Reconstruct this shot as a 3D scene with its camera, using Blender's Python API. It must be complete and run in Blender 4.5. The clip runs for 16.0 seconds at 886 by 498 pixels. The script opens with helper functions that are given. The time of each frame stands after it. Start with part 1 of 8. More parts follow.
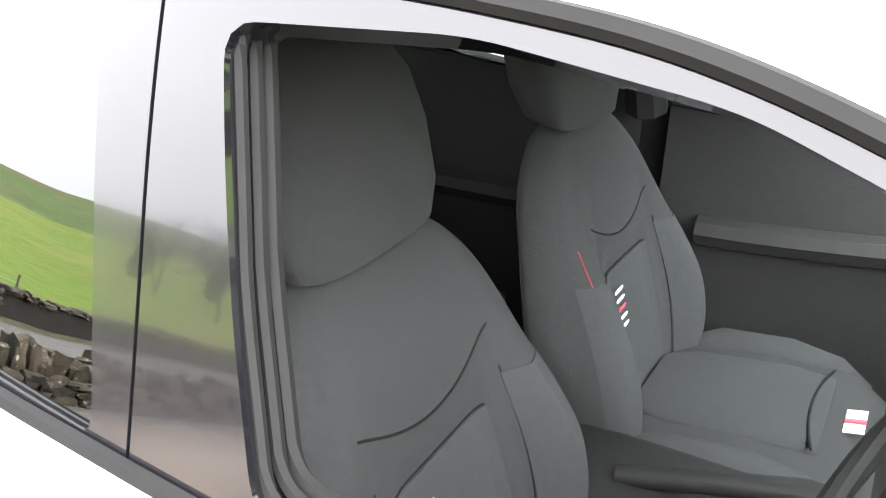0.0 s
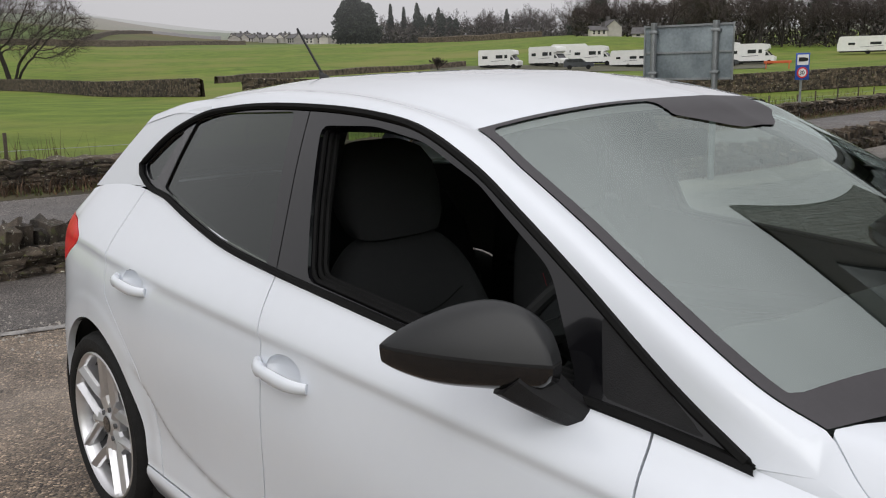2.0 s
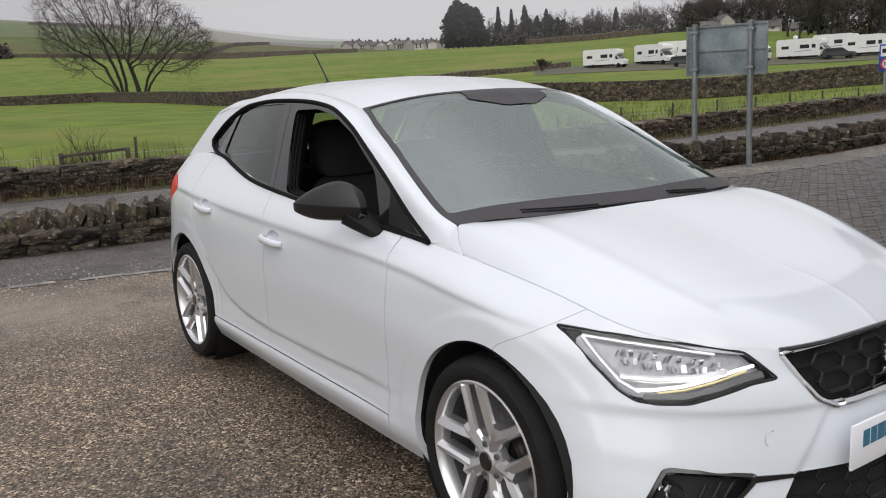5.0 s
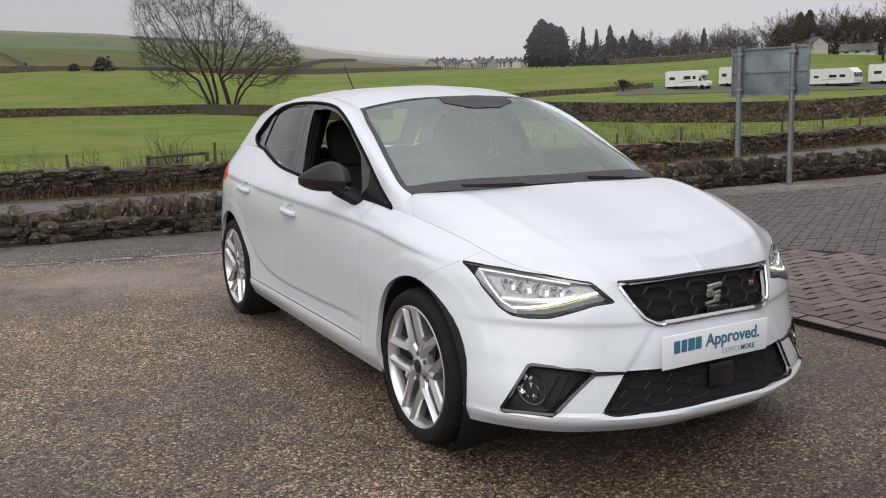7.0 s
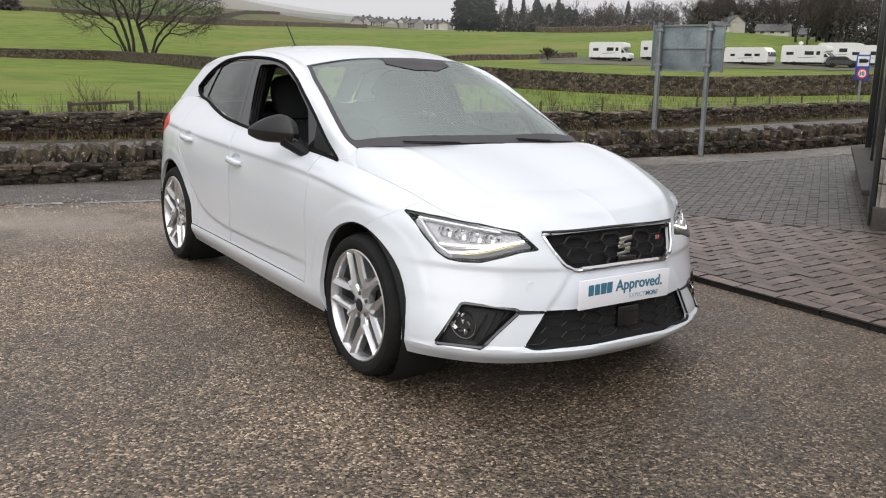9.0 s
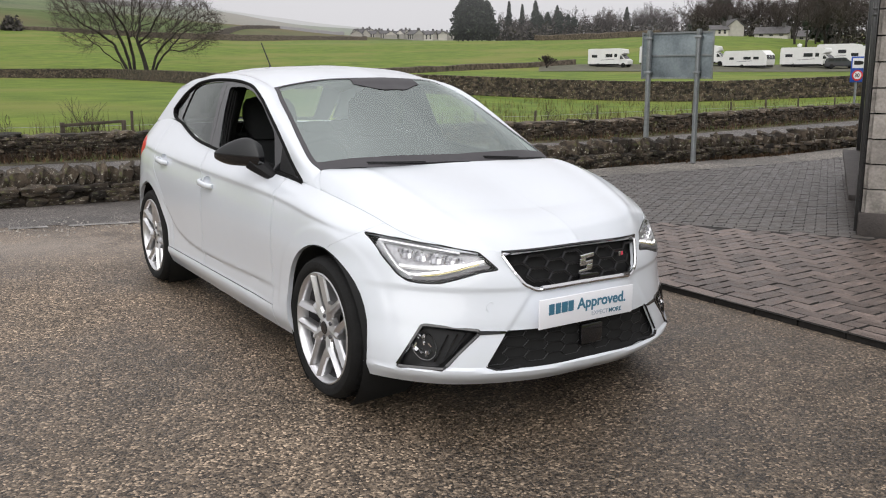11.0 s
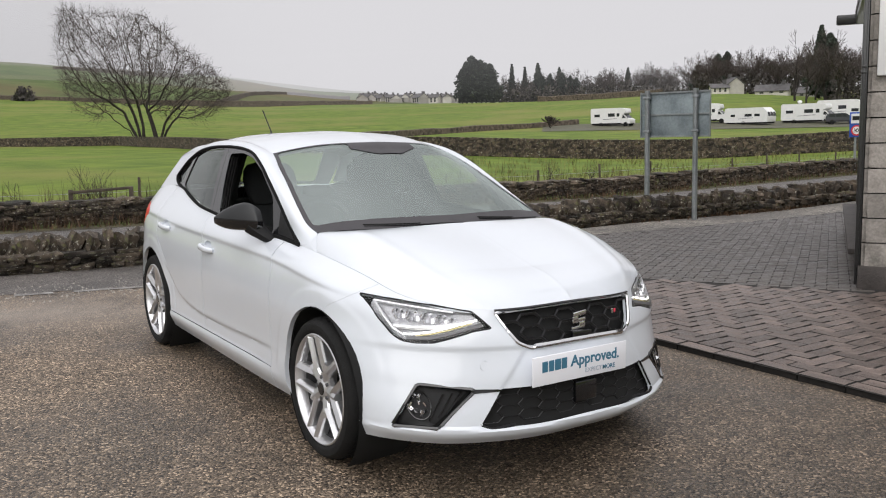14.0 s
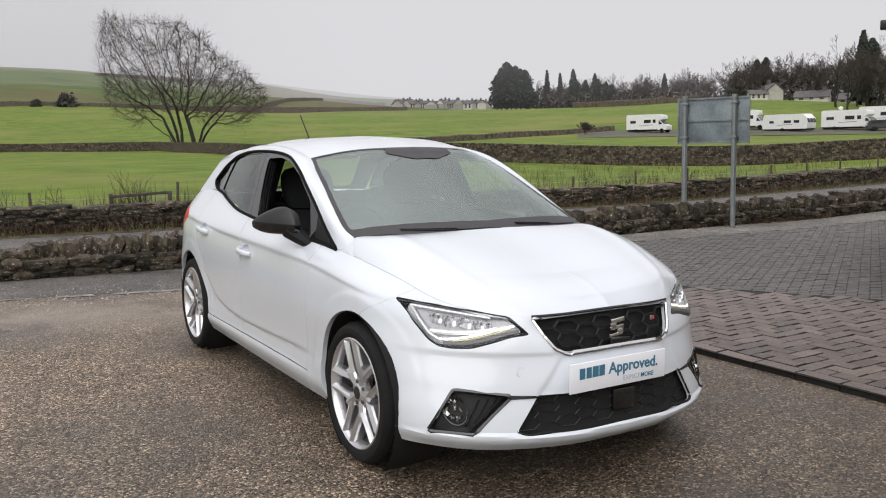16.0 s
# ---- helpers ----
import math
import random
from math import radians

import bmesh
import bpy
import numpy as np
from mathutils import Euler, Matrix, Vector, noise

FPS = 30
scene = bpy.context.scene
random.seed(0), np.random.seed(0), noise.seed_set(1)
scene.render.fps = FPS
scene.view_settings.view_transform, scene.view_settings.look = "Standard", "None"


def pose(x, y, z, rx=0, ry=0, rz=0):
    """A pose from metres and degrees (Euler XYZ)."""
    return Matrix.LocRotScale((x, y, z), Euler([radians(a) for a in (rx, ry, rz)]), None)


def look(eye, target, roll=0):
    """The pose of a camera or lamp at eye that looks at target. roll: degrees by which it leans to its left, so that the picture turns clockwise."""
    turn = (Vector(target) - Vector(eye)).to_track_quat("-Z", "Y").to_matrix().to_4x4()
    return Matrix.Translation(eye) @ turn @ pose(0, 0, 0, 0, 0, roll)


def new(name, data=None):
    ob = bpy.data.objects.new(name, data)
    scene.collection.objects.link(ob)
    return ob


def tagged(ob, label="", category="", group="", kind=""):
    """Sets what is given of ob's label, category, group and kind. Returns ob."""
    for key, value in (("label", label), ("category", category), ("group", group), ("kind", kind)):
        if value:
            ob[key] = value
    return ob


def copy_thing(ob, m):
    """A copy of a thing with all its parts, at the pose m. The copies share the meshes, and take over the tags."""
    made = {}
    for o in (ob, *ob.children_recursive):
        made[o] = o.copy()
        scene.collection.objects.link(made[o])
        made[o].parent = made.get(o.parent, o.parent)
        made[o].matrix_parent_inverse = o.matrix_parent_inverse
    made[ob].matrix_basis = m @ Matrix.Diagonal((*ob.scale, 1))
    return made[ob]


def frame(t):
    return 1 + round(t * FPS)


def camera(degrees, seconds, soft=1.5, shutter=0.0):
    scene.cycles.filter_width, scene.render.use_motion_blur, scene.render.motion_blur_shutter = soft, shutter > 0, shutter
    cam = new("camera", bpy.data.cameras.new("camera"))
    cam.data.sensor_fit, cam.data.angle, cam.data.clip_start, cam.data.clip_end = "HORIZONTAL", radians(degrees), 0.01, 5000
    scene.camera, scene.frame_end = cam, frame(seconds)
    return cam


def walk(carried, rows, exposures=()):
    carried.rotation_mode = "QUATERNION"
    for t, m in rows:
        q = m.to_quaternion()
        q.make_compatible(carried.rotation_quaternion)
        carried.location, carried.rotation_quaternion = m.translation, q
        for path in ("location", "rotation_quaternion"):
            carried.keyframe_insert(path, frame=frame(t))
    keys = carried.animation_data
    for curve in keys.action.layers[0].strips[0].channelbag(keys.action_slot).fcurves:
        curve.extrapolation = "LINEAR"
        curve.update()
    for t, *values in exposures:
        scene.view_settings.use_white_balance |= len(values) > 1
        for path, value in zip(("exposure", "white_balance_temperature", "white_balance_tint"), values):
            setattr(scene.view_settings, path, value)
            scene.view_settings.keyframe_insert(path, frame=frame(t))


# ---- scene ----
cam = camera(54.9, 16.0, 1.1)
PATH = [
    (0, (-1.076, -0.202, 1.403), (0.499, 0.713, 0.579), -0.5),
    (0.5, (-1.229, -0.478, 1.407), (0.265, 0.697, 0.784), -1.2),
    (1, (-1.456, -0.76, 1.419), (0.005, 0.517, 0.934), -2.7),
    (1.5, (-1.657, -1.071, 1.446), (-0.232, 0.273, 1.043), -1.6),
    (2, (-1.713, -1.411, 1.427), (-0.42, 0.055, 1.008), -1.5),
    (2.5, (-1.9, -1.644, 1.43), (-0.739, -0.076, 0.989), -2.5),
    (3, (-2.042, -1.902, 1.443), (-0.953, -0.302, 0.939), -1.9),
    (3.5, (-2.021, -2.255, 1.422), (-0.992, -0.612, 0.933), -1.6),
    (4, (-2.096, -2.547, 1.431), (-1.054, -0.9, 0.982), -2.9),
    (4.5, (-2.152, -2.833, 1.43), (-1.043, -1.222, 1.015), -3.3),
    (7, (-2.254, -4.152, 1.352), (-1.311, -2.424, 0.998), -2.2),
    (7.5, (-2.404, -4.245, 1.359), (-1.412, -2.544, 1.011), -2.5),
    (8, (-2.572, -4.279, 1.347), (-1.47, -2.667, 0.915), -0.7),
    (8.5, (-2.618, -4.306, 1.349), (-1.474, -2.742, 0.852), 1.7),
    (9, (-2.499, -4.401, 1.364), (-1.406, -2.785, 0.921), 0.7),
    (11.5, (-2.34, -4.504, 1.41), (-1.253, -2.874, 1.007), -0.9),
    (12, (-2.331, -4.525, 1.406), (-1.25, -2.884, 1.04), -1.1),
    (12.5, (-2.314, -4.522, 1.405), (-1.229, -2.876, 1.068), -1.4),
    (13, (-2.32, -4.54, 1.408), (-1.226, -2.896, 1.091), -1.7),
    (13.5, (-2.328, -4.57, 1.41), (-1.235, -2.921, 1.119), -2.1),
    (14, (-2.328, -4.565, 1.417), (-1.24, -2.911, 1.135), -1.6),
    (14.5, (-2.325, -4.555, 1.413), (-1.244, -2.897, 1.125), -1.3),
    (15, (-2.329, -4.558, 1.412), (-1.264, -2.889, 1.134), -1.3),
    (15.5, (-2.336, -4.554, 1.414), (-1.293, -2.868, 1.148), -1.4),
    (16, (-2.335, -4.55, 1.412), (-1.312, -2.852, 1.146), -1.5),
]
EXPOSURES = [(0, 4.1), (0.3, 2.6), (0.6, 1.55), (1.0, 0.70), (1.5, 0.20), (2.0, 0.02), (2.7, 0.02), (3.5, 0.10), (4.0, 0.10), (4.7, 0.06), (6.9, 0.08), (7.6, 0.14), (8.0, 0.22), (8.5, 0.33), (9.2, 0.32), (11.5, 0.30), (16.0, 0.27)]
walk(cam, [(t, look(eye, target, roll)) for t, eye, target, roll in PATH], EXPOSURES)

# ---- world and light ----
world = bpy.data.worlds.new("overcast_sky")
scene.world = world
world.use_nodes = True
wn, wl = world.node_tree.nodes, world.node_tree.links
wbg = wn["Background"]
sky = wn.new("ShaderNodeTexSky")
sky.sky_type = "NISHITA"
sky.sun_disc = False
sky.sun_elevation, sky.sun_rotation = radians(38), radians(200)
sky.air_density, sky.dust_density = 1.0, 4.0
desat = wn.new("ShaderNodeHueSaturation")
desat.inputs["Saturation"].default_value = 0.12
desat.inputs["Value"].default_value = 0.05
wl.new(sky.outputs[0], desat.inputs["Color"])
cloud = wn.new("ShaderNodeMix")
cloud.data_type = "RGBA"
cloud.inputs[0].default_value = 0.85
wl.new(desat.outputs[0], cloud.inputs[6])
cloud.inputs[7].default_value = (0.70, 0.69, 0.715, 1)
# an overcast dome is about three times as bright overhead as at the horizon
wtc, wsx, wmr, wmx = wn.new("ShaderNodeTexCoord"), wn.new("ShaderNodeSeparateXYZ"), wn.new("ShaderNodeMapRange"), wn.new("ShaderNodeMix")
wl.new(wtc.outputs["Generated"], wsx.inputs[0])
wl.new(wsx.outputs["Z"], wmr.inputs[0])
wp4, wad, wcl = wn.new("ShaderNodeMath"), wn.new("ShaderNodeMath"), wn.new("ShaderNodeMath")
wp4.operation, wad.operation, wcl.operation = "POWER", "MULTIPLY_ADD", "MAXIMUM"
wl.new(wsx.outputs["Z"], wcl.inputs[0])
wcl.inputs[1].default_value = 0.0
wl.new(wcl.outputs[0], wp4.inputs[0])
wp4.inputs[1].default_value = 4.0
wl.new(wcl.outputs[0], wmr.inputs[0])
wmr.inputs["From Max"].default_value = 0.34
wmr.inputs["To Min"].default_value, wmr.inputs["To Max"].default_value = 0.62, 0.92
wl.new(wp4.outputs[0], wad.inputs[0])
wad.inputs[1].default_value = 1.5
wl.new(wmr.outputs[0], wad.inputs[2])
wmx.data_type, wmx.blend_type = "RGBA", "MULTIPLY"
wmx.inputs[0].default_value = 1.0
wl.new(cloud.outputs[2], wmx.inputs[6])
wl.new(wad.outputs[0], wmx.inputs[7])
wl.new(wmx.outputs[2], wbg.inputs[0])
wbg.inputs[1].default_value = 1.05
sun = new("sun", bpy.data.lights.new("sun", "SUN"))
sun.data.energy, sun.data.angle, sun.data.color = 1.25, radians(60), (1.0, 0.985, 0.97)
sun.matrix_world = look((-10, -8, 10), (0, 0, 0))

# ---- materials ----


def nmat(name, base, rough=0.6, metal=0.0, spec=0.5, var=0.0, scale=8.0, bump=0.0, bscale=60.0, coat=0.0, coords="Object", col2=None, detail=6.0, rvar=0.0):
    """A principled material with noise in colour, roughness and relief."""
    m = bpy.data.materials.new(name)
    m.use_nodes = True
    n, l = m.node_tree.nodes, m.node_tree.links
    p = n["Principled BSDF"]
    p.inputs["Base Color"].default_value = (*base, 1)
    p.inputs["Roughness"].default_value = rough
    p.inputs["Metallic"].default_value = metal
    p.inputs["Specular IOR Level"].default_value = spec
    p.inputs["Coat Weight"].default_value = coat
    p.inputs["Coat Roughness"].default_value = 0.03
    tc = n.new("ShaderNodeTexCoord")
    if var or col2:
        a = n.new("ShaderNodeTexNoise")
        a.inputs["Scale"].default_value, a.inputs["Detail"].default_value = scale, detail
        b = n.new("ShaderNodeTexNoise")
        b.inputs["Scale"].default_value, b.inputs["Detail"].default_value = scale * 9, 3
        l.new(tc.outputs[coords], a.inputs["Vector"])
        l.new(tc.outputs[coords], b.inputs["Vector"])
        ad = n.new("ShaderNodeMath")
        ad.operation = "MULTIPLY_ADD"
        l.new(b.outputs["Fac"], ad.inputs[0])
        ad.inputs[1].default_value = 0.45
        l.new(a.outputs["Fac"], ad.inputs[2])
        r = n.new("ShaderNodeValToRGB")
        r.color_ramp.elements[0].position, r.color_ramp.elements[1].position = 0.5, 0.95
        c2 = col2 or tuple(min(1, c * (1 + var)) for c in base)
        c1 = tuple(c * (1 - var) for c in base)
        r.color_ramp.elements[0].color, r.color_ramp.elements[1].color = (*c1, 1), (*c2, 1)
        l.new(ad.outputs[0], r.inputs[0])
        l.new(r.outputs[0], p.inputs["Base Color"])
        if rvar:
            mr = n.new("ShaderNodeMapRange")
            mr.inputs["From Min"].default_value, mr.inputs["From Max"].default_value = 0.35, 0.65
            mr.inputs["To Min"].default_value, mr.inputs["To Max"].default_value = rough - rvar, rough + rvar
            l.new(a.outputs["Fac"], mr.inputs[0])
            l.new(mr.outputs[0], p.inputs["Roughness"])
    if bump:
        t = n.new("ShaderNodeTexNoise")
        t.inputs["Scale"].default_value, t.inputs["Detail"].default_value = bscale, 4
        l.new(tc.outputs[coords], t.inputs["Vector"])
        bp = n.new("ShaderNodeBump")
        bp.inputs["Strength"].default_value = bump
        bp.inputs["Distance"].default_value = 0.01
        l.new(t.outputs["Fac"], bp.inputs["Height"])
        l.new(bp.outputs[0], p.inputs["Normal"])
    return m


def random_tint(m, amount):
    """Lets each object of this material differ a little in tone."""
    n, l = m.node_tree.nodes, m.node_tree.links
    p = n["Principled BSDF"]
    inf = n.new("ShaderNodeObjectInfo")
    hs = n.new("ShaderNodeHueSaturation")
    mr = n.new("ShaderNodeMapRange")
    mr.inputs["To Min"].default_value, mr.inputs["To Max"].default_value = 1 - amount, 1 + amount
    l.new(inf.outputs["Random"], mr.inputs[0])
    l.new(mr.outputs[0], hs.inputs["Value"])
    if p.inputs["Base Color"].links:
        l.new(p.inputs["Base Color"].links[0].from_socket, hs.inputs["Color"])
    else:
        hs.inputs["Color"].default_value = p.inputs["Base Color"].default_value
    l.new(hs.outputs[0], p.inputs["Base Color"])
    return m


def island_tint(m, amount):
    """Lets each loose piece of a joined mesh differ a little in tone."""
    n, l = m.node_tree.nodes, m.node_tree.links
    p = n["Principled BSDF"]
    inf = n.new("ShaderNodeNewGeometry")
    hs = n.new("ShaderNodeHueSaturation")
    mr = n.new("ShaderNodeMapRange")
    mr.inputs["To Min"].default_value, mr.inputs["To Max"].default_value = 1 - amount, 1 + amount
    l.new(inf.outputs["Random Per Island"], mr.inputs[0])
    l.new(mr.outputs[0], hs.inputs["Value"])
    if p.inputs["Base Color"].links:
        l.new(p.inputs["Base Color"].links[0].from_socket, hs.inputs["Color"])
    else:
        hs.inputs["Color"].default_value = p.inputs["Base Color"].default_value
    l.new(hs.outputs[0], p.inputs["Base Color"])
    return m


def glass(name, tint, ior=1.5, rough=0.0, sheen=(0.95, 1.0, 0.975)):
    """Clear or dark glass: the pane lets a tinted share through and mirrors by Fresnel."""
    m = bpy.data.materials.new(name)
    m.use_nodes = True
    n, l = m.node_tree.nodes, m.node_tree.links
    out = n["Material Output"]
    n.remove(n["Principled BSDF"])
    tr = n.new("ShaderNodeBsdfTransparent")
    tr.inputs[0].default_value = (*tint, 1)
    gl = n.new("ShaderNodeBsdfGlossy")
    gl.inputs["Roughness"].default_value = rough
    gl.inputs["Color"].default_value = (*sheen, 1)
    # mirror share by Schlick's rule, the same from either side of the thin pane
    lw, pw, ma = n.new("ShaderNodeLayerWeight"), n.new("ShaderNodeMath"), n.new("ShaderNodeMath")
    lw.inputs["Blend"].default_value = 0.5
    pw.operation, ma.operation = "POWER", "MULTIPLY_ADD"
    f0 = ((ior - 1) / (ior + 1)) ** 2
    l.new(lw.outputs["Facing"], pw.inputs[0])
    pw.inputs[1].default_value = 5.0
    l.new(pw.outputs[0], ma.inputs[0])
    ma.inputs[1].default_value, ma.inputs[2].default_value = 1 - f0, f0
    mx = n.new("ShaderNodeMixShader")
    l.new(ma.outputs[0], mx.inputs[0])
    l.new(tr.outputs[0], mx.inputs[1])
    l.new(gl.outputs[0], mx.inputs[2])
    l.new(mx.outputs[0], out.inputs[0])
    return m


def emit(name, col, strength):
    m = bpy.data.materials.new(name)
    m.use_nodes = True
    p = m.node_tree.nodes["Principled BSDF"]
    p.inputs["Base Color"].default_value = (*col, 1)
    p.inputs["Emission Color"].default_value = (*col, 1)
    p.inputs["Emission Strength"].default_value = strength
    return m


WHITE = nmat("white_paint", (0.662, 0.695, 0.742), 0.32, spec=0.5, coat=1.0, var=0.012, scale=3)
GLOSSBLACK = nmat("gloss_black", (0.005, 0.005, 0.006), 0.12, spec=0.5, coat=0.6, var=0.1, scale=12)
MESHBLACK = nmat("mesh_black", (0.011, 0.011, 0.012), 0.30, spec=0.5, var=0.1, scale=40)
HOUSEMID = nmat("lamp_inner", (0.36, 0.36, 0.375), 0.3, metal=0.35, var=0.25, scale=60)
MATTBLACK = nmat("black_plastic", (0.013, 0.013, 0.014), 0.5, spec=0.3, var=0.15, scale=30, bump=0.15, bscale=400)
RUBBER = nmat("tyre_rubber", (0.011, 0.011, 0.011), 0.8, spec=0.25, var=0.3, scale=12, bump=0.2, bscale=120)
SEAL = nmat("window_seal", (0.008, 0.008, 0.008), 0.75, spec=0.1, var=0.1, scale=20)
# near-black whose colour carries the shade of gaps and hollows
DARK = nmat("void_shade", (0.006, 0.006, 0.006), 0.9, var=0.1, scale=5)
MIRRORCAP = nmat("mirror_shell", (0.016, 0.017, 0.018), 0.38, spec=0.4, var=0.08, scale=20)
CHROME = nmat("chrome", (0.75, 0.75, 0.76), 0.12, metal=1.0, var=0.03, scale=10)
ALLOY = nmat("machined_alloy", (0.66, 0.66, 0.675), 0.34, metal=0.85, var=0.04, scale=20, coat=0.4)
ALLOYDARK = nmat("alloy_pocket", (0.10, 0.10, 0.105), 0.5, metal=0.4, var=0.08, scale=20)
DISC = nmat("brake_disc", (0.22, 0.21, 0.20), 0.4, metal=1.0, var=0.2, scale=30)
FABRIC = nmat("dark_seat_fabric", (0.014, 0.015, 0.016), 0.9, var=0.12, scale=90, bump=0.4, bscale=700)
FABRIC2 = nmat("grey_seat_fabric", (0.021, 0.023, 0.025), 0.9, var=0.12, scale=90, bump=0.5, bscale=800)
TRIM = nmat("interior_plastic", (0.0085, 0.0088, 0.009), 0.6, spec=0.3, var=0.12, scale=30, bump=0.2, bscale=500)
LINER = nmat("headlining", (0.42, 0.42, 0.41), 0.95, var=0.05, scale=20)
REDSTITCH = nmat("red_stitching", (0.22, 0.014, 0.024), 0.8, var=0.3, scale=300)
REDTAG = nmat("red_stripe", (0.75, 0.06, 0.10), 0.7)
WHITETAG = nmat("pale_stripe", (0.75, 0.75, 0.74), 0.7)
PLATE = nmat("white_plate", (0.84, 0.845, 0.89), 0.3, coat=0.4)
TEAL = nmat("teal_print", (0.05, 0.17, 0.26), 0.4)
GREYPRINT = nmat("grey_print", (0.42, 0.47, 0.55), 0.4)
REDLENS = nmat("red_lamp_lens", (0.62, 0.006, 0.014), 0.35, spec=0.3, coat=0.25, var=0.15, scale=30)
AMBER = nmat("amber_strip", (0.72, 0.62, 0.28), 0.2, coat=1.0)
HOUSING = nmat("lamp_reflector", (0.80, 0.80, 0.81), 0.22, metal=0.4, var=0.05, scale=40)
HOUSEDARK = nmat("lamp_bezel", (0.11, 0.11, 0.115), 0.3, var=0.1, scale=30)
DRL = emit("running_light", (1.0, 0.98, 0.94), 1.6)
CLEAR = glass("lamp_glass", (0.95, 0.95, 0.96), 1.35)
SCREEN = glass("windscreen_glass", (0.80, 0.91, 0.86), 2.9, 0.0, (0.90, 1.0, 0.965))
FRIT = nmat("glass_border", (0.045, 0.042, 0.046), 0.55, spec=0.4, var=0.1, scale=14)
PRIVACY = glass("privacy_glass", (0.05, 0.056, 0.057), 2.05)
REARGLASS = glass("rear_glass", (0.48, 0.53, 0.47), 1.5)
SIDEGLASS = glass("side_glass", (0.70, 0.76, 0.73), 1.5)

# ---- mesh helpers ----


def hermite(ts, vals, q):
    """A smooth curve through vals (first axis) at the parameters ts, read at q."""
    ts, vals, q = np.asarray(ts, float), np.asarray(vals, float), np.asarray(q, float)
    h = np.diff(ts)
    sh = (len(h),) + (1,) * (vals.ndim - 1)
    d = np.diff(vals, axis=0) / h.reshape(sh)
    m = np.empty_like(vals)
    m[0], m[-1] = d[0], d[-1]
    if len(ts) > 2:
        w = (h[1:] / (h[:-1] + h[1:])).reshape((-1,) + (1,) * (vals.ndim - 1))
        m[1:-1] = d[:-1] * w + d[1:] * (1 - w)
    i = np.clip(np.searchsorted(ts, q, "right") - 1, 0, len(h) - 1)
    qs = (len(q),) + (1,) * (vals.ndim - 1)
    t = ((q - ts[i]) / h[i]).reshape(qs)
    hh = h[i].reshape(qs)
    return ((1 + 2 * t) * (1 - t) ** 2 * vals[i] + t * (1 - t) ** 2 * hh * m[i] + t * t * (3 - 2 * t) * vals[i + 1] + t * t * (t - 1) * hh * m[i + 1])


def sm(x, a, b):
    t = np.clip((np.asarray(x, float) - a) / (b - a), 0, 1)
    return t * t * (3 - 2 * t)


def rounded(pts, r, n=5):
    """A closed outline with its corners rounded by about r."""
    pts = [np.array(p, float) for p in pts]
    out = []
    for i, p in enumerate(pts):
        a, b = pts[i - 1] - p, pts[(i + 1) % len(pts)] - p
        la, lb = np.linalg.norm(a), np.linalg.norm(b)
        rr = min(r, la * 0.45, lb * 0.45)
        p0, p1 = p + a / la * rr, p + b / lb * rr
        for k in range(n + 1):
            t = k / n
            out.append((1 - t) ** 2 * p0 + 2 * t * (1 - t) * p + t * t * p1)
    return np.array(out)


def inside(P, poly):
    """Signed distance of the points P (n, 2) to a closed outline: negative inside."""
    P, poly = np.asarray(P, float), np.asarray(poly, float)
    best = np.full(len(P), 1e9)
    odd = np.zeros(len(P), bool)
    for a, b in zip(poly, np.roll(poly, -1, axis=0)):
        e, d = b - a, P - a
        t = np.clip((d @ e) / max(e @ e, 1e-12), 0, 1)
        best = np.minimum(best, np.linalg.norm(d - t[:, None] * e, axis=1))
        c = (a[1] > P[:, 1]) != (b[1] > P[:, 1])
        if abs(e[1]) > 1e-12:
            odd ^= c & (P[:, 0] < a[0] + (P[:, 1] - a[1]) * e[0] / e[1])
    return np.where(odd, -best, best)


def clip(V, F, f):
    """The part of a mesh where f, given at each vertex, is below zero; cut edges are interpolated."""
    f = np.asarray(f, float)
    verts, faces, cut = [tuple(v) for v in V], [], {}

    def cross(a, b):
        k = (min(a, b), max(a, b))
        if k not in cut:
            t = f[a] / (f[a] - f[b])
            cut[k] = len(verts)
            verts.append(tuple(np.array(verts[a]) * (1 - t) + np.array(verts[b]) * t))
        return cut[k]
    for fc in F:
        g = [f[i] < 0 for i in fc]
        if all(g):
            faces.append(tuple(fc))
        elif any(g):
            o = []
            for i, a in enumerate(fc):
                b = fc[(i + 1) % len(fc)]
                if f[a] < 0:
                    o.append(a)
                if (f[a] < 0) != (f[b] < 0):
                    o.append(cross(a, b))
            if len(o) > 2:
                faces.append(tuple(o))
    used = sorted({i for fc in faces for i in fc})
    idx = {o: k for k, o in enumerate(used)}
    return np.array([verts[i] for i in used]).reshape(-1, 3), [tuple(idx[i] for i in fc) for fc in faces]


def grid(pos):
    """Vertices and quads of an array of places (nu, nv, 3)."""
    nu, nv = pos.shape[:2]
    F = [(i * nv + j, (i + 1) * nv + j, (i + 1) * nv + j + 1, i * nv + j + 1) for i in range(nu - 1) for j in range(nv - 1)]
    return pos.reshape(-1, 3), F


def flip(V, F):
    """The mesh mirrored over to the other side of the car."""
    V = np.array(V, float).reshape(-1, 3) * (-1, 1, 1)
    return V, [tuple(reversed(f)) for f in F]


def both(V, F):
    W, G = flip(V, F)
    k = len(V)
    return np.vstack([V, W]), list(F) + [tuple(i + k for i in f) for f in G]


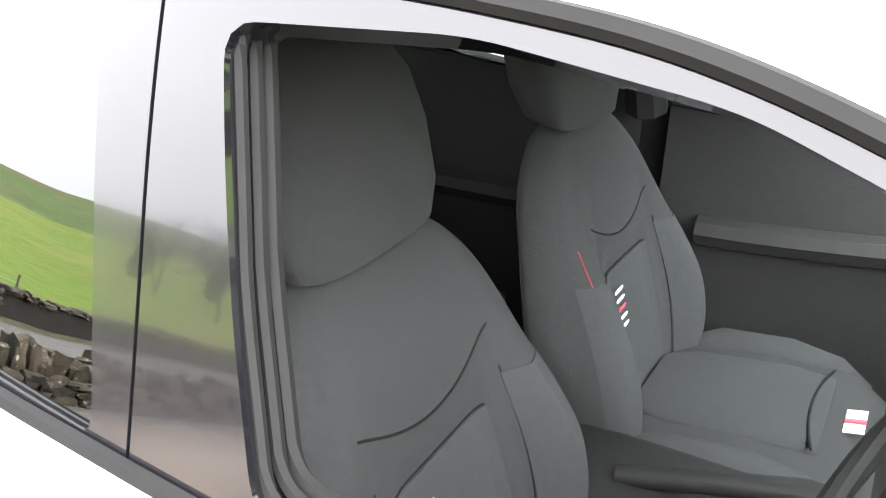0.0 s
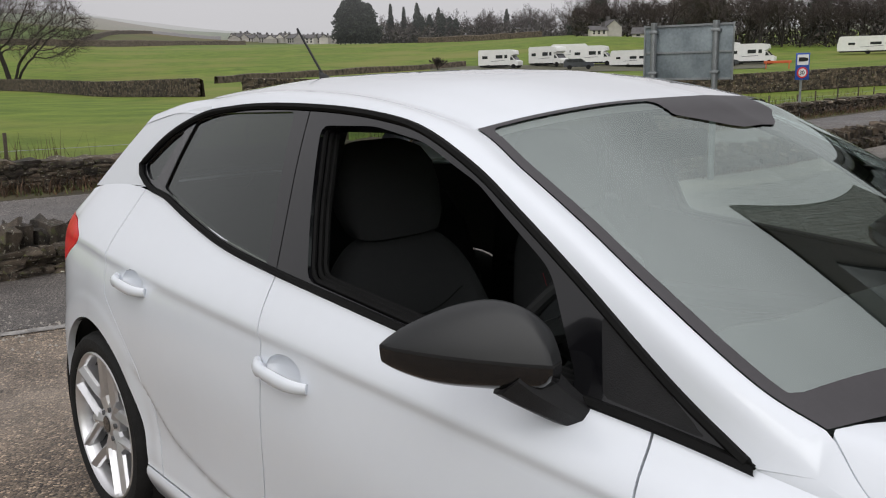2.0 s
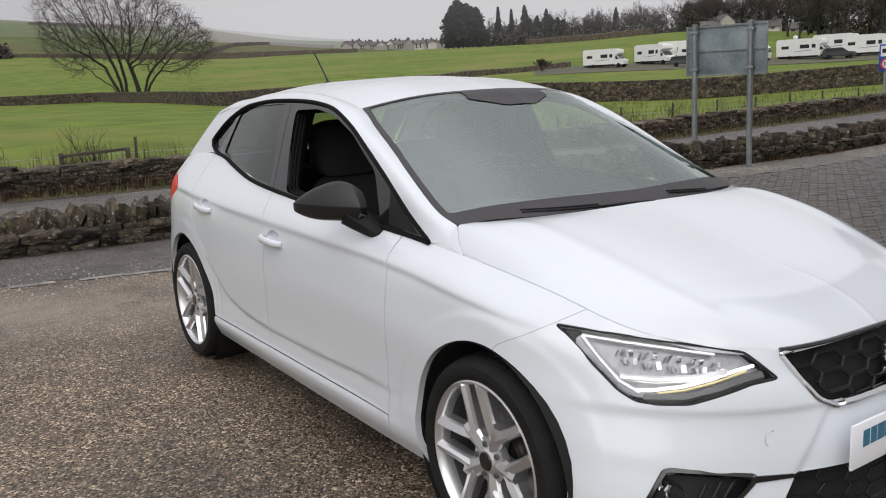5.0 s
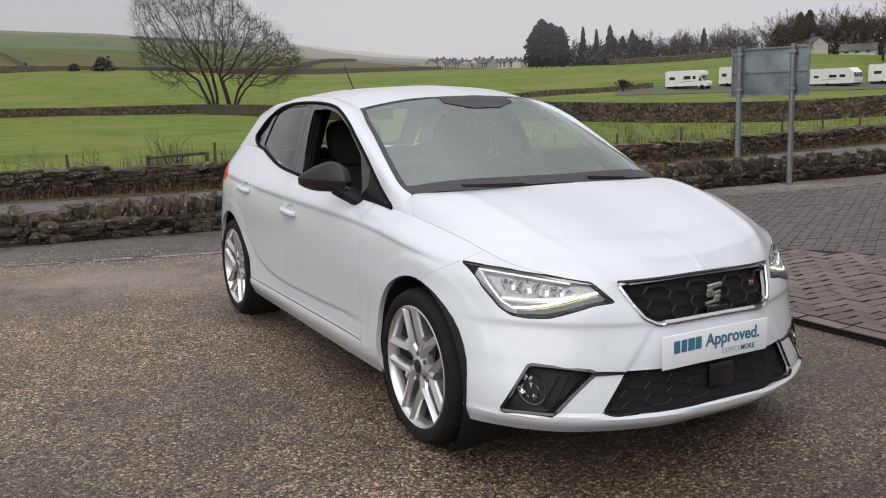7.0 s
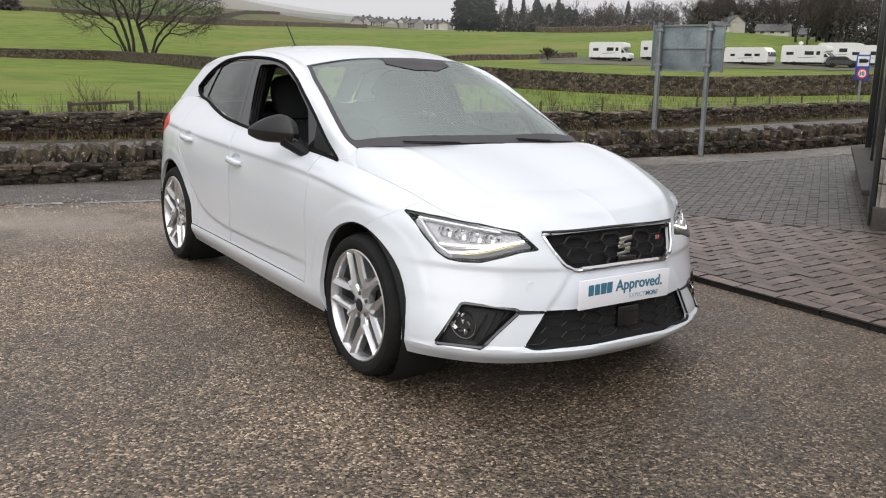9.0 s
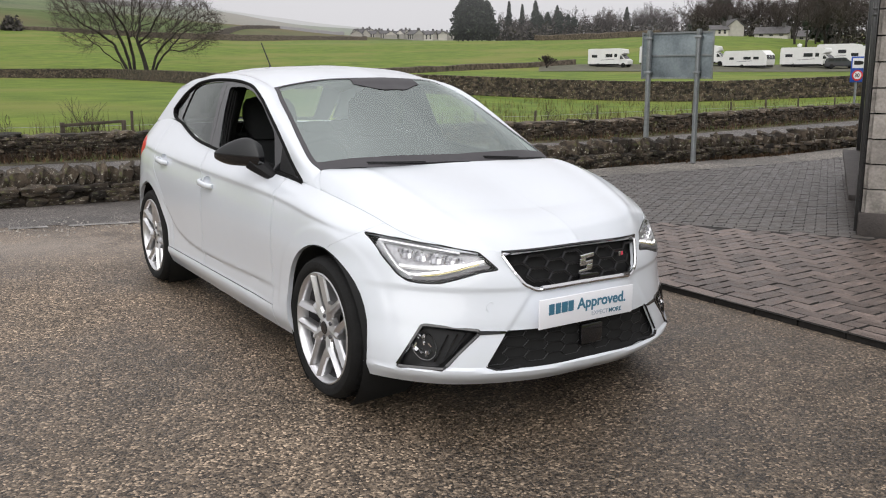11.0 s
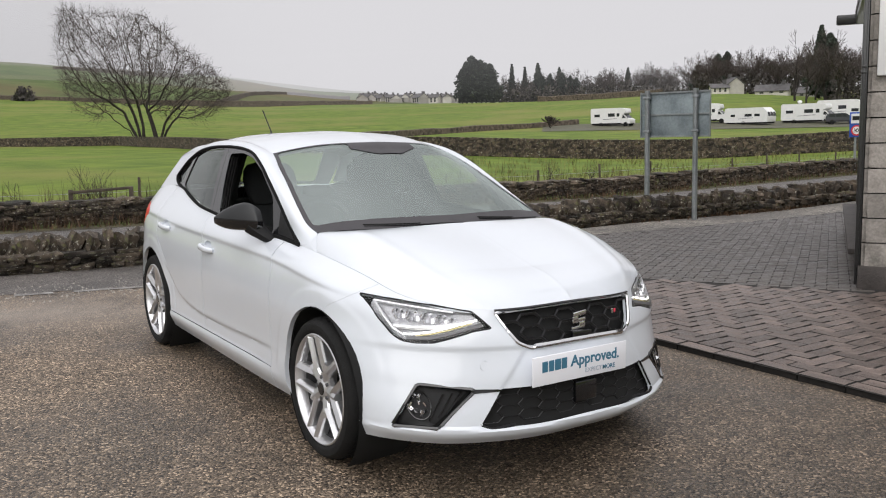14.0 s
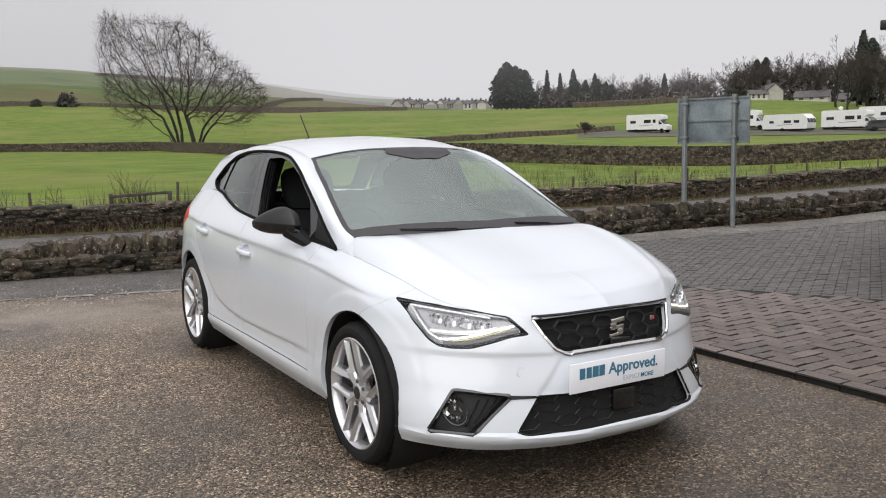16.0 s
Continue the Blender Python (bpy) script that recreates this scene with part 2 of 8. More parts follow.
def solid(V, F, depth):
    """Gives a sheet turned-in edges of that depth, so that it reads as a panel."""
    V = np.asarray(V, float)
    N = np.zeros_like(V)
    for f in F:
        a, b, c = V[f[0]], V[f[1]], V[f[2]]
        n = np.cross(b - a, c - a)
        for i in f:
            N[i] += n
    N /= np.maximum(np.linalg.norm(N, axis=1), 1e-12)[:, None]
    edge = {}
    for f in F:
        for a, b in zip(f, f[1:] + f[:1]):
            k = (min(a, b), max(a, b))
            edge[k] = None if k in edge else (a, b)
    rim = [e for e in edge.values() if e]
    ring = sorted({i for e in rim for i in e})
    idx = {o: len(V) + k for k, o in enumerate(ring)}
    W = np.vstack([V, V[ring] - N[ring] * depth]) if ring else V
    return W, list(F) + [(b, a, idx[a], idx[b]) for a, b in rim]


def thing(name, label, category, group="", kind=""):
    e = new(name)
    return tagged(e, label, category, group, kind)


def raw(name, V, F, mat, parent=None, label="", smooth=35, weld=0.0):
    """Links vertices and faces as one mesh object."""
    me = bpy.data.meshes.new(name)
    me.from_pydata([tuple(map(float, v)) for v in V], [], [tuple(f) for f in F])
    if weld:
        bm = bmesh.new()
        bm.from_mesh(me)
        bmesh.ops.remove_doubles(bm, verts=bm.verts, dist=weld)
        bm.to_mesh(me)
        bm.free()
    me.materials.append(mat)
    if smooth:
        me.shade_smooth()
        me.set_sharp_from_angle(angle=radians(smooth))
    me.update()
    ob = new(name, me)
    if parent:
        ob.parent = parent
    return tagged(ob, label)


def part(name, bm, mat, parent=None, label="", smooth=35):
    me = bpy.data.meshes.new(name)
    bm.to_mesh(me)
    bm.free()
    me.materials.append(mat)
    if smooth:
        me.shade_smooth()
        me.set_sharp_from_angle(angle=radians(smooth))
    ob = new(name, me)
    if parent:
        ob.parent = parent
    return tagged(ob, label)


def box(bm, c, s, rot=None, bevel=0.0):
    """Adds a box of size s round c to bm."""
    m = Matrix.Translation(c) @ (rot or Matrix()) @ Matrix.Diagonal((*s, 1))
    vs = bmesh.ops.create_cube(bm, size=1, matrix=m)["verts"]
    if bevel:
        es = {e for v in vs for e in v.link_edges}
        bmesh.ops.bevel(bm, geom=list(es), offset=bevel, segments=2, affect="EDGES", profile=0.5)
    return bm


def rod(bm, a, b, r0, r1=None, seg=10):
    a, b = Vector(a), Vector(b)
    d = b - a
    m = Matrix.Translation((a + b) / 2) @ d.to_track_quat("Z", "Y").to_matrix().to_4x4()
    bmesh.ops.create_cone(bm, cap_ends=True, segments=seg, radius1=r0, radius2=r0 if r1 is None else r1, depth=d.length, matrix=m)
    return bm


def lathe(prof, n, axis="x"):
    """Vertices and faces of a profile of (radius, offset) turned about the x axis."""
    V, F = [], []
    k = len(prof)
    for i in range(n):
        a = 2 * math.pi * i / n
        for r, o in prof:
            V.append((o, r * math.cos(a), r * math.sin(a)))
    for i in range(n):
        for j in range(k - 1):
            F.append((i * k + j, i * k + j + 1, ((i + 1) % n) * k + j + 1, ((i + 1) % n) * k + j))
    return np.array(V), F


def prism(poly, fn, depth):
    """A slab whose outline poly (n, 2) is placed by fn(a, b, d), d from 0 to depth."""
    n = len(poly)
    V = [fn(a, b, 0) for a, b in poly] + [fn(a, b, depth) for a, b in poly]
    F = [tuple(range(n)), tuple(reversed(range(n, 2 * n)))] + [(i, i + n, (i + 1) % n + n, (i + 1) % n) for i in range(n)]
    return V, F


def tube(pts, r, n=8, closed=False):
    """A round bar along points."""
    pts = [Vector(p) for p in pts]
    V, F = [], []
    m = len(pts)
    rs = r if hasattr(r, "__len__") else [r] * m
    for i, p in enumerate(pts):
        a = pts[i - 1] if (i or closed) else p
        b = pts[(i + 1) % m] if (i < m - 1 or closed) else p
        q = (b - a).to_track_quat("Z", "Y")
        for k in range(n):
            t = 2 * math.pi * k / n
            V.append(tuple(p + q @ Vector((rs[i] * math.cos(t), rs[i] * math.sin(t), 0))))
    for i in range(m if closed else m - 1):
        j = (i + 1) % m
        for k in range(n):
            F.append((i * n + k, i * n + (k + 1) % n, j * n + (k + 1) % n, j * n + k))
    if not closed:
        F += [tuple(reversed(range(n))), tuple(range((m - 1) * n, m * n))]
    return V, F

# ---- the car ----
# Built in half (the side of positive x) from rails that run from the nose round the flank to the tail, then mirrored.
car = thing("car", "white five-door hatchback with black mirrors and alloy wheels", "car")
AXF, AXR, WHEEL_Z, WHEEL_X = -1.282, 1.282, 0.312, 0.822


def green_w(y, z):
    """Half width of the cabin side at length y and height z."""
    y, z = np.asarray(y, float), np.asarray(z, float)
    return 0.737 - (z - 0.97) * 0.34 - 0.30 * np.maximum(0, z - 1.15) ** 2 - 0.052 * sm(-y, 0.2, 1.0) - 0.045 * sm(y, 0.4, 1.35)


def belt_z(y):
    return hermite([-1.0, -0.896, -0.5, 0.0, 0.3, 0.6, 0.85, 1.05, 1.2, 1.5, 1.8], [0.872, 0.887, 0.92, 0.952, 0.972, 1.0, 1.04, 1.075, 1.08, 1.06, 1.03], np.atleast_1d(y))


RAIL_UNDER = [(0, -2.03, .175), (.25, -2.005, .175), (.40, -1.96, .178), (.59, -1.865, .185), (.735, -1.72, .195), (.812, -1.56, .20), (.81, -1.28, .19), (.815, -.9, .185), (.815, -.3, .185), (.815, .3, .19), (.815, .9, .195), (.81, 1.28, .2), (.79, 1.6, .22), (.70, 1.82, .25), (.45, 1.90, .26), (0, 1.93, .26)]
RAIL_LIP = [(0, -2.075, .215), (.25, -2.055, .22), (.41, -2.01, .225), (.615, -1.905, .235), (.765, -1.75, .25), (.835, -1.56, .26), (.84, -1.28, .255), (.845, -.9, .25), (.845, -.3, .25), (.845, .3, .25), (.845, .9, .26), (.84, 1.28, .27), (.815, 1.6, .3), (.72, 1.84, .34), (.46, 1.935, .36), (0, 1.96, .36)]
RAIL_BUMPER = [(0, -2.062, .40), (.25, -2.037, .40), (.39, -1.982, .40), (.575, -1.88, .41), (.738, -1.72, .43), (.828, -1.52, .44), (.842, -1.28, .44), (.842, -.9, .43), (.842, -.3, .43), (.842, .3, .43), (.842, .9, .43), (.845, 1.28, .44), (.82, 1.62, .48), (.725, 1.85, .52), (.46, 1.94, .54), (0, 1.965, .54)]
RAIL_MIDDLE = [(0, -2.02, .55), (.25, -2.0, .55), (.385, -1.95, .56), (.555, -1.845, .575), (.715, -1.67, .60), (.812, -1.46, .63), (.838, -1.28, .65), (.845, -.9, .64), (.843, -.3, .64), (.843, .3, .65), (.846, .9, .67), (.843, 1.28, .69), (.80, 1.62, .71), (.70, 1.82, .73), (.45, 1.90, .74), (0, 1.925, .74)]
RAIL_SHOULDER = [(0, -1.985, .635), (.25, -1.962, .635), (.375, -1.918, .645), (.54, -1.81, .66), (.692, -1.635, .703), (.782, -1.44, .752), (.806, -1.22, .80), (.808, -.9, .825), (.813, -.3, .845), (.815, .3, .862), (.812, .9, .885), (.80, 1.28, .9), (.762, 1.61, .91), (.695, 1.77, .92), (.43, 1.83, .925), (0, 1.85, .925)]
RAIL_BELT = [(0, -1.955, .695), (.25, -1.938, .694), (.36, -1.905, .692), (.515, -1.79, .712), (.630, -1.655, .754), (.690, -1.44, .820), (.712, -1.19, .860), (.718, -.9, .889), (.0, -.3, 0), (.0, .3, 0), (.0, .9, 0), (.0, 1.28, 0), (.0, 1.55, 0), (.655, 1.64, 1.03), (.44, 1.73, 1.02), (0, 1.75, 1.02)]
RAILS = [RAIL_UNDER, RAIL_LIP, RAIL_BUMPER, RAIL_MIDDLE, RAIL_SHOULDER, RAIL_BELT]
for i in range(7, 13):
    y = RAILS[5][i][1]
    z = float(belt_z(y)[0])
    RAILS[5][i] = (float(green_w(y, z)), y, z)
RAILS = np.array(RAILS)
chord = np.linalg.norm(np.diff(RAILS, axis=1), axis=2).mean(axis=0)
UST = np.concatenate([[0], np.cumsum(chord)])
NU, NV = 420, 74
rows_u = hermite(UST, RAILS.transpose(1, 0, 2), np.linspace(0, UST[-1], NU))
VST = [0, 0.09, 0.30, 0.52, 0.80, 1.0]
band = hermite(VST, rows_u.transpose(1, 0, 2), np.linspace(0, 1, NV)).transpose(1, 0, 2)

# pressed lines of the flank: a fold at handle height and a scallop above the sill
by, bz = band[..., 1], band[..., 2]
fold = hermite([-1.6, -1.2, -0.8, -0.3, 0.3, 0.9, 1.3, 1.8], [0.74, 0.788, 0.822, 0.838, 0.853, 0.874, 0.893, 0.905], by.ravel()).reshape(by.shape)
below = fold - bz
press = 0.010 * sm(below, -0.004, 0.02) * (1 - sm(below, 0.03, 0.20)) * sm(by, -1.7, -1.2) * (1 - sm(by, 1.35, 1.75))
scal = hermite([-1.2, -0.8, -0.4, 0.0, 0.35, 0.6, 0.75, 0.87, 1.2], [0.41, 0.405, 0.398, 0.39, 0.395, 0.42, 0.46, 0.54, 0.8], by.ravel()).reshape(by.shape)
press = press + 0.013 * sm(scal - bz, 0.0, 0.022) * sm(bz, 0.275, 0.315) * sm(by, -0.95, -0.5) * (1 - sm(by, 0.9, 1.0))
band[..., 0] -= press * (band[..., 0] > 0.6)
for ax in (AXF, AXR):
    ring_r = np.hypot(by - ax, bz - WHEEL_Z)
    band[..., 0] += 0.003 * (1 - sm(ring_r, 0.425, 0.450)) * (band[..., 0] > 0.6) * (np.abs(by - ax) < 0.6) * sm(bz, .30, .36)
bw_, bz = band[..., 0], band[..., 2]
on_nose = sm(-by, 1.50, 1.70)
brow = hermite([0.0, 0.25, 0.50, 0.70, 0.85], [0.548, 0.550, 0.556, 0.566, 0.58], bw_.ravel()).reshape(bw_.shape) - bz
band[..., 1] += on_nose * 0.007 * sm(brow, -0.004, 0.010) * (1 - sm(brow, 0.02, 0.13)) * sm(bw_, 0.24, 0.30)
cheek = (bw_ - 0.262) - (0.55 - bz) * 0.80
band[..., 1] += on_nose * 0.008 * (1 - sm(cheek, -0.012, 0.004)) * sm(bz, 0.37, 0.395) * (1 - sm(bz, 0.535, 0.55))
lip = bz - (0.238 + 0.02 * sm(bw_, 0.3, 0.7))
band[..., 1] += on_nose * 0.016 * sm(lip, 0.0, 0.010) * (1 - sm(lip, 0.02, 0.16))
band[0, :, 0] = 0
band[-1, :, 0] = 0
BV, BF = grid(band)


def side_view(V):
    return np.asarray(V)[:, 1:3]


def front_view(V):
    return np.asarray(V)[:, [0, 2]]


def cut_out(V, F, d, gap=0.0):
    """Splits a sheet into what lies inside d < -gap and outside d > gap."""
    return clip(V, F, d + gap), clip(V, F, gap - d)


GAP = 0.0022
# outlines: (half width, height) on the nose, (length, height) on the flank
LAMP = rounded([(.738, .756), (.64, .737), (.546, .717), (.433, .691), (.381, .626), (.45, .619), (.585, .580), (.64, .580), (.675, .587), (.697, .612), (.72, .672)], .008)
GRILLE = rounded([(-.36, .684), (.36, .684), (.328, .615), (.298, .566), (.25, .541), (-.25, .541), (-.298, .566), (-.328, .615)], .012)
INTAKE = rounded([(-.385, .394), (.385, .394), (.478, .262), (.44, .246), (-.44, .246), (-.478, .262)], .012)
FOG = rounded([(.660, .426), (.486, .401), (.488, .388), (.621, .262), (.755, .268)], .014)
BLADE = np.array([(.50, .402), (.385, .397), (.385, .387), (.50, .386)])
ring72 = np.linspace(0, 2 * math.pi, 72, endpoint=False)
ARCHF = np.array([(AXF + 0.339 * math.cos(a), WHEEL_Z + 0.362 * math.sin(a)) for a in ring72])
ARCHR = np.array([(AXR - 0.012 + 0.345 * math.cos(a), WHEEL_Z + 0.365 * math.sin(a)) for a in ring72])
TAIL = rounded([(1.45, .905), (1.57, .945), (2.05, .985), (2.05, .74), (1.71, .765), (1.58, .82)], .025)

V, F = BV, BF
V, F = clip(V, F, -inside(side_view(V), ARCHF) - 10.0 * (V[:, 0] < 0.5))
V, F = clip(V, F, -inside(side_view(V), ARCHR) - 10.0 * (V[:, 0] < 0.5))
far_front = lambda V: 10.0 * (V[:, 1] > -1.2)
lampP, (V, F) = cut_out(V, F, inside(front_view(V), LAMP) + far_front(V), 0.002)
grilleP, (V, F) = cut_out(V, F, inside(front_view(V), GRILLE) + far_front(V), 0.0)
intakeP, (V, F) = cut_out(V, F, inside(front_view(V), INTAKE) + far_front(V), 0.0)
fogP, (V, F) = cut_out(V, F, inside(front_view(V), FOG) + far_front(V), 0.001)
bladeP, (V, F) = cut_out(V, F, inside(front_view(V), BLADE) + far_front(V), 0.0)
tailP, (V, F) = cut_out(V, F, np.maximum(inside(side_view(V), TAIL), 0.40 - V[:, 0]) + 10.0 * (V[:, 1] < 1), 0.002)
# bumper and wing part along a line from the arch up to the lamp tip
wing_line = lambda V: hermite([0.0, 0.60, 0.685, 0.721, 0.752, 0.80, 1.0], [-1.345, -1.345, -1.362, -1.435, -1.49, -1.56, -1.8], V[:, 2]) - V[:, 1]
(bumpV, bumpF), (V, F) = cut_out(V, F, -wing_line(V), GAP * 0.5)
rear_line = lambda V: 1.60 + 0.10 * sm(V[:, 2], .55, .75) - V[:, 1]
(rbV, rbF), (V, F) = cut_out(V, F, rear_line(V), GAP)
seam1 = lambda V: V[:, 1] - hermite([0.1, 0.35, 0.6, 0.78, 0.86, 0.92, 1.2], [-0.765, -0.770, -0.785, -0.777, -0.758, -0.728, -0.68], V[:, 2])
(wingV, wingF), (V, F) = cut_out(V, F, seam1(V), GAP)
sill_z = lambda V: V[:, 2] - 0.300
seam2 = lambda V: V[:, 1] - hermite([0.1, 0.3, 0.55, 0.8, 0.98, 1.2], [0.25, 0.246, 0.222, 0.232, 0.286, 0.33], V[:, 2])
(sillV, sillF), (V, F) = cut_out(V, F, np.maximum(sill_z(V), np.abs(V[:, 1] - 0.05) - 1.0), GAP)
(fdV, fdF), (V, F) = cut_out(V, F, seam2(V), GAP)
DOORR = np.array([(0.0, 0.2), (0.80, 0.2), (0.83, .33), (0.855, .47), (0.92, .60), (1.03, .70), (1.13, .78), (1.17, .88), (1.19, 1.2), (0.0, 1.2)])
(rdV, rdF), (qV, qF) = cut_out(V, F, inside(side_view(V), DOORR), GAP)


HANDLES = ((0.135, 0.790), (0.950, 0.848))
HCUT = [np.array([(y + 0.068 * math.cos(a), z + 0.034 * math.sin(a)) for a in np.linspace(0, 2 * math.pi, 40, endpoint=False)]) for y, z in HANDLES]
BOWLS = []
doors_ = [(fdV, fdF), (rdV, rdF)]
for k, (hy, hz) in enumerate(HANDLES):
    dV, dF = doors_[k]
    near_ = np.argsort((dV[:, 1] - hy) ** 2 + (dV[:, 2] - hz) ** 2)[:60]
    fitp = np.linalg.lstsq(np.c_[np.ones(60), dV[near_, 1] - hy, dV[near_, 2] - hz], dV[near_, 0], rcond=None)[0]
    doors_[k] = clip(dV, dF, -inside(side_view(dV), HCUT[k]))
    bowl = np.zeros((9, 41, 3))
    for i, q in enumerate((1.04, 1.0, .96, .86, .70, .50, .30, .12, .0)):
        for j, a in enumerate(np.linspace(0, 2 * math.pi, 41)):
            dy, dz = 0.068 * q * math.cos(a), 0.034 * q * math.sin(a)
            bowl[i, j] = (fitp[0] + fitp[1] * dy + fitp[2] * dz - (0.0005, .001, .006, .014, .020, .024, .026, .027, .027)[i], hy + dy, hz + dz)
    BOWLS.append((bowl, fitp))
(fdV, fdF), (rdV, rdF) = doors_


def pair(name, V, F, mat, label="", depth=0.022, parent=car):
    """A panel on each side of the car; gives both objects, that of the driver's side first."""
    V, F = solid(V, F, depth)
    W, G = flip(V, F)
    return raw(name, W, G, mat, parent, label), raw(name, V, F, mat, parent, label)


raw("front_bumper", *both(*solid(bumpV, bumpF, 0.02)), WHITE, car, "white front bumper", weld=1e-5)
raw("rear_bumper", *both(*solid(rbV, rbF, 0.02)), WHITE, car, "white tail and rear bumper", weld=1e-5)
pair("front_wing", wingV, wingF, WHITE)
pair("sill", sillV, sillF, WHITE)
fdoors = pair("front_door", fdV, fdF, WHITE)
rdoors = pair("rear_door", rdV, rdF, WHITE)
pair("rear_quarter", qV, qF, WHITE)

# near-black shell standing in for shade inside the gaps, with the wheel housings
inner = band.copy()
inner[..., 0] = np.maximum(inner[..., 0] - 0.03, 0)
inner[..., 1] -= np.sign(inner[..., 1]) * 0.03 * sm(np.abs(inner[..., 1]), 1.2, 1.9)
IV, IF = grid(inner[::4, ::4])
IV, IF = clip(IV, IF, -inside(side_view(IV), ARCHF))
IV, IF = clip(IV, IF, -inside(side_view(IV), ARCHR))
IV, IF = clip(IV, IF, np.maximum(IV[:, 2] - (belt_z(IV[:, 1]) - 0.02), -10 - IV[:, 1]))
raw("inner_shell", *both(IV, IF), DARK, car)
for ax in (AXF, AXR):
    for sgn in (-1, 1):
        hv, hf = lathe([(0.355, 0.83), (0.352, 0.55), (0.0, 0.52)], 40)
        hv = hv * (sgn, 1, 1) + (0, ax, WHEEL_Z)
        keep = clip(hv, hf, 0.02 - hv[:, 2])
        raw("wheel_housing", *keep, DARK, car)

# ---- cabin side: window frames, glass and rear pillar ----
DTOP = [(-.896, .887), (-.752, .963), (-.562, 1.083), (-.412, 1.173), (-.282, 1.242), (-.114, 1.302), (.045, 1.327), (.25, 1.339), (.5, 1.34), (.7, 1.329), (.888, 1.306), (1.09, 1.243), (1.257, 1.147)]
dts = np.linspace(0, len(DTOP) - 1, 120)
dcurve = hermite(range(len(DTOP)), np.array(DTOP), dts)
lower = [(y, float(belt_z(y)[0]) - 0.0) for y in np.linspace(1.12, -0.86, 60)]
DLO = np.vstack([dcurve, [(1.235, 1.115), (1.18, 1.092)], lower])
gy, gz = np.meshgrid(np.linspace(-0.95, 1.72, 270), np.linspace(0.86, 1.36, 52), indexing="ij")
GV, GF = grid(np.stack([green_w(gy, gz), gy, gz], -1))
d_dlo = lambda V: inside(side_view(V), DLO)
(gV, gF), (pV, pF) = cut_out(GV, GF, d_dlo(GV), 0.001)
# the painted pillar behind the glass, up to the roof line and the tailgate
roof_side = lambda V: V[:, 2] - hermite([0.8, 0.95, 1.1, 1.25, 1.4, 1.5, 1.6, 1.75], [1.335, 1.324, 1.305, 1.279, 1.250, 1.224, 1.185, 1.135], V[:, 1])
pV, pF = clip(pV, pF, pV[:, 1] - 1.31 - (1.268 - pV[:, 2]) * 1.33)
pV, pF = clip(pV, pF, np.maximum(np.maximum(roof_side(pV), 0.85 - pV[:, 1]), (belt_z(pV[:, 1]) + 0.0015) - pV[:, 2]))
pair("rear_pillar", pV, pF, WHITE, "", 0.02)

# glass openings
SEAMG = lambda z: hermite([0.9, 1.0, 1.15, 1.34], [0.285, 0.290, 0.300, 0.316], np.atleast_1d(z))
FRONT_OPEN = rounded([(-.60, .922), (-.2, .947), (.158, .972), (.200, 1.10), (.250, 1.300), (.05, 1.305), (-.12, 1.281), (-.30, 1.216), (-.50, 1.092)], .03)
TRI = rounded([(-.82, .905), (-.645, .922), (-.61, 1.045)], .012)
REAR_OPEN = rounded([(.332, .982), (.60, 1.010), (.80, 1.043), (.95, 1.071), (1.04, 1.092), (.985, 1.19), (.922, 1.292), (.75, 1.316), (.380, 1.328)], .012)
QUARTER = rounded([(1.118, 1.104), (1.178, 1.108), (1.228, 1.143), (1.085, 1.234), (.982, 1.270)], .010)
op_f, (gV, gF) = cut_out(gV, gF, inside(side_view(gV), FRONT_OPEN))
op_t, (gV, gF) = cut_out(gV, gF, inside(side_view(gV), TRI))
op_r, (gV, gF) = cut_out(gV, gF, inside(side_view(gV), REAR_OPEN))
op_q, (gV, gF) = cut_out(gV, gF, inside(side_view(gV), QUARTER))
seam_g = gV[:, 1] - SEAMG(gV[:, 2])
(ffV, ffF), (rfV, rfF) = cut_out(gV, gF, seam_g, 0.002)
for n, door in enumerate(fdoors):
    v, f = solid(ffV, ffF, 0.045)
    if n == 0:
        v, f = flip(v, f)
    raw("window_frame", v, f, GLOSSBLACK, door, "gloss black window surround")
    v, f = op_t
    if n == 0:
        v, f = flip(v, f)
    raw("mirror_triangle", v, f, MATTBLACK, door)
    if n == 1:
        v, f = op_f
        raw("window_pane", v - (0.012, 0, 0), f, SIDEGLASS, door).visible_shadow = False
for n, door in enumerate(rdoors):
    v, f = solid(rfV, rfF, 0.03)
    if n == 0:
        v, f = flip(v, f)
    raw("window_frame", v, f, GLOSSBLACK, door, "gloss black window surround")
    for o in (op_r, op_q):
        v, f = o
        v = v - (0.006, 0, 0)
        if n == 0:
            v, f = flip(v, f)
        raw("window_pane", v, f, PRIVACY, door, "dark privacy glass")

# rubber line round the windows and inner reveal of the open window
for n, door in enumerate(fdoors):
    sg = -1 if n == 0 else 1
    ring = [(sg * (float(green_w(a, b)) + 0.004), a, b) for a, b in np.vstack([dcurve, [(1.235, 1.115), (1.18, 1.092)], lower])]
    raw("window_surround_strip", *tube(ring, 0.0085, 6, True), SEAL, car)
    for back_, rad_ in ((0.016, .0055), (0.032, .006), (0.047, .007)):
        ring = [(sg * (float(green_w(a, b)) - back_), a, b) for a, b in FRONT_OPEN]
        raw("inner_seal", *tube(ring, rad_, 6, True), SEAL, door)

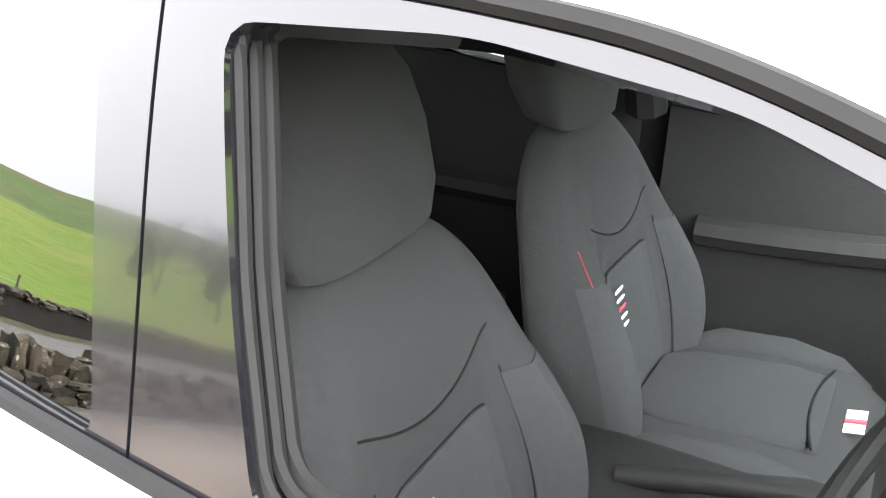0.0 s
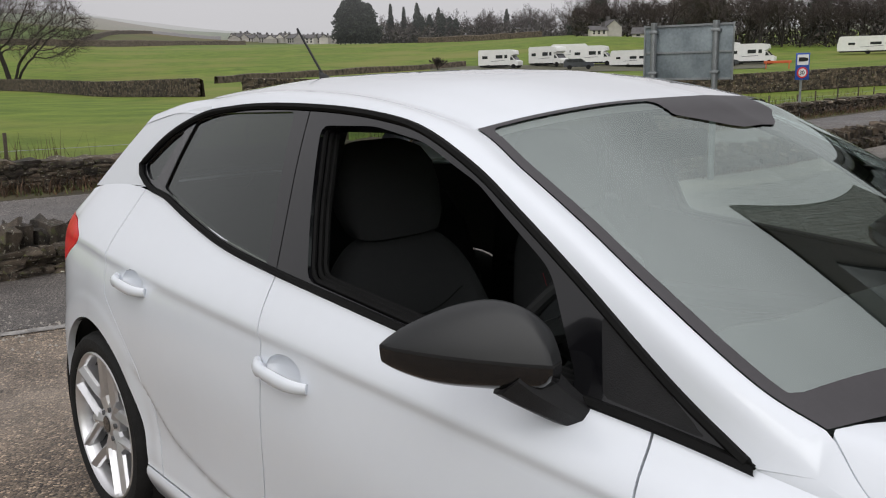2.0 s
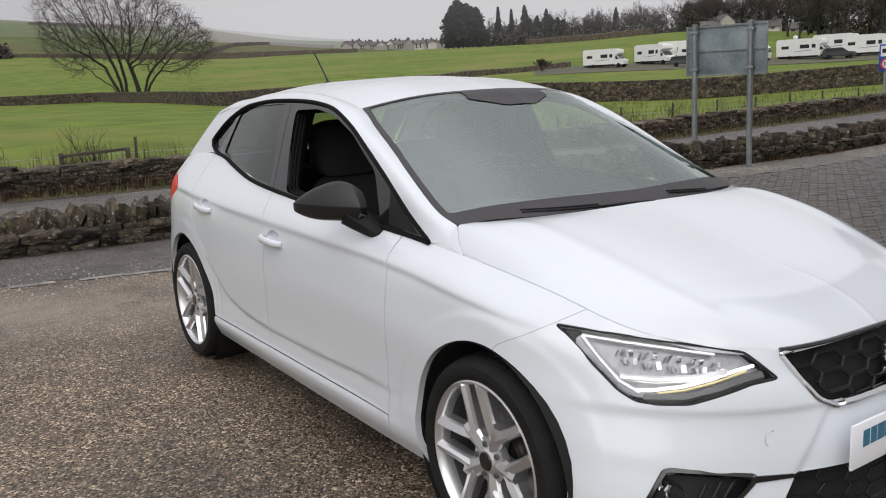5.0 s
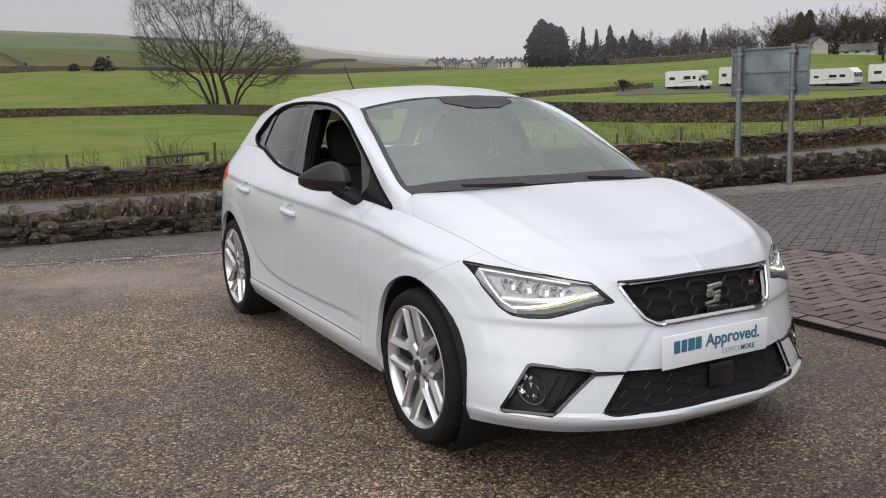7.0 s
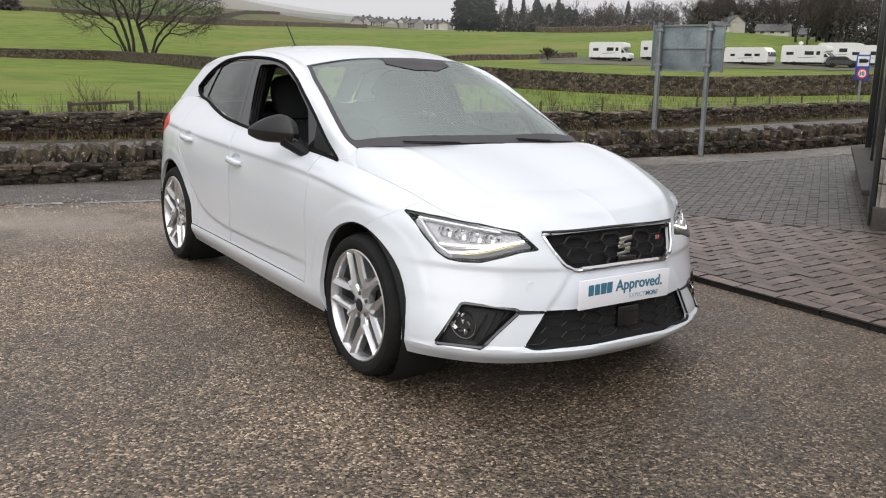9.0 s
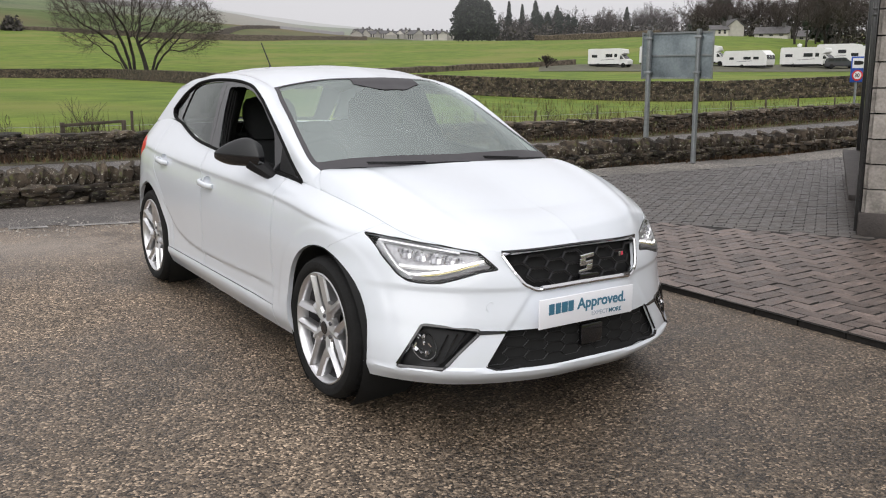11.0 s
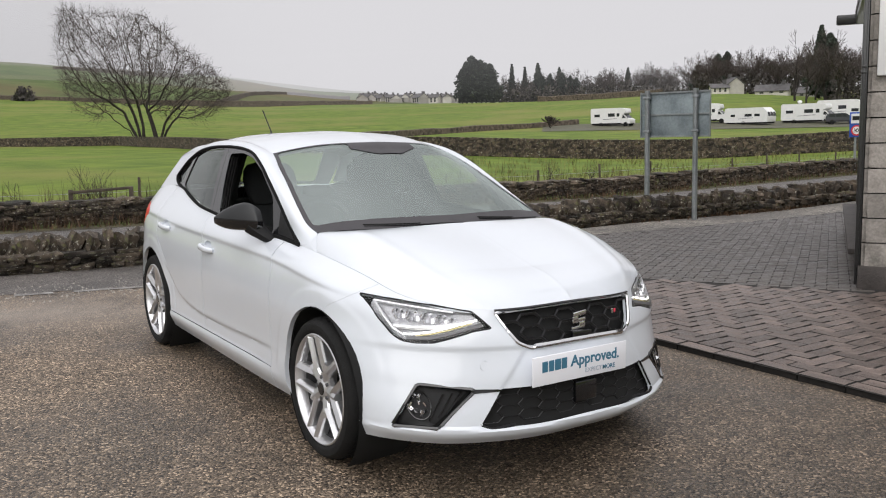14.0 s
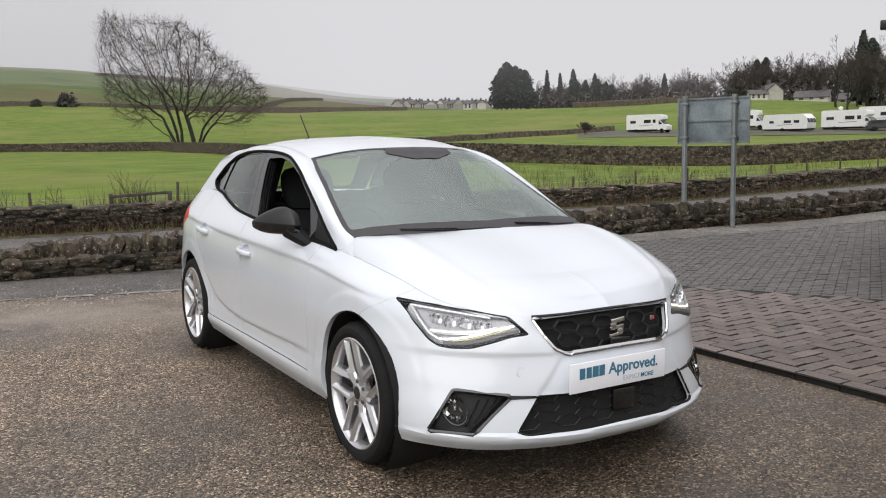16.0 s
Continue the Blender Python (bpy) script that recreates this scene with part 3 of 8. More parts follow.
# ---- roof, front pillars and windscreen ----
J0 = [(float(green_w(y, z)) + 0.002, y, z + 0.004) for y, z in DTOP[:11]] + [(float(green_w(y, z)) + 0.002, y, z) for y, z in ((1.09, 1.306), (1.31, 1.268))]
J1 = [(.658, -.958, .945), (.666, -.855, .987), (.634, -.66, 1.080), (.604, -.50, 1.160), (.576, -.34, 1.234), (.540, -.178, 1.300), (.530, .04, 1.343), (.525, .25, 1.366), (.522, .5, 1.374), (.518, .7, 1.369), (.513, .888, 1.355), (.508, 1.10, 1.336), (.497, 1.33, 1.300)]
J2 = [(.40, -1.085, .952), (.385, -.93, 1.03), (.365, -.725, 1.138), (.345, -.565, 1.218), (.33, -.41, 1.290), (.31, -.290, 1.340), (.31, -.02, 1.388), (.31, .22, 1.402), (.31, .48, 1.406), (.31, .7, 1.401), (.31, .888, 1.386), (.31, 1.11, 1.366), (.30, 1.355, 1.332)]
J3 = [(0, -1.145, .952), (0, -.98, 1.035), (0, -.765, 1.147), (0, -.60, 1.23), (0, -.44, 1.302), (0, -.335, 1.346), (0, -.04, 1.400), (0, .2, 1.413), (0, .46, 1.417), (0, .7, 1.412), (0, .888, 1.398), (0, 1.13, 1.377), (0, 1.375, 1.343)]
UP = np.array([J0, J1, J2, J3])
tt = np.linspace(0, 12, 150)
rails = hermite(range(13), UP.transpose(1, 0, 2), tt).transpose(1, 0, 2)
pillar = hermite([0, 1, 2], np.stack([rails[0], rails[0] * 0.42 + rails[1] * 0.58 + (0.012, 0, 0.010), rails[1]]), np.linspace(0, 2, 9)).transpose(1, 0, 2)
top = hermite([0, 0.22, 0.55, 1.0], np.stack([rails[1], rails[1] * 0.62 + rails[2] * 0.38 + (0, 0, 0.004), rails[2], rails[3]]), np.linspace(0, 1, 26)).transpose(1, 0, 2)
cutrow = int(round(5 / 12 * 149))
wind = top[:cutrow + 1]
roof = np.concatenate([pillar[:, :-1], top], axis=1)
rv, rf = grid(roof[cutrow:])
av, af = grid(pillar[:cutrow + 1])
rv2, rf2 = np.vstack([rv, av]), list(rf) + [tuple(i + len(rv) for i in f) for f in af]
raw("roof", *both(rv2, rf2), WHITE, car, "white roof and front pillars", weld=2e-5)
liner = roof[cutrow:] * (0.97, 1, 1) - (0, 0, 0.022)
lv, lf = both(*grid(liner))
raw("headlining", lv, [tuple(reversed(f)) for f in lf], LINER, car)
wv, wf = both(*grid(wind))
pane = raw("windscreen", wv, wf, SCREEN, car, "tinted windscreen", weld=2e-5)
pane.visible_shadow = False
# printed black border and mirror patch behind the glass
ui, vj = np.meshgrid(np.linspace(0, 1, wind.shape[0]), np.linspace(0, 1, wind.shape[1]), indexing="ij")
frit = np.minimum(np.minimum((ui - 0.135 + 0.05 * vj) * 0.9, (0.985 - ui) * 0.9), (vj - 0.042) * 0.7)
patch = np.minimum(np.minimum((vj - 0.74) * 0.5, ui - 0.745), (vj - 0.74) * 0.7 + (ui - 0.86))
fv, ff = grid(wind + (0, -0.0015, 0.0025))
fv, ff = clip(fv, ff, np.minimum(frit, -patch).ravel())
raw("windscreen_border", *both(fv, ff), FRIT, car, "printed black windscreen border", weld=2e-5)
# tailgate glass and tail closing
tgl = np.stack([np.linspace(roof[-1][k], (roof[-1][k][0] * 1.09, 1.65 + 0.10 * (1 - (roof[-1][k][0] / 0.6) ** 2), 1.027), 14) for k in range(roof.shape[1])], axis=1)
tv, tf = grid(tgl)
side = tv[:, 0] - 0.47 - 0.25 * (1.25 - tv[:, 2])
inner_t, outer_t = cut_out(tv, tf, np.maximum(side, np.maximum(tv[:, 2] - 1.29, 1.05 - tv[:, 2])))
raw("tailgate_frame", *both(*outer_t), WHITE, car, "white tailgate round the rear window", weld=2e-5)
raw("tailgate_glass", *both(*inner_t), REARGLASS, car, "dark rear window", weld=2e-5).visible_shadow = False

# ---- bonnet ----
top_edge = band[:, -1][band[:, -1, 1] < -0.955]
split = int(np.argmin(np.abs(top_edge[:, 0] - 0.515)))
NA, NQ = 72, 70


def along(curve, n):
    """n places evenly spaced along a polyline."""
    curve = np.asarray(curve, float)
    L = np.concatenate([[0], np.cumsum(np.linalg.norm(np.diff(curve, axis=0), axis=1))])
    q = np.linspace(0, L[-1], n)
    return np.stack([np.interp(q, L, curve[:, k]) for k in range(3)], 1)


nose_edge = along(top_edge[:split + 1], NA)
wing_edge = along(top_edge[split:][top_edge[split:, 1] < -1.065], NQ) + (-0.0035, 0, 0.002)
# the rear edge follows the windscreen to its corner and turns down a short seam to the wing
rear_edge = hermite([0, .26, .53, .74, .845, .885, .91, .95, 1.0], [(0, -1.150, .955), (.20, -1.142, .956), (.41, -1.095, .955), (.57, -1.025, .953), (.636, -.978, .950), (.659, -.968, .945), (.672, -.985, .933), (.694, -1.02, .906), tuple(wing_edge[-1])], np.linspace(0, 1, NA))
centre = hermite([0, .06, .18, .45, .75, 1.0], [(0, -1.955, .697), (0, -1.915, .722), (0, -1.82, .762), (0, -1.58, .838), (0, -1.33, .908), (0, -1.150, .955)], np.linspace(0, 1, NQ))
aa_, qq_ = np.linspace(0, 1, NA)[None, :, None], np.linspace(0, 1, NQ)[:, None, None]
nose_edge[0], nose_edge[-1] = centre[0], wing_edge[0]
rear_edge[0], rear_edge[-1] = centre[-1], wing_edge[-1]
bon = (1 - qq_) * nose_edge[None] + qq_ * rear_edge[None] + (1 - aa_) * centre[:, None] + aa_ * wing_edge[:, None]
bon = bon - ((1 - aa_) * (1 - qq_) * centre[0] + aa_ * (1 - qq_) * wing_edge[0] + (1 - aa_) * qq_ * centre[-1] + aa_ * qq_ * wing_edge[-1])
a2, q2 = aa_[..., 0], qq_[..., 0]
crown = 0.033 * np.sin(np.pi * a2 ** 1.6) * (1 - (2 * q2 - 1) ** 4) + 0.014 * np.sin(np.pi * np.minimum(q2 * 3, 1)) * (1 - a2)
ridge = 0.007 * np.exp(-((a2 - 0.70) / 0.055) ** 2) * sm(q2, .02, .2) * (1 - sm(q2, .8, 1))
bon[..., 2] += crown + ridge
bv, bf = grid(bon)
bf = [tuple(reversed(f)) for f in bf]
rim_i = [(0, j) for j in range(NA)] + [(i, NA - 1) for i in range(1, NQ)] + [(NQ - 1, j) for j in range(NA - 2, -1, -1)]
rim_k = [i * NA + j for i, j in rim_i]
nb = len(bv)
walls = [(rim_k[i + 1], rim_k[i], rim_k[i] + nb, rim_k[i + 1] + nb) for i in range(len(rim_k) - 1)]
raw("bonnet", *both(np.vstack([bv, np.asarray(bv) - (0, 0, 0.014)]), list(bf) + [tuple(i + nb for i in reversed(f)) for f in bf] + walls), WHITE, car, "white bonnet", weld=1e-5)
foot_low = band[:, -1][(band[:, -1, 1] > -1.06) & (band[:, -1, 1] < -.89)]
seam = rear_edge[np.linspace(0, 1, NA) > 0.89] + (0, 0.003, 0)
FOOT = np.array([tuple(p) for p in seam] + [tuple(p) for p in foot_low] + [tuple(p) for p in pillar[0]])
fc = FOOT.mean(axis=0) + (0.004, 0, 0.002)
fv_ = np.vstack([FOOT, fc])
fn_ = len(FOOT)
pair("pillar_foot", fv_, [(i, (i + 1) % fn_, fn_) for i in range(fn_)], WHITE, "", .004)
# dark scuttle under the windscreen
sc = np.stack([wind[0] + (0, 0.03, 0.002), wind[0] + (0, -0.01, -0.02), wind[0] + (0, -0.03, -0.06)])[:, 3:]
sv, sf = both(*grid(sc))
raw("scuttle", sv, sf, MATTBLACK, car)
raw("bulkhead", *both(*grid(np.stack([wind[0] + (0, 0.02, -0.02), wind[0] * (1, 1, 0) + (0, 0.02, 0.25)]))), DARK, car)

# ---- nose: grille, intake, lamps ----


def hexes(region, xs, z0, z1, P, H, yfun, r, name, parent):
    """A honeycomb of bars inside an outline; cells of width P and height H."""
    Vs, Fs, seen = [], [], set()
    col, x = 0, xs[0]
    while x < xs[1]:
        z = z0 + (H / 2 if col % 2 else 0)
        while z < z1:
            ring = [(x - .5 * P, z), (x - .29 * P, z + .5 * H), (x + .29 * P, z + .5 * H), (x + .5 * P, z), (x + .29 * P, z - .5 * H), (x - .29 * P, z - .5 * H)]
            for a, b in zip(ring, ring[1:] + ring[:1]):
                key = (round((a[0] + b[0]) * 400), round((a[1] + b[1]) * 400))
                if key in seen:
                    continue
                seen.add(key)
                if inside([a, b], region).max() < 0.004:
                    v, f = tube([(a[0], yfun(*a), a[1]), (b[0], yfun(*b), b[1])], r, 5)
                    Fs += [tuple(i + len(Vs) for i in q) for q in f]
                    Vs += v
            z += H
        x += .79 * P
        col += 1
    raw(name, Vs, Fs, MESHBLACK, parent, "black honeycomb mesh")


NOSE = band[:170].reshape(-1, 3)


def nose_y(w, z):
    """Depth of the nose surface at a place seen from the front."""
    d2 = (NOSE[:, 0] - abs(w)) ** 2 + (NOSE[:, 2] - z) ** 2
    k = np.argpartition(d2, 8)[:8]
    q = 1 / (d2[k] + 1e-6)
    return float((NOSE[k, 1] * q).sum() / q.sum())


grille = thing("grille", "", "")
grille.parent = car
gp = both(*grilleP)
# near-black sheet put in for the shade behind the mesh
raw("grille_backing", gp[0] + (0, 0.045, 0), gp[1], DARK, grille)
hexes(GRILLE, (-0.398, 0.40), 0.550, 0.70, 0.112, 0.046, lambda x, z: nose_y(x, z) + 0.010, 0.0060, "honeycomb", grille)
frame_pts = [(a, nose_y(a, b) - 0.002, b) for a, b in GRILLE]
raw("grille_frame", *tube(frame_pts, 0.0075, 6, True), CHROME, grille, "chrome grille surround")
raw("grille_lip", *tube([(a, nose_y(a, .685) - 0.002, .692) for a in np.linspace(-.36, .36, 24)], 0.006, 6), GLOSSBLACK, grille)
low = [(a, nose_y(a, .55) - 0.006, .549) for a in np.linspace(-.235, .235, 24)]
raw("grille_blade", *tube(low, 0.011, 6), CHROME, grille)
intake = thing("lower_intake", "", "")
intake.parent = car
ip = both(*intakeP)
# the intake's shaded depth, put in as a near-black sheet
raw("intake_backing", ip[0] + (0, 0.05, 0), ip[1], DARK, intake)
hexes(INTAKE, (-0.51, 0.52), 0.26, 0.41, 0.105, 0.042, lambda x, z: nose_y(x, z) + 0.028, 0.0018, "honeycomb", intake)
bm = box(bmesh.new(), (0.0, -2.045, 0.335), (0.115, 0.02, 0.085), None, 0.006)
part("radar_cover", bm, GLOSSBLACK, intake)
raw("intake_rim", *tube([(a, nose_y(a, b) + 0.006, b) for a, b in INTAKE], 0.006, 6, True), MATTBLACK, intake)

for sgn in (-1, 1):
    mir = (lambda V, F: flip(V, F)) if sgn < 0 else (lambda V, F: (V, F))
    hl = thing("headlight", "", "")
    hl.parent = car
    lv, lf = lampP
    raw("lamp_glass", *mir(*solid(lv, lf, 0.01)), CLEAR, hl, "clear headlight lens").visible_shadow = False
    raw("lamp_housing", *mir(lv * (0.95, 1, 1) + (0.022, 0.040, 0), lf), HOUSEMID, hl)
    on = lambda w, z, d=0.012: (sgn * w, nose_y(w, z) + d, z)
    edge = [on(a, b, 0.004) for a, b in LAMP]
    raw("lamp_rim", *tube(edge, 0.0038, 6, True), MATTBLACK, hl)
    raw("chrome_edge", *tube([on(.708, .733), on(.64, .719), on(.546, .699), on(.49, .687)], 0.0052, 6), HOUSING, hl, "bright upper lamp blade")
    raw("side_edge", *tube([on(.708, .733), on(.700, .68), on(.685, .632), on(.660, .606)], 0.0058, 6), HOUSING, hl)
    drl = [on(.420, .657), on(.46, .650), on(.52, .634), on(.58, .620), on(.64, .611), on(.665, .612)]
    raw("running_light", *tube(drl, 0.0042, 6), DRL, hl, "lit white running light")
    raw("amber_bar", *tube([on(.44, .646), on(.52, .625), on(.58, .611), on(.63, .604)], 0.0032, 6), AMBER, hl)
    # cut facets of the reflectors under the upper blade
    rl = random.Random(5)
    bmf = bmesh.new()
    for a, b, r_ in ((.655, .686, .020), (.618, .677, .023), (.576, .669, .023), (.534, .661, .020), (.497, .656, .015)):
        for gx in (-1, 0, 1):
            for gz in (-.5, .5):
                c = on(a + gx * r_ * .58, b + gz * r_ * .95, 0.014 + .006 * (1 - gx * gx) + rl.uniform(0, .002))
                box(bmf, c, (r_ * .52, .004, r_ * .86), Euler((gz * .9 + rl.uniform(-.12, .12), rl.uniform(-.1, .1), -gx * sgn * .7 + rl.uniform(-.12, .12))).to_matrix().to_4x4())
    part("reflector_facet", bmf, CHROME, hl, "bright cut reflector facets", 0)
    shelf = [on(.68, .640, .018), on(.62, .634, .018), on(.55, .636, .018), on(.48, .645, .018)]
    raw("reflector_shelf", *tube(shelf, .010, 8), HOUSING, hl)
    bez = [on(.41, .634, .012), on(.45, .628, .012), on(.52, .610, .012), on(.585, .594, .012), on(.655, .594, .012)]
    raw("lower_bezel", *tube(bez, .0125, 6), HOUSEDARK, hl)
    fg = thing("fog_lamp", "", "")
    fg.parent = car
    v, f = fogP
    raw("fog_recess", *mir(v + (0, 0.035, 0), f), MATTBLACK, fg)
    raw("fog_rim", *tube([on(a, b, 0.002) for a, b in FOG], 0.009, 6, True), GLOSSBLACK, fg)
    bmf = bmesh.new()
    for q in range(16):
        aq, rq = rl.uniform(0, 6.28), rl.uniform(.1, 1) ** .6
        c = on(.664 + .026 * rq * math.cos(aq), .347 + .044 * rq * math.sin(aq), 0.016 + rl.uniform(0, .012))
        box(bmf, c, (rl.uniform(.010, .024), .006, rl.uniform(.012, .030)), Euler((rl.uniform(-.8, .8), rl.uniform(-.6, .6), rl.uniform(-.9, .9))).to_matrix().to_4x4())
    part("fog_reflector", bmf, CHROME, fg, "bright cut reflector", 0)
    raw("fog_ring", *tube([on(.664 + .036 * math.cos(t), .346 + .054 * math.sin(t), .012) for t in np.linspace(0, 6.283, 28, endpoint=False)], .0025, 5, True), GLOSSBLACK, fg)
    for k in range(3):
        q = 0.30 + 0.03 * k
        raw("fog_slat", *tube([on(.64 - k * .03, .285 + k * .012, 0.016), on(.58 - k * .03, .385 + k * .003, 0.016)], 0.0035, 5), GLOSSBLACK, fg)
    v, f = bladeP
    raw("blade", *mir(*solid(v - (0, 0.004, 0), f, 0.02)), GLOSSBLACK, car)
    tl = thing("tail_lamp", "", "")
    tl.parent = car
    v, f = tailP
    raw("lens", *mir(*solid(v, f, 0.02)), REDLENS, tl, "red tail lamp")

# show plate with its print
plate = thing("show_plate", "", "")
plate.parent = car
PX, PZ, PY = -0.052, 0.464, -2.074
part("plate", box(bmesh.new(), (PX, PY, PZ), (0.50, 0.008, 0.118), None, 0.003), PLATE, plate)


def letters(text, size, x, z, y, mat, parent, bold=0.0, name="print"):
    cu = bpy.data.curves.new("text", "FONT")
    cu.body, cu.size, cu.extrude, cu.offset = text, size, 0.0006, bold
    tmp = bpy.data.objects.new("text", cu)
    scene.collection.objects.link(tmp)
    bpy.context.view_layer.update()
    me = bpy.data.meshes.new_from_object(tmp.evaluated_get(bpy.context.evaluated_depsgraph_get()))
    bpy.data.objects.remove(tmp)
    me.transform(pose(x, y, z, 90, 0, 0))
    me.materials.clear()
    me.materials.append(mat)
    ob = new(name, me)
    ob.parent = parent
    return ob


bm = bmesh.new()
for k, w in enumerate((0.027, 0.025, 0.030, 0.027)):
    box(bm, (PX - 0.190 + k * 0.033, PY - 0.005, PZ + 0.014), (w, 0.002, 0.043))
part("maker_name", bm, TEAL, plate, "teal blocks in place of the maker's name", 0)
letters("Approved.", 0.062, PX - 0.056, PZ - 0.006, PY - 0.005, TEAL, plate, 0.0014)
letters("MORE", 0.026, PX + 0.115, PZ - 0.044, PY - 0.005, TEAL, plate, 0.0003)
letters("EXPECT", 0.026, PX + 0.02, PZ - 0.044, PY - 0.005, GREYPRINT, plate)

# badges drawn as plain shapes
bm = bmesh.new()
by0 = nose_y(0, .62) - 0.006
for dx, dz, w_, h_ in ((.004, .024, .070, .018), (-.018, .004, .030, .022), (.0, -.004, .070, .015), (.018, -.020, .032, .020), (-.004, -.034, .070, .016)):
    box(bm, (dx, by0, 0.622 + dz), (w_, 0.014, h_), Matrix.Rotation(radians(-7), 4, "Y"), 0.003)
part("badge", bm, CHROME, car, "chrome badge on the grille")
bm = box(bmesh.new(), (0.0, nose_y(0, .57) - 0.004, 0.566), (0.10, 0.02, 0.03), None, 0.005)
part("badge_base", bm, GLOSSBLACK, car)
bm = bmesh.new()
box(bm, (0.215, nose_y(.215, .63) - 0.0, 0.632), (0.012, 0.006, 0.020), None, 0.002)
part("trim_badge", bm, CHROME, car)
bm = bmesh.new()
box(bm, (0.233, nose_y(.233, .63) - 0.0, 0.632), (0.009, 0.005, 0.016), None, 0.002)
part("trim_badge_red", bm, REDTAG, car)
# round tow-eye cover outline
raw("tow_cover", *tube([(-0.435 + .018 * math.cos(a), nose_y(.435, .49) - 0.003, .49 + .02 * math.sin(a)) for a in np.linspace(0, 6.28, 24, endpoint=False)], 0.0012, 4, True), WHITE, car)

# ---- wheels ----


def wheel_parts(w):
    """Tyre, rim with five split spokes, disc and hub; the axle along x, the face towards -x."""
    tp = [(.240, -.012), (.247, -.022), (.264, -.029), (.286, -.026), (.299, -.012), (.3065, .012), (.308, .06), (.308, .13), (.304, .165), (.29, .182), (.25, .18), (.236, .17)]
    v, f = lathe(tp, 80)
    raw("tyre", v, f, RUBBER, w, "black road tyre")
    tv, tf = [], []
    for i in range(60):
        a = 2 * math.pi * i / 60
        for x0 in (.03, .075, .12):
            c = np.array([x0, 0.3083 * math.cos(a + x0), 0.3083 * math.sin(a + x0)])
            t = np.array([0, -math.sin(a + x0), math.cos(a + x0)]) * 0.007
            n = np.array([0, math.cos(a + x0), math.sin(a + x0)]) * 0.0025
            k = len(tv)
            x1 = np.array([0.017, 0, 0])
            tv += [c - t - x1, c + t - x1, c + t + x1, c - t + x1, c - t * .8 - x1 + n, c + t * .8 - x1 + n, c + t * .8 + x1 + n, c - t * .8 + x1 + n]
            tf += [(k + 4, k + 5, k + 6, k + 7), (k, k + 1, k + 5, k + 4), (k + 1, k + 2, k + 6, k + 5), (k + 2, k + 3, k + 7, k + 6), (k + 3, k, k + 4, k + 7)]
    raw("tread_block", tv, tf, RUBBER, w)
    rp = [(.240, -.010), (.243, -.020), (.238, -.023), (.231, -.018), (.224, .0), (.221, .025)]
    v, f = lathe(rp, 80)
    raw("rim", v, f, ALLOY, w, "silver alloy rim")
    v, f = lathe([(.221, .025), (.214, .15), (.234, .165)], 60)
    raw("rim_barrel", v, f, ALLOYDARK, w)
    v, f = lathe([(.150, .075), (.150, .095), (0, .095)], 40)
    raw("brake_disc", np.vstack([v, [(.075, 0, 0)]]), f, DISC, w)
    v, f = lathe([(.150, .074), (.07, .074), (.068, .06), (0, .06)], 40)
    raw("disc_face", v, f, DISC, w)
    # near-black disc standing in for the shade behind the spokes
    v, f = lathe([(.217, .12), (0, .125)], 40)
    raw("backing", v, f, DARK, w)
    for k in range(5):
        a0 = radians(184 + 72 * k)
        ca, sa = math.cos(a0), math.sin(a0)

        def put(t, r, x):
            return (x, r * ca - t * sa, r * sa + t * ca)

        def bar(name, rows_, mat):
            """A faceted bar through (radius, sideways, half width, face, ridge shift) rows, with a sharp ridge."""
            sec = []
            for q, (r, t, hw, xf, rs_) in enumerate(rows_):
                a, b = rows_[max(q - 1, 0)], rows_[min(q + 1, len(rows_) - 1)]
                d = Vector((b[0] - a[0], b[1] - a[1])).normalized()
                side = lambda w, x: put(t + w * d.x, r - w * d.y, x)
                sec.append([side(-hw, xf + .012), side(-hw * .80, xf + .002), side(rs_ * hw, xf - .008), side(hw * .80, xf + .002), side(hw, xf + .012), side(hw * .75, xf + .048), side(-hw * .75, xf + .048)])
            V_ = [p for q in sec for p in q]
            F_ = [(i * 7 + j, i * 7 + (j + 1) % 7, (i + 1) * 7 + (j + 1) % 7, (i + 1) * 7 + j) for i in range(len(sec) - 1) for j in range(7)]
            F_ += [tuple(reversed(range(7))), tuple(range(len(V_) - 7, len(V_)))]
            raw(name, V_, F_, mat, w, smooth=12)
        bar("spoke_stem", [(.026, 0, .024, .008, 0), (.062, 0, .0265, .002, 0), (.104, 0, .034, -.003, 0), (.128, 0, .020, -.002, 0)], ALLOY)
        for s in (-1, 1):
            # one arm of the fork: from the stem out to the rim, its ridge towards the outer side
            bar("spoke", [(.088, s * .008, .018, .001, s * .1), (.114, s * .026, .0185, -.004, s * .35), (.158, s * .061, .017, -.009, s * .4), (.207, s * .098, .019, -.015, s * .35), (.214, s * .103, .019, -.013, s * .35)], ALLOY)
        bv_, bf_ = lathe([(.0085, .012), (.0085, -.002), (0, -.004)], 10)
        b0 = radians(184 + 72 * k + 36)
        raw("wheel_bolt", np.array(bv_) + (0, .05 * math.cos(b0), .05 * math.sin(b0)), bf_, ALLOYDARK, w)
    v, f = lathe([(.072, .03), (.070, .008), (.040, .002), (.034, -.004), (.030, -.006), (0, -.006)], 40)
    raw("hub", v, f, ALLOY, w)
    v, f = lathe([(.029, -.0065), (.026, -.009), (0, -.0095)], 30)
    raw("centre_cap", v, f, GLOSSBLACK, w)


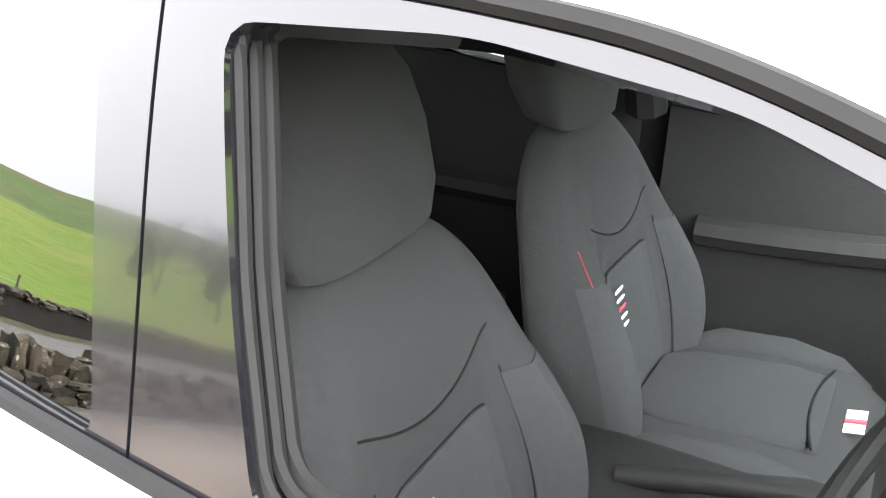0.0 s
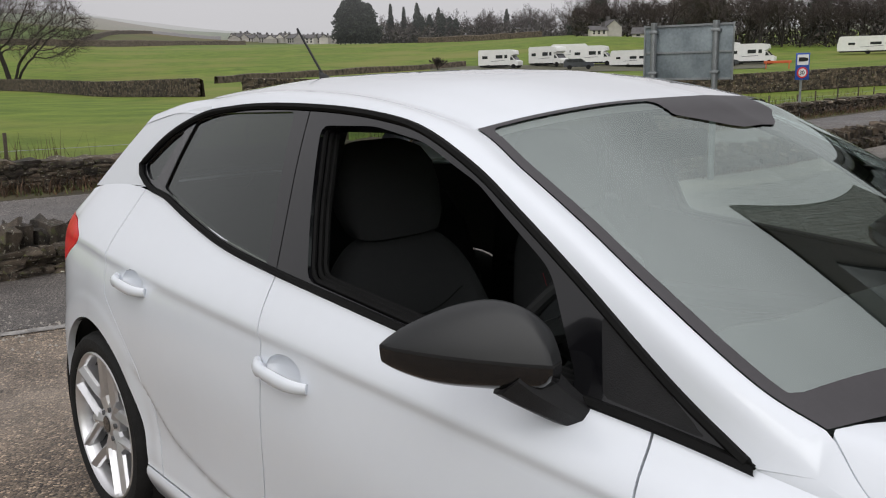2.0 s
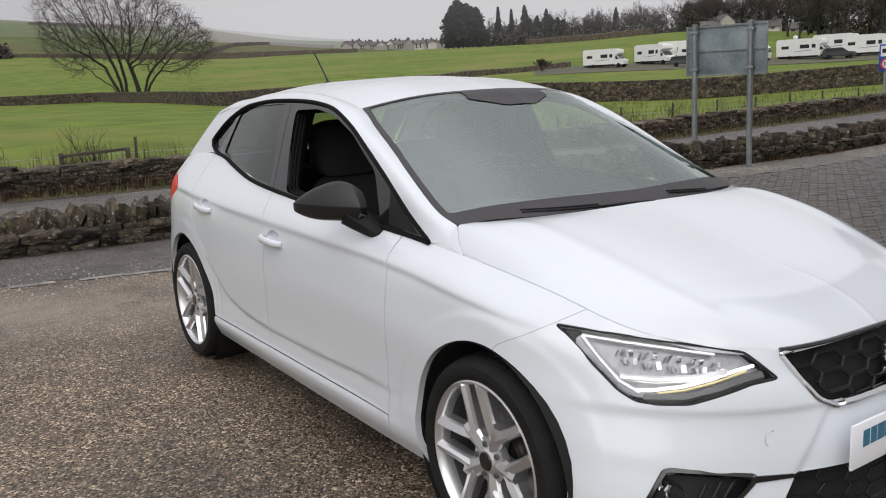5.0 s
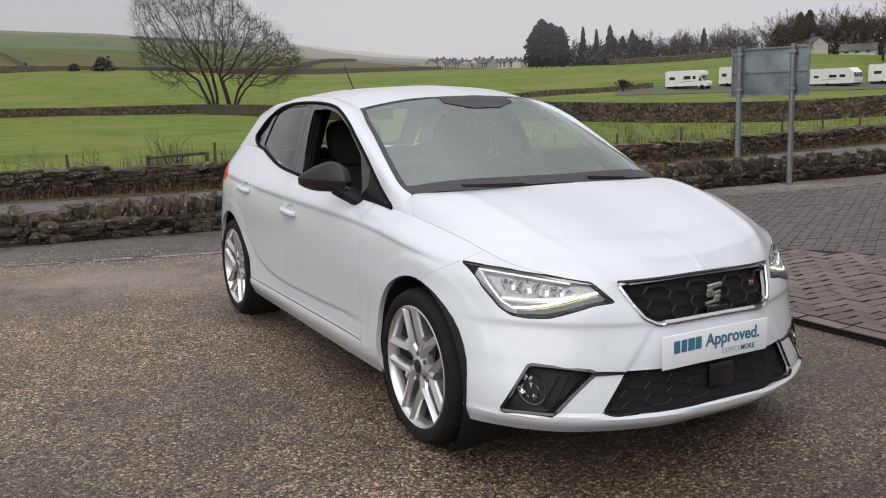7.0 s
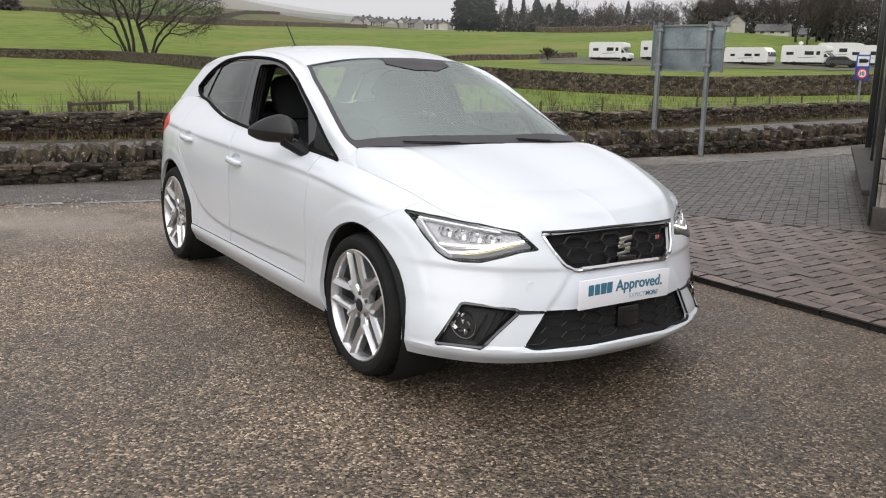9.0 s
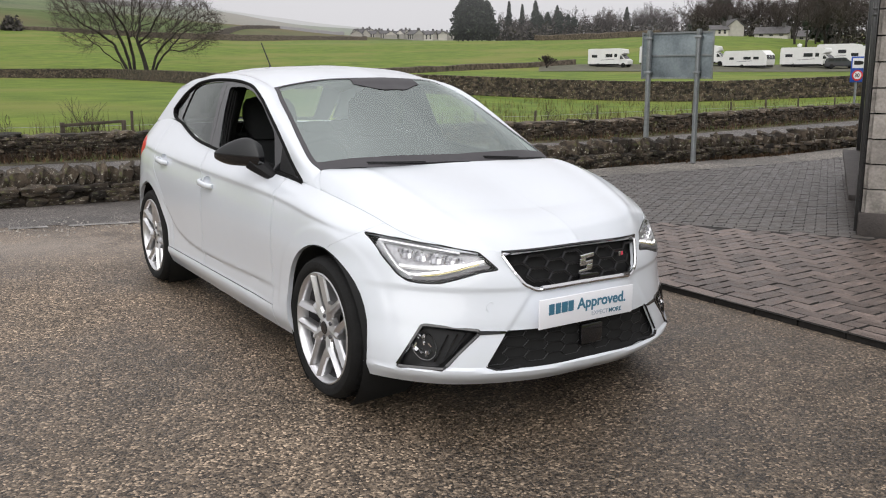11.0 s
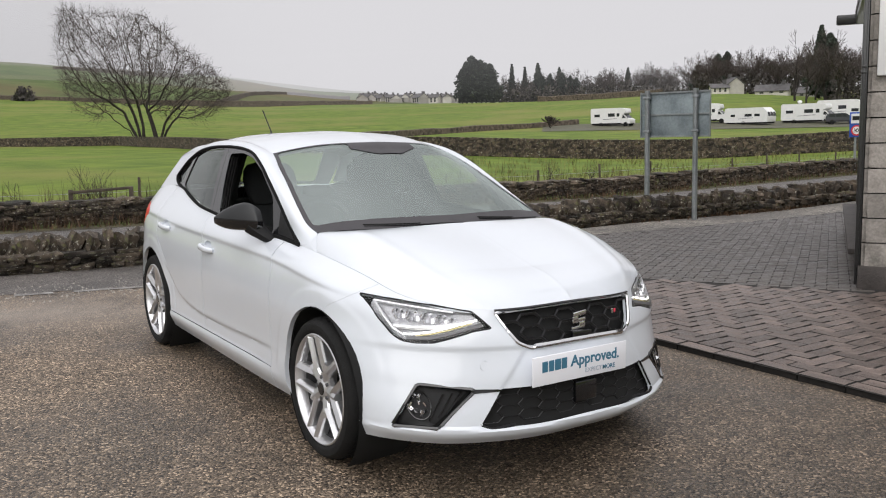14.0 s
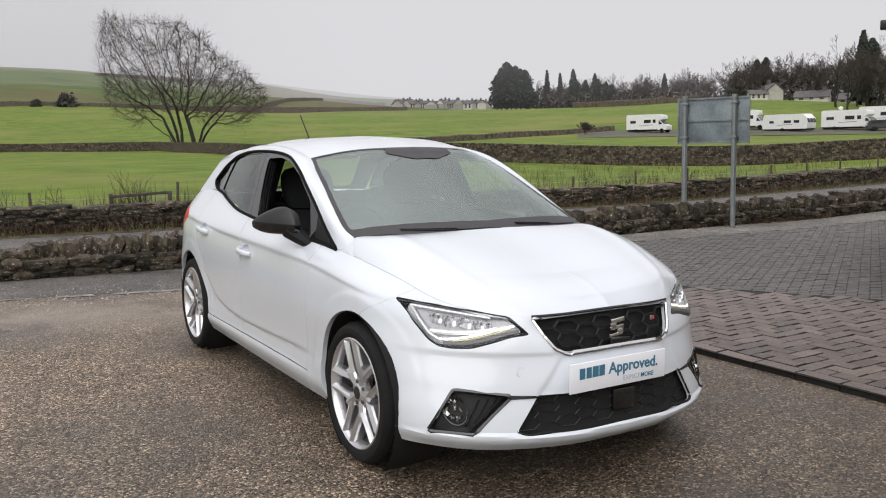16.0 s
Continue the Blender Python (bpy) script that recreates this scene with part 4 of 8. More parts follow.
wheel = thing("wheel", "silver five-spoke alloy wheel", "")
wheel_parts(wheel)
wheel.parent = car
wheel.matrix_basis = pose(-WHEEL_X, AXF, WHEEL_Z)
for m in (pose(-WHEEL_X, AXR, WHEEL_Z, 25), pose(WHEEL_X, AXF, WHEEL_Z, 0, 0, 180), pose(WHEEL_X, AXR, WHEEL_Z, 0, 0, 180)):
    w2 = copy_thing(wheel, m)
    w2.parent = car

# ---- door handles, mirrors, aerial, wipers ----
for n in (0, 1):
    sg = -1 if n == 0 else 1
    for door, (bowl, fitp), (y0, z0) in zip((fdoors[n], rdoors[n]), BOWLS, HANDLES):
        v, f = grid(bowl)
        f = [tuple(reversed(q)) for q in f]
        raw("handle_cup", *(flip(v, f) if sg < 0 else (v, f)), WHITE, door)
        # the bar: a tapered strap, thick at its rear end, standing off the bowl
        qs = np.linspace(-1, 1, 17)
        pts = [(sg * (fitp[0] + fitp[1] * .098 * t + (.006 + .022 * (1 - abs(t) ** 3.5))), y0 + .098 * t, z0 - .008 + .004 * t) for t in qs]
        v, f = tube(pts, [.009 + .0035 * (1 - t * t) + .003 * (t > .5) for t in qs], 12)
        v = np.array(v)
        v[:, 2] = z0 - .008 + (v[:, 2] - z0 + .008) * 1.35
        raw("door_handle", v, f, WHITE, door, "white door handle")
    # mirror: shell, dark lower half, glass, foot
    mr = thing("door_mirror", "black door mirror", "")
    mr.parent = car
    nn, mm = 32, 28
    sh = np.zeros((nn + 1, mm, 3))
    for i in range(nn + 1):
        t = i / nn
        x = 0.782 + 0.162 * t
        up = 0.086 * ((1 - ((t - .30) / .705) ** 1.45) ** .85 if t > .30 else .62 + .38 * (1 - (1 - t / .30) ** 2.2))
        dn = 0.054 * (1 - max(0, (t - .6) / .50) ** 2) ** .7
        fr = 0.088 * (1 - max(0, (t - .25) / .76) ** 2) ** .6 * (.45 + .55 * min(1, t * 5))
        bk = 0.050 * (1 - max(0, (t - .5) / .51) ** 2) ** .6
        up, dn, fr, bk = max(up, .004), max(dn, .004), max(fr, .004), max(bk, .004)
        cy, cz = -0.575 + 0.185 * t, 0.988 + 0.012 * t
        x = x if sg < 0 else 0.765 + 0.085 * t
        cz = cz if sg < 0 else cz - 0.03
        for j in range(mm):
            a = 2 * math.pi * j / mm
            cyy, szz = math.cos(a), math.sin(a)
            dy = (fr if cyy < 0 else bk) * math.copysign(abs(cyy) ** 0.75, cyy)
            dz = (up if szz > 0 else dn) * math.copysign(abs(szz) ** 0.95, szz)
            sh[i, j] = (sg * x, cy + dy * (1 - .35 * max(0, szz)), cz + dz)
    v, f = [], []
    v = sh.reshape(-1, 3)
    f = [(i * mm + j, (i + 1) * mm + j, (i + 1) * mm + (j + 1) % mm, i * mm + (j + 1) % mm) for i in range(nn) for j in range(mm)]
    f += [tuple(range(mm)), tuple(reversed(range(nn * mm, nn * mm + mm)))]
    if sg < 0:
        f = [tuple(reversed(q)) for q in f]
    d = v[:, 2] - (0.988 + 0.012 * (np.abs(v[:, 0]) - .782) / .162)
    raw("mirror_cap", *clip(v, f, 0.0025 - d), MIRRORCAP, mr, "satin black mirror cap")
    raw("mirror_base", *clip(v, f, d + 0.0025), GLOSSBLACK, mr, "gloss black mirror underside")
    # near-black strip for the shade in the seam between cap and base
    raw("mirror_gap", *clip(v * (0.99999, 1, 1), f, np.abs(d) - 0.004), DARK, mr)
    foot = [(sg * .815, -.548, .968), (sg * .795, -.565, .945), (sg * .768, -.592, .915), (sg * .735, -.612, .885)]
    v, f = tube(foot, [.050, .044, .034, .026], 8)
    raw("mirror_foot", v, f, MATTBLACK, mr)
v, f = tube([(0, 1.165, 1.355), (0, 1.185, 1.395), (0, 1.215, 1.415)], [.028, .018, .006], 10)
raw("aerial_base", v, f, MATTBLACK, car)
raw("aerial", *tube([(0, 1.19, 1.40), (0, 1.355, 1.575)], [.0045, .004], 8), MATTBLACK, car)
for x0, x1 in ((0.02, -0.46), (0.56, 0.14)):
    arm = []
    for t in np.linspace(0, 1, 12):
        x = x0 + (x1 - x0) * t
        yb = float(hermite([0, .40, .655, .70], [-1.145, -1.085, -.958, -.93], [abs(x)])[0])
        arm.append((x, yb - 0.006 + 0.030 * t, 0.952 + 0.017 * t))
    wp = raw("wiper", *tube(arm, [0.0065] * 4 + [0.004] * 8, 6), MATTBLACK, car, "black wiper")
    raw("wiper_blade", *tube([(p[0], p[1] + 0.012, p[2] + 0.005) for p in arm[5:]], 0.003, 5), RUBBER, wp)

# ---- cabin ----


def cushion(name, secs, mat, parent, n=20, label=""):
    """A padded body from sections (centre, half width, half depth, tilt): rounded slabs."""
    V, F = [], []
    for (cx, cy, cz), hw, hd, tilt, e in secs:
        for k in range(n):
            a = 2 * math.pi * k / n
            u = hw * math.copysign(abs(math.cos(a)) ** e, math.cos(a))
            w = hd * math.copysign(abs(math.sin(a)) ** e, math.sin(a))
            V.append((cx + u, cy + w * math.cos(tilt), cz + w * math.sin(tilt)))
    m = len(secs)
    for i in range(m - 1):
        for k in range(n):
            F.append((i * n + k, i * n + (k + 1) % n, (i + 1) * n + (k + 1) % n, (i + 1) * n + k))
    F += [tuple(reversed(range(n))), tuple(range((m - 1) * n, m * n))]
    return raw(name, V, F, mat, parent, label, 60)


def seat(name, cx):
    s = thing(name, "dark grey fabric car seat with red stitching", "")
    s.parent = car
    lean = lambda z: 0.29 + (z - 0.65) * 0.24
    ZS = (.34, .40, .48, .56, .64, .72, .79, .85, .90, .945, .98, 1.0)
    half = lambda z: float(hermite(ZS, (.20, .245, .268, .284, .286, .272, .255, .240, .218, .182, .135, .085), [z])[0])
    thick = lambda z: float(hermite(ZS, (.05, .078, .086, .088, .086, .082, .078, .074, .068, .058, .044, .020), [z])[0])
    bols = lambda z: float(hermite(ZS, (.0, .025, .050, .068, .070, .052, .028, .012, .004, 0, 0, 0), [z])[0])

    def face(u, z, out=0.0):
        """A place on the front of the backrest: u across from -1 to 1, at height z."""
        a = abs(u)
        y = thick(z) * max(0.0, 1 - a ** 7) ** .5 + bols(z) * float(sm(a, .50, .76)) * max(0.0, 1 - float(sm(a, .84, 1.0)) ** 2)
        y -= 0.012 * (1 - float(sm(a, .30, .52))) * float(sm(z, .45, .55)) * (1 - float(sm(z, .74, .80)))
        return (cx + half(z) * u, lean(z) - y - out, z)

    def skin(name_, us, zs, mat, out=0.0):
        v, f = grid(np.array([[face(u, z, out) for u in us] for z in zs]))
        return raw(name_, *solid(v, [tuple(reversed(q)) for q in f], 0.006), mat, s, "", 50)
    us = np.concatenate([np.linspace(-1, -.8, 9), np.linspace(-.77, .77, 40), np.linspace(.8, 1, 9)])
    zs = np.linspace(.34, 1.0, 48)
    rows_ = []
    for z in zs:
        back = [(cx + half(z) * u, lean(z) + .055 * max(0.0, 1 - u ** 4) ** .5 * thick(z) / .085, z) for u in np.linspace(.98, -.98, 14)]
        rows_.append([face(u, z) for u in us] + back)
    V_ = [p for q in rows_ for p in q]
    m = len(rows_[0])
    F_ = [(i * m + (k + 1) % m, i * m + k, (i + 1) * m + k, (i + 1) * m + (k + 1) % m) for i in range(len(zs) - 1) for k in range(m)]
    F_ += [tuple(range(m)), tuple(reversed(range((len(zs) - 1) * m, len(zs) * m)))]
    raw("backrest", V_, F_, FABRIC, s, "", 60)
    skin("back_insert", np.linspace(-.40, .40, 18), np.linspace(.40, .735, 20), FABRIC2, .004)
    for sd in (-1, 1):
        skin("bolster", np.sort(sd * np.linspace(.56, .93, 12)), np.linspace(.43, .765, 20), FABRIC2, .003)
        raw("seam", *tube([face(sd * (.545 + .03 * q), .43 + .345 * q, .0) for q in np.linspace(0, 1, 16)], .0018, 5), SEAL, s)
    raw("stitching", *tube([face(-.82 - .05 * q, .46 + .36 * q, .001) for q in np.linspace(0, 1, 14)], 0.0012, 5), REDSTITCH, s)
    raw("seam", *tube([face(q * .60, .835 - .045 * math.cos(q * 1.57), .0) for q in np.linspace(-1, 1, 21)], .0020, 5), SEAL, s)
    raw("seam", *tube([face(q * .40, .737, .001) for q in np.linspace(-1, 1, 15)], .0016, 5), SEAL, s)
    cushion("headrest", [((cx, lean(z) - .01, z), hw, hd, 0.25, .6) for z, hw, hd in ((.99, .10, .035), (1.005, .138, .058), (1.05, .155, .070), (1.12, .160, .071), (1.18, .152, .064), (1.215, .128, .048), (1.232, .08, .022))], FABRIC, s, 36)
    for sd in (-1, 1):
        raw("headrest_post", *tube([(cx + sd * .06, lean(.98), .97), (cx + sd * .06, lean(1.03), 1.03)], .007, 8), CHROME, s)
    cushion("squab", [((cx, y, z), hw, hd, 1.57, .55) for y, z, hw, hd in ((.24, .40, .23, .06), (.12, .415, .258, .085), (-.05, .43, .27, .09), (-.18, .437, .262, .082), (-.25, .43, .22, .05))], FABRIC, s, 36)
    cushion("squab_insert", [((cx, y, z + .070), hw, .026, 1.57, .5) for y, z, hw in ((.16, .41, .12), (.1, .42, .145), (-.08, .437, .15), (-.16, .437, .14))], FABRIC2, s, 28)
    for sd in (-1, 1):
        cushion("squab_bolster", [((cx + sd * .225, y, z), .045, hd, 1.57, .8) for y, z, hd in ((.16, .44, .04), (.08, .465, .06), (-.06, .475, .062), (-.16, .465, .055), (-.22, .44, .03))], FABRIC2, s, 20)
    raw("seam", *tube([(cx + q * .15, -.13 - .02 * q * q, .532) for q in np.linspace(-1, 1, 9)], .003, 5), SEAL, s)
    for k, mt in enumerate((WHITETAG, WHITETAG, REDTAG, WHITETAG, WHITETAG)):
        z = 0.694 - 0.0165 * k
        fx, fy, fz = face(-.22, z, .0065)
        b = box(bmesh.new(), (fx, fy, fz), (0.032, 0.003, 0.0085), Matrix.Rotation(0.25, 4, "X"))
        part("stripe_tag", b, mt, s, "", 0)
        b = box(bmesh.new(), (cx - 0.034 + 0.017 * k, -0.205, 0.5195), (0.0095, 0.034, 0.004), Matrix.Rotation(-0.2, 4, "X"))
        part("stripe_tag", b, mt, s, "", 0)
    return s


seat("driver_seat", -0.34)
seat("passenger_seat", 0.34)
bench = thing("rear_bench", "dark grey fabric rear bench", "")
bench.parent = car
cushion("backrest", [((0, 1.02 + (z - .5) * .35, z), hw, hd, 0.3, .4) for z, hw, hd in ((.45, .60, .06), (.6, .62, .09), (.85, .60, .08), (.96, .55, .04))], FABRIC, bench)
cushion("squab", [((0, y, z), hw, hd, 1.57, .4) for y, z, hw, hd in ((1.0, .40, .6, .06), (.8, .42, .62, .09), (.6, .43, .6, .07))], FABRIC, bench)
for x in (-.36, 0, .36):
    cushion("headrest", [((x, 1.24, z), hw, hd, 0.2, .6) for z, hw, hd in ((.92, .08, .03), (.96, .115, .05), (1.01, .11, .04), (1.035, .07, .02))], FABRIC, bench)
floor_pan = box(bmesh.new(), (0, 0.1, 0.26), (1.56, 2.2, 0.06), None, 0.02)
part("floor_pan", floor_pan, DARK, car)
dash = np.zeros((9, 40, 3))
for i, (dy, dz) in enumerate(((-.985, .70), (-.99, .935), (-.86, .945), (-.72, .935), (-.62, .905), (-.585, .86), (-.60, .78), (-.66, .66), (-.70, .50))):
    for j, x in enumerate(np.linspace(-.63, .63, 40)):
        hood = 0.035 * math.exp(-((x + .36) / .17) ** 2) if 3 <= i <= 4 else 0.0
        dash[i, j] = (x, dy + (0.10 * (x / .63) ** 2 - 0.06 if i < 2 else 0), dz + hood - 0.03 * (x / .63) ** 4)
dv, df = grid(dash)
raw("dashboard", dv, df, TRIM, car, "dark grey dashboard")
console = bmesh.new()
box(console, (0, -.25, .40), (0.20, 0.95, 0.26), None, 0.03)
part("centre_console", console, TRIM, car)
raw("handbrake", *tube([(-0.03, .10, .53), (-0.03, -.06, .575), (-0.03, -.16, .60), (-.03, -.20, .605)], [.018, .017, .021, .019], 12), TRIM, car)
raw("handbrake_button", *tube([(-0.03, -.20, .605), (-.03, -.212, .607)], [.012, .010], 10), CHROME, car)
raw("gear_lever", *tube([(0.0, -.36, .53), (0.0, -.38, .62), (0.0, -.385, .66), (0.0, -.386, .68)], [.02, .014, .024, .012], 10), TRIM, car)
sw = thing("steering_wheel", "", "")
sw.parent = car
M = pose(-.35, -.27, .88, 120, 0, 0)
ringp = [tuple(M @ Vector((.183 * math.cos(a), .183 * math.sin(a), 0))) for a in np.linspace(0, 2 * math.pi, 40, endpoint=False)]
raw("wheel_rim", *tube(ringp, 0.0155, 10, True), TRIM, sw)
for a in (0, math.pi, -math.pi / 2):
    raw("wheel_spoke", *tube([tuple(M @ Vector((.06 * math.cos(a), .06 * math.sin(a), .01))), tuple(M @ Vector((.178 * math.cos(a), .178 * math.sin(a), 0)))], [.03, .016], 8), TRIM, sw)
raw("airbag_cover", *tube([tuple(M @ Vector((0, 0, .10))), tuple(M @ Vector((0, 0, .005))), tuple(M @ Vector((0, 0, -.012)))], [.06, .075, .05], 14), TRIM, sw)
for sg in (-1, 1):
    for door, ya, yb in ((fdoors[0 if sg < 0 else 1], -.78, .28), (rdoors[0 if sg < 0 else 1], .34, 1.0)):
        card = np.array([[(sg * (float(green_w(y, .95)) - .04 - .02 * sm(z, .93, .70)), y, z if z < .9 else float(belt_z(y)[0]) + .0) for z in (.30, .55, .62, .70, .86, .95)] for y in np.linspace(ya, yb, 14)])
        cv, cf = grid(card)
        raw("door_card", cv, cf if sg < 0 else [tuple(reversed(q)) for q in cf], TRIM, door)
        arm = [(sg * (.665), y, .70 + .05 * sm(-y, -.2, .6)) for y in np.linspace(ya + .12, yb - .1, 10)]
        raw("armrest", *tube(arm, .035, 8), TRIM, door)
    post = [(sg * (float(green_w(SEAMG(z)[0], z)) - .085), float(SEAMG(z)[0]) + .03, z) for z in np.linspace(.95, 1.33, 14)]
    raw("centre_pillar_trim", *tube(post, [.045] * 14, 8), TRIM, car)
    raw("seat_belt", *tube([(sg * .60, .42, 1.16), (sg * .57, .40, .9), (sg * .57, .38, .6)], .012, 6), MATTBLACK, car)
raw("driver_jamb", *tube([(-0.705, .215, .975), (-0.675, .232, 1.10)], [.006, .002], 6), WHITE, car)
b = box(bmesh.new(), (0, -.27, 1.235), (0.24, 0.03, 0.07), None, 0.015)
part("rear_view_mirror", b, TRIM, car)

# the forecourt falls gently to one side; the car stands square on it
SLOPE = 0.026
done_mesh = set()
for ob in car.children_recursive:
    if ob.type != "MESH" or ob.data.name in done_mesh or ob.parent.name.startswith("wheel") and ob.parent.name != "wheel_rim" and ob.parent.parent == car and "steering" not in ob.parent.name:
        continue
    done_mesh.add(ob.data.name)
    co = np.empty(len(ob.data.vertices) * 3)
    ob.data.vertices.foreach_get("co", co)
    co = co.reshape(-1, 3)
    w = np.abs(co[:, 0])
    soft_w = co[:, 0] ** 2 / (w + 0.22) + 0.17 * np.minimum(w / 0.825, 1)
    co[:, 0] += 0.046 * sm(co[:, 0], 0.35, 0.75) * sm(-co[:, 1], 0.85, 1.40) * sm(co[:, 2], 0.40, 0.62)
    co[:, 2] += SLOPE * (0.825 - soft_w)
    co[:, 0] *= 1 + SLOPE * (co[:, 2] - 0.31) / 0.62
    ob.data.vertices.foreach_set("co", co.ravel())
    ob.data.update()
car.matrix_basis = Matrix.Translation((-0.822, 0, 0.0)) @ Matrix.Rotation(SLOPE, 4, "Y") @ Matrix.Translation((0.822, 0, 0.0))

# ---- ground ----
CX, CY = -2.0, -3.0


def near_z(x, y):
    x, y = np.asarray(x, float), np.asarray(y, float)
    return -0.026 * (np.clip(x, -12, 12) + 0.822) - 0.03 * sm(y, 6.0, 10.0)


RADII = [16, 28, 56, 80, 110, 130, 200, 300, 400, 600, 800, 1200, 3000]
LAND = {}
LAND[-180] = [0, 0, 0, .5, 1, 2, 6, 14, 24, 48, 80, 120, 150]
LAND[-60] = [0, 0, 0, .5, 1, 2, 6, 14, 24, 48, 80, 120, 150]
LAND[-10] = [0, .1, .1, .2, .3, .4, 5, 11, 18, 44, 68, 80, 60]
LAND[6] = [-.05, .05, .1, .1, .3, .4, 5, 11, 18, 44, 66, 72, 60]
LAND[13] = [-.05, 0, 0, .0, .1, .4, 5, 10, 16, 40, 58, 62, 50]
LAND[21] = [-.1, -.1, -.2, -.3, .1, .6, 4.5, 9, 14, 30, 50, 58, 50]
LAND[27] = [-.15, -.2, -.2, 0, .4, .9, 4.5, 9, 13, 22, 38, 46, 45]
LAND[35] = [-.3, -.4, -.45, -.1, .5, 1.0, 4.5, 9.3, 12, 18, 25, 38, 40]
LAND[43] = [-.35, -.5, -.8, -.2, .5, .9, 5, 9.4, 11, 16, 25, 38, 40]
LAND[51] = [-.35, -.5, -.95, -.3, .3, .5, 6.8, 10.5, 10, 16, 25, 38, 40]
LAND[59] = [-.35, -.5, -.75, -.3, .2, .4, 4.6, 8, 11, 16, 25, 38, 40]
LAND[75] = [-.3, -.4, -.5, 0, .6, 1, 3, 6, 10, 20, 30, 40, 40]
LAND[110] = [0, 0, 0, .4, .8, 1.5, 4, 8, 14, 26, 40, 60, 60]
LAND[180] = [0, 0, 0, .5, 1, 2, 6, 14, 24, 48, 80, 120, 150]
LAND_AZ = list(LAND)
LAND_Z = np.array([LAND[a] for a in LAND_AZ], float)
LAND_R = np.log(np.array(RADII))


def land_z(x, y):
    """Height of the land at a place."""
    x, y = np.atleast_1d(np.asarray(x, float)), np.atleast_1d(np.asarray(y, float))
    sh = x.shape
    x, y = x.ravel(), y.ravel()
    r = np.maximum(np.hypot(x - CX, y - CY), 1e-3)
    az = np.degrees(np.arctan2(x - CX, y - CY))
    lr = np.clip(np.log(np.maximum(r, 16)), LAND_R[0], LAND_R[-1])
    cols = hermite(LAND_AZ, LAND_Z, az)
    i = np.clip(np.searchsorted(LAND_R, lr, "right") - 1, 0, len(LAND_R) - 2)
    t = (lr - LAND_R[i]) / (LAND_R[i + 1] - LAND_R[i])
    k = np.arange(len(r))
    far = cols[k, i] * (1 - t) + cols[k, i + 1] * t
    w = sm(r, 17, 30)
    return (near_z(x, y) * (1 - w) + far * w).reshape(sh)


def polar(az, r):
    return CX + r * math.sin(radians(az)), CY + r * math.cos(radians(az))


def turf(name, a, b, c, scale):
    """Grass in two tones with browner patches."""
    m = nmat(name, a, 0.9, var=0.3, scale=scale, col2=b, bump=0.5, bscale=30, spec=0.2)
    n, l = m.node_tree.nodes, m.node_tree.links
    p = n["Principled BSDF"]
    src = p.inputs["Base Color"].links[0].from_socket
    tc = n.new("ShaderNodeTexCoord")
    t = n.new("ShaderNodeTexNoise")
    t.inputs["Scale"].default_value, t.inputs["Detail"].default_value = scale * 0.13, 5
    l.new(tc.outputs["Object"], t.inputs["Vector"])
    r = n.new("ShaderNodeValToRGB")
    r.color_ramp.elements[0].position, r.color_ramp.elements[1].position = 0.48, 0.66
    l.new(t.outputs["Fac"], r.inputs[0])
    mx = n.new("ShaderNodeMix")
    mx.data_type = "RGBA"
    l.new(r.outputs[0], mx.inputs[0])
    l.new(src, mx.inputs[6])
    mx.inputs[7].default_value = (*c, 1)
    l.new(mx.outputs[2], p.inputs["Base Color"])
    return m


GRASS = turf("field_grass", (0.092, 0.150, 0.016), (0.150, 0.205, 0.026), (0.165, 0.172, 0.040), 0.35)
HILL = turf("hill_pasture", (0.066, 0.108, 0.026), (0.098, 0.130, 0.038), (0.115, 0.088, 0.042), 0.05)
azs = np.concatenate([np.arange(-180, -12, 6), np.arange(-12, 84, 0.6), np.arange(84, 181, 6)])
rr = np.concatenate([[0.5, 6, 10, 13], np.geomspace(16, 3000, 90)])
aa, rg = np.meshgrid(np.radians(azs), rr, indexing="ij")
tx, ty = CX + rg * np.sin(aa), CY + rg * np.cos(aa)
tz = land_z(tx, ty) - 0.03 - 0.10 * (1 - sm(rg, 13.0, 16.0))
rough_land = np.array([noise.noise((float(a) * 0.012, float(b) * 0.012, 0.0)) for a, b in zip(tx.ravel(), ty.ravel())]).reshape(tx.shape)
tz = tz + rough_land * sm(rg, 150, 500) * 3.0
tv, tf = grid(np.stack([tx, ty, tz], -1))
ground = raw("ground", tv, [tuple(reversed(f)) for f in tf], GRASS, None, "", 60, 1e-3)
ground.data.materials.append(HILL)
for p in ground.data.polygons:
    c = p.center
    if math.hypot(c.x - CX, c.y - CY) > 410:
        p.material_index = 1
tagged(ground, "green pasture rising to misty hills", "field", "", "structure")


def sheet(name, poly, step, mat, label, cat, lift=0.0, fn=near_z, kind="structure"):
    """A surface over the near ground inside an outline."""
    poly = np.array(poly, float)
    (x0, y0), (x1, y1) = poly.min(0), poly.max(0)
    gx, gy_ = np.meshgrid(np.arange(x0, x1 + step, step), np.arange(y0, y1 + step, step), indexing="ij")
    v, f = grid(np.stack([gx, gy_, fn(gx, gy_) + lift], -1))
    v, f = clip(v, f, inside(v[:, :2], poly))
    return tagged(raw(name, v, f, mat, None, "", 60), label, cat, "", kind)


def worn_edge(x, y):
    """The forecourt, sunk a little where it meets the paving."""
    x = np.asarray(x, float)
    return near_z(x, y) - 0.034 * sm(x, 1.70, 2.0)


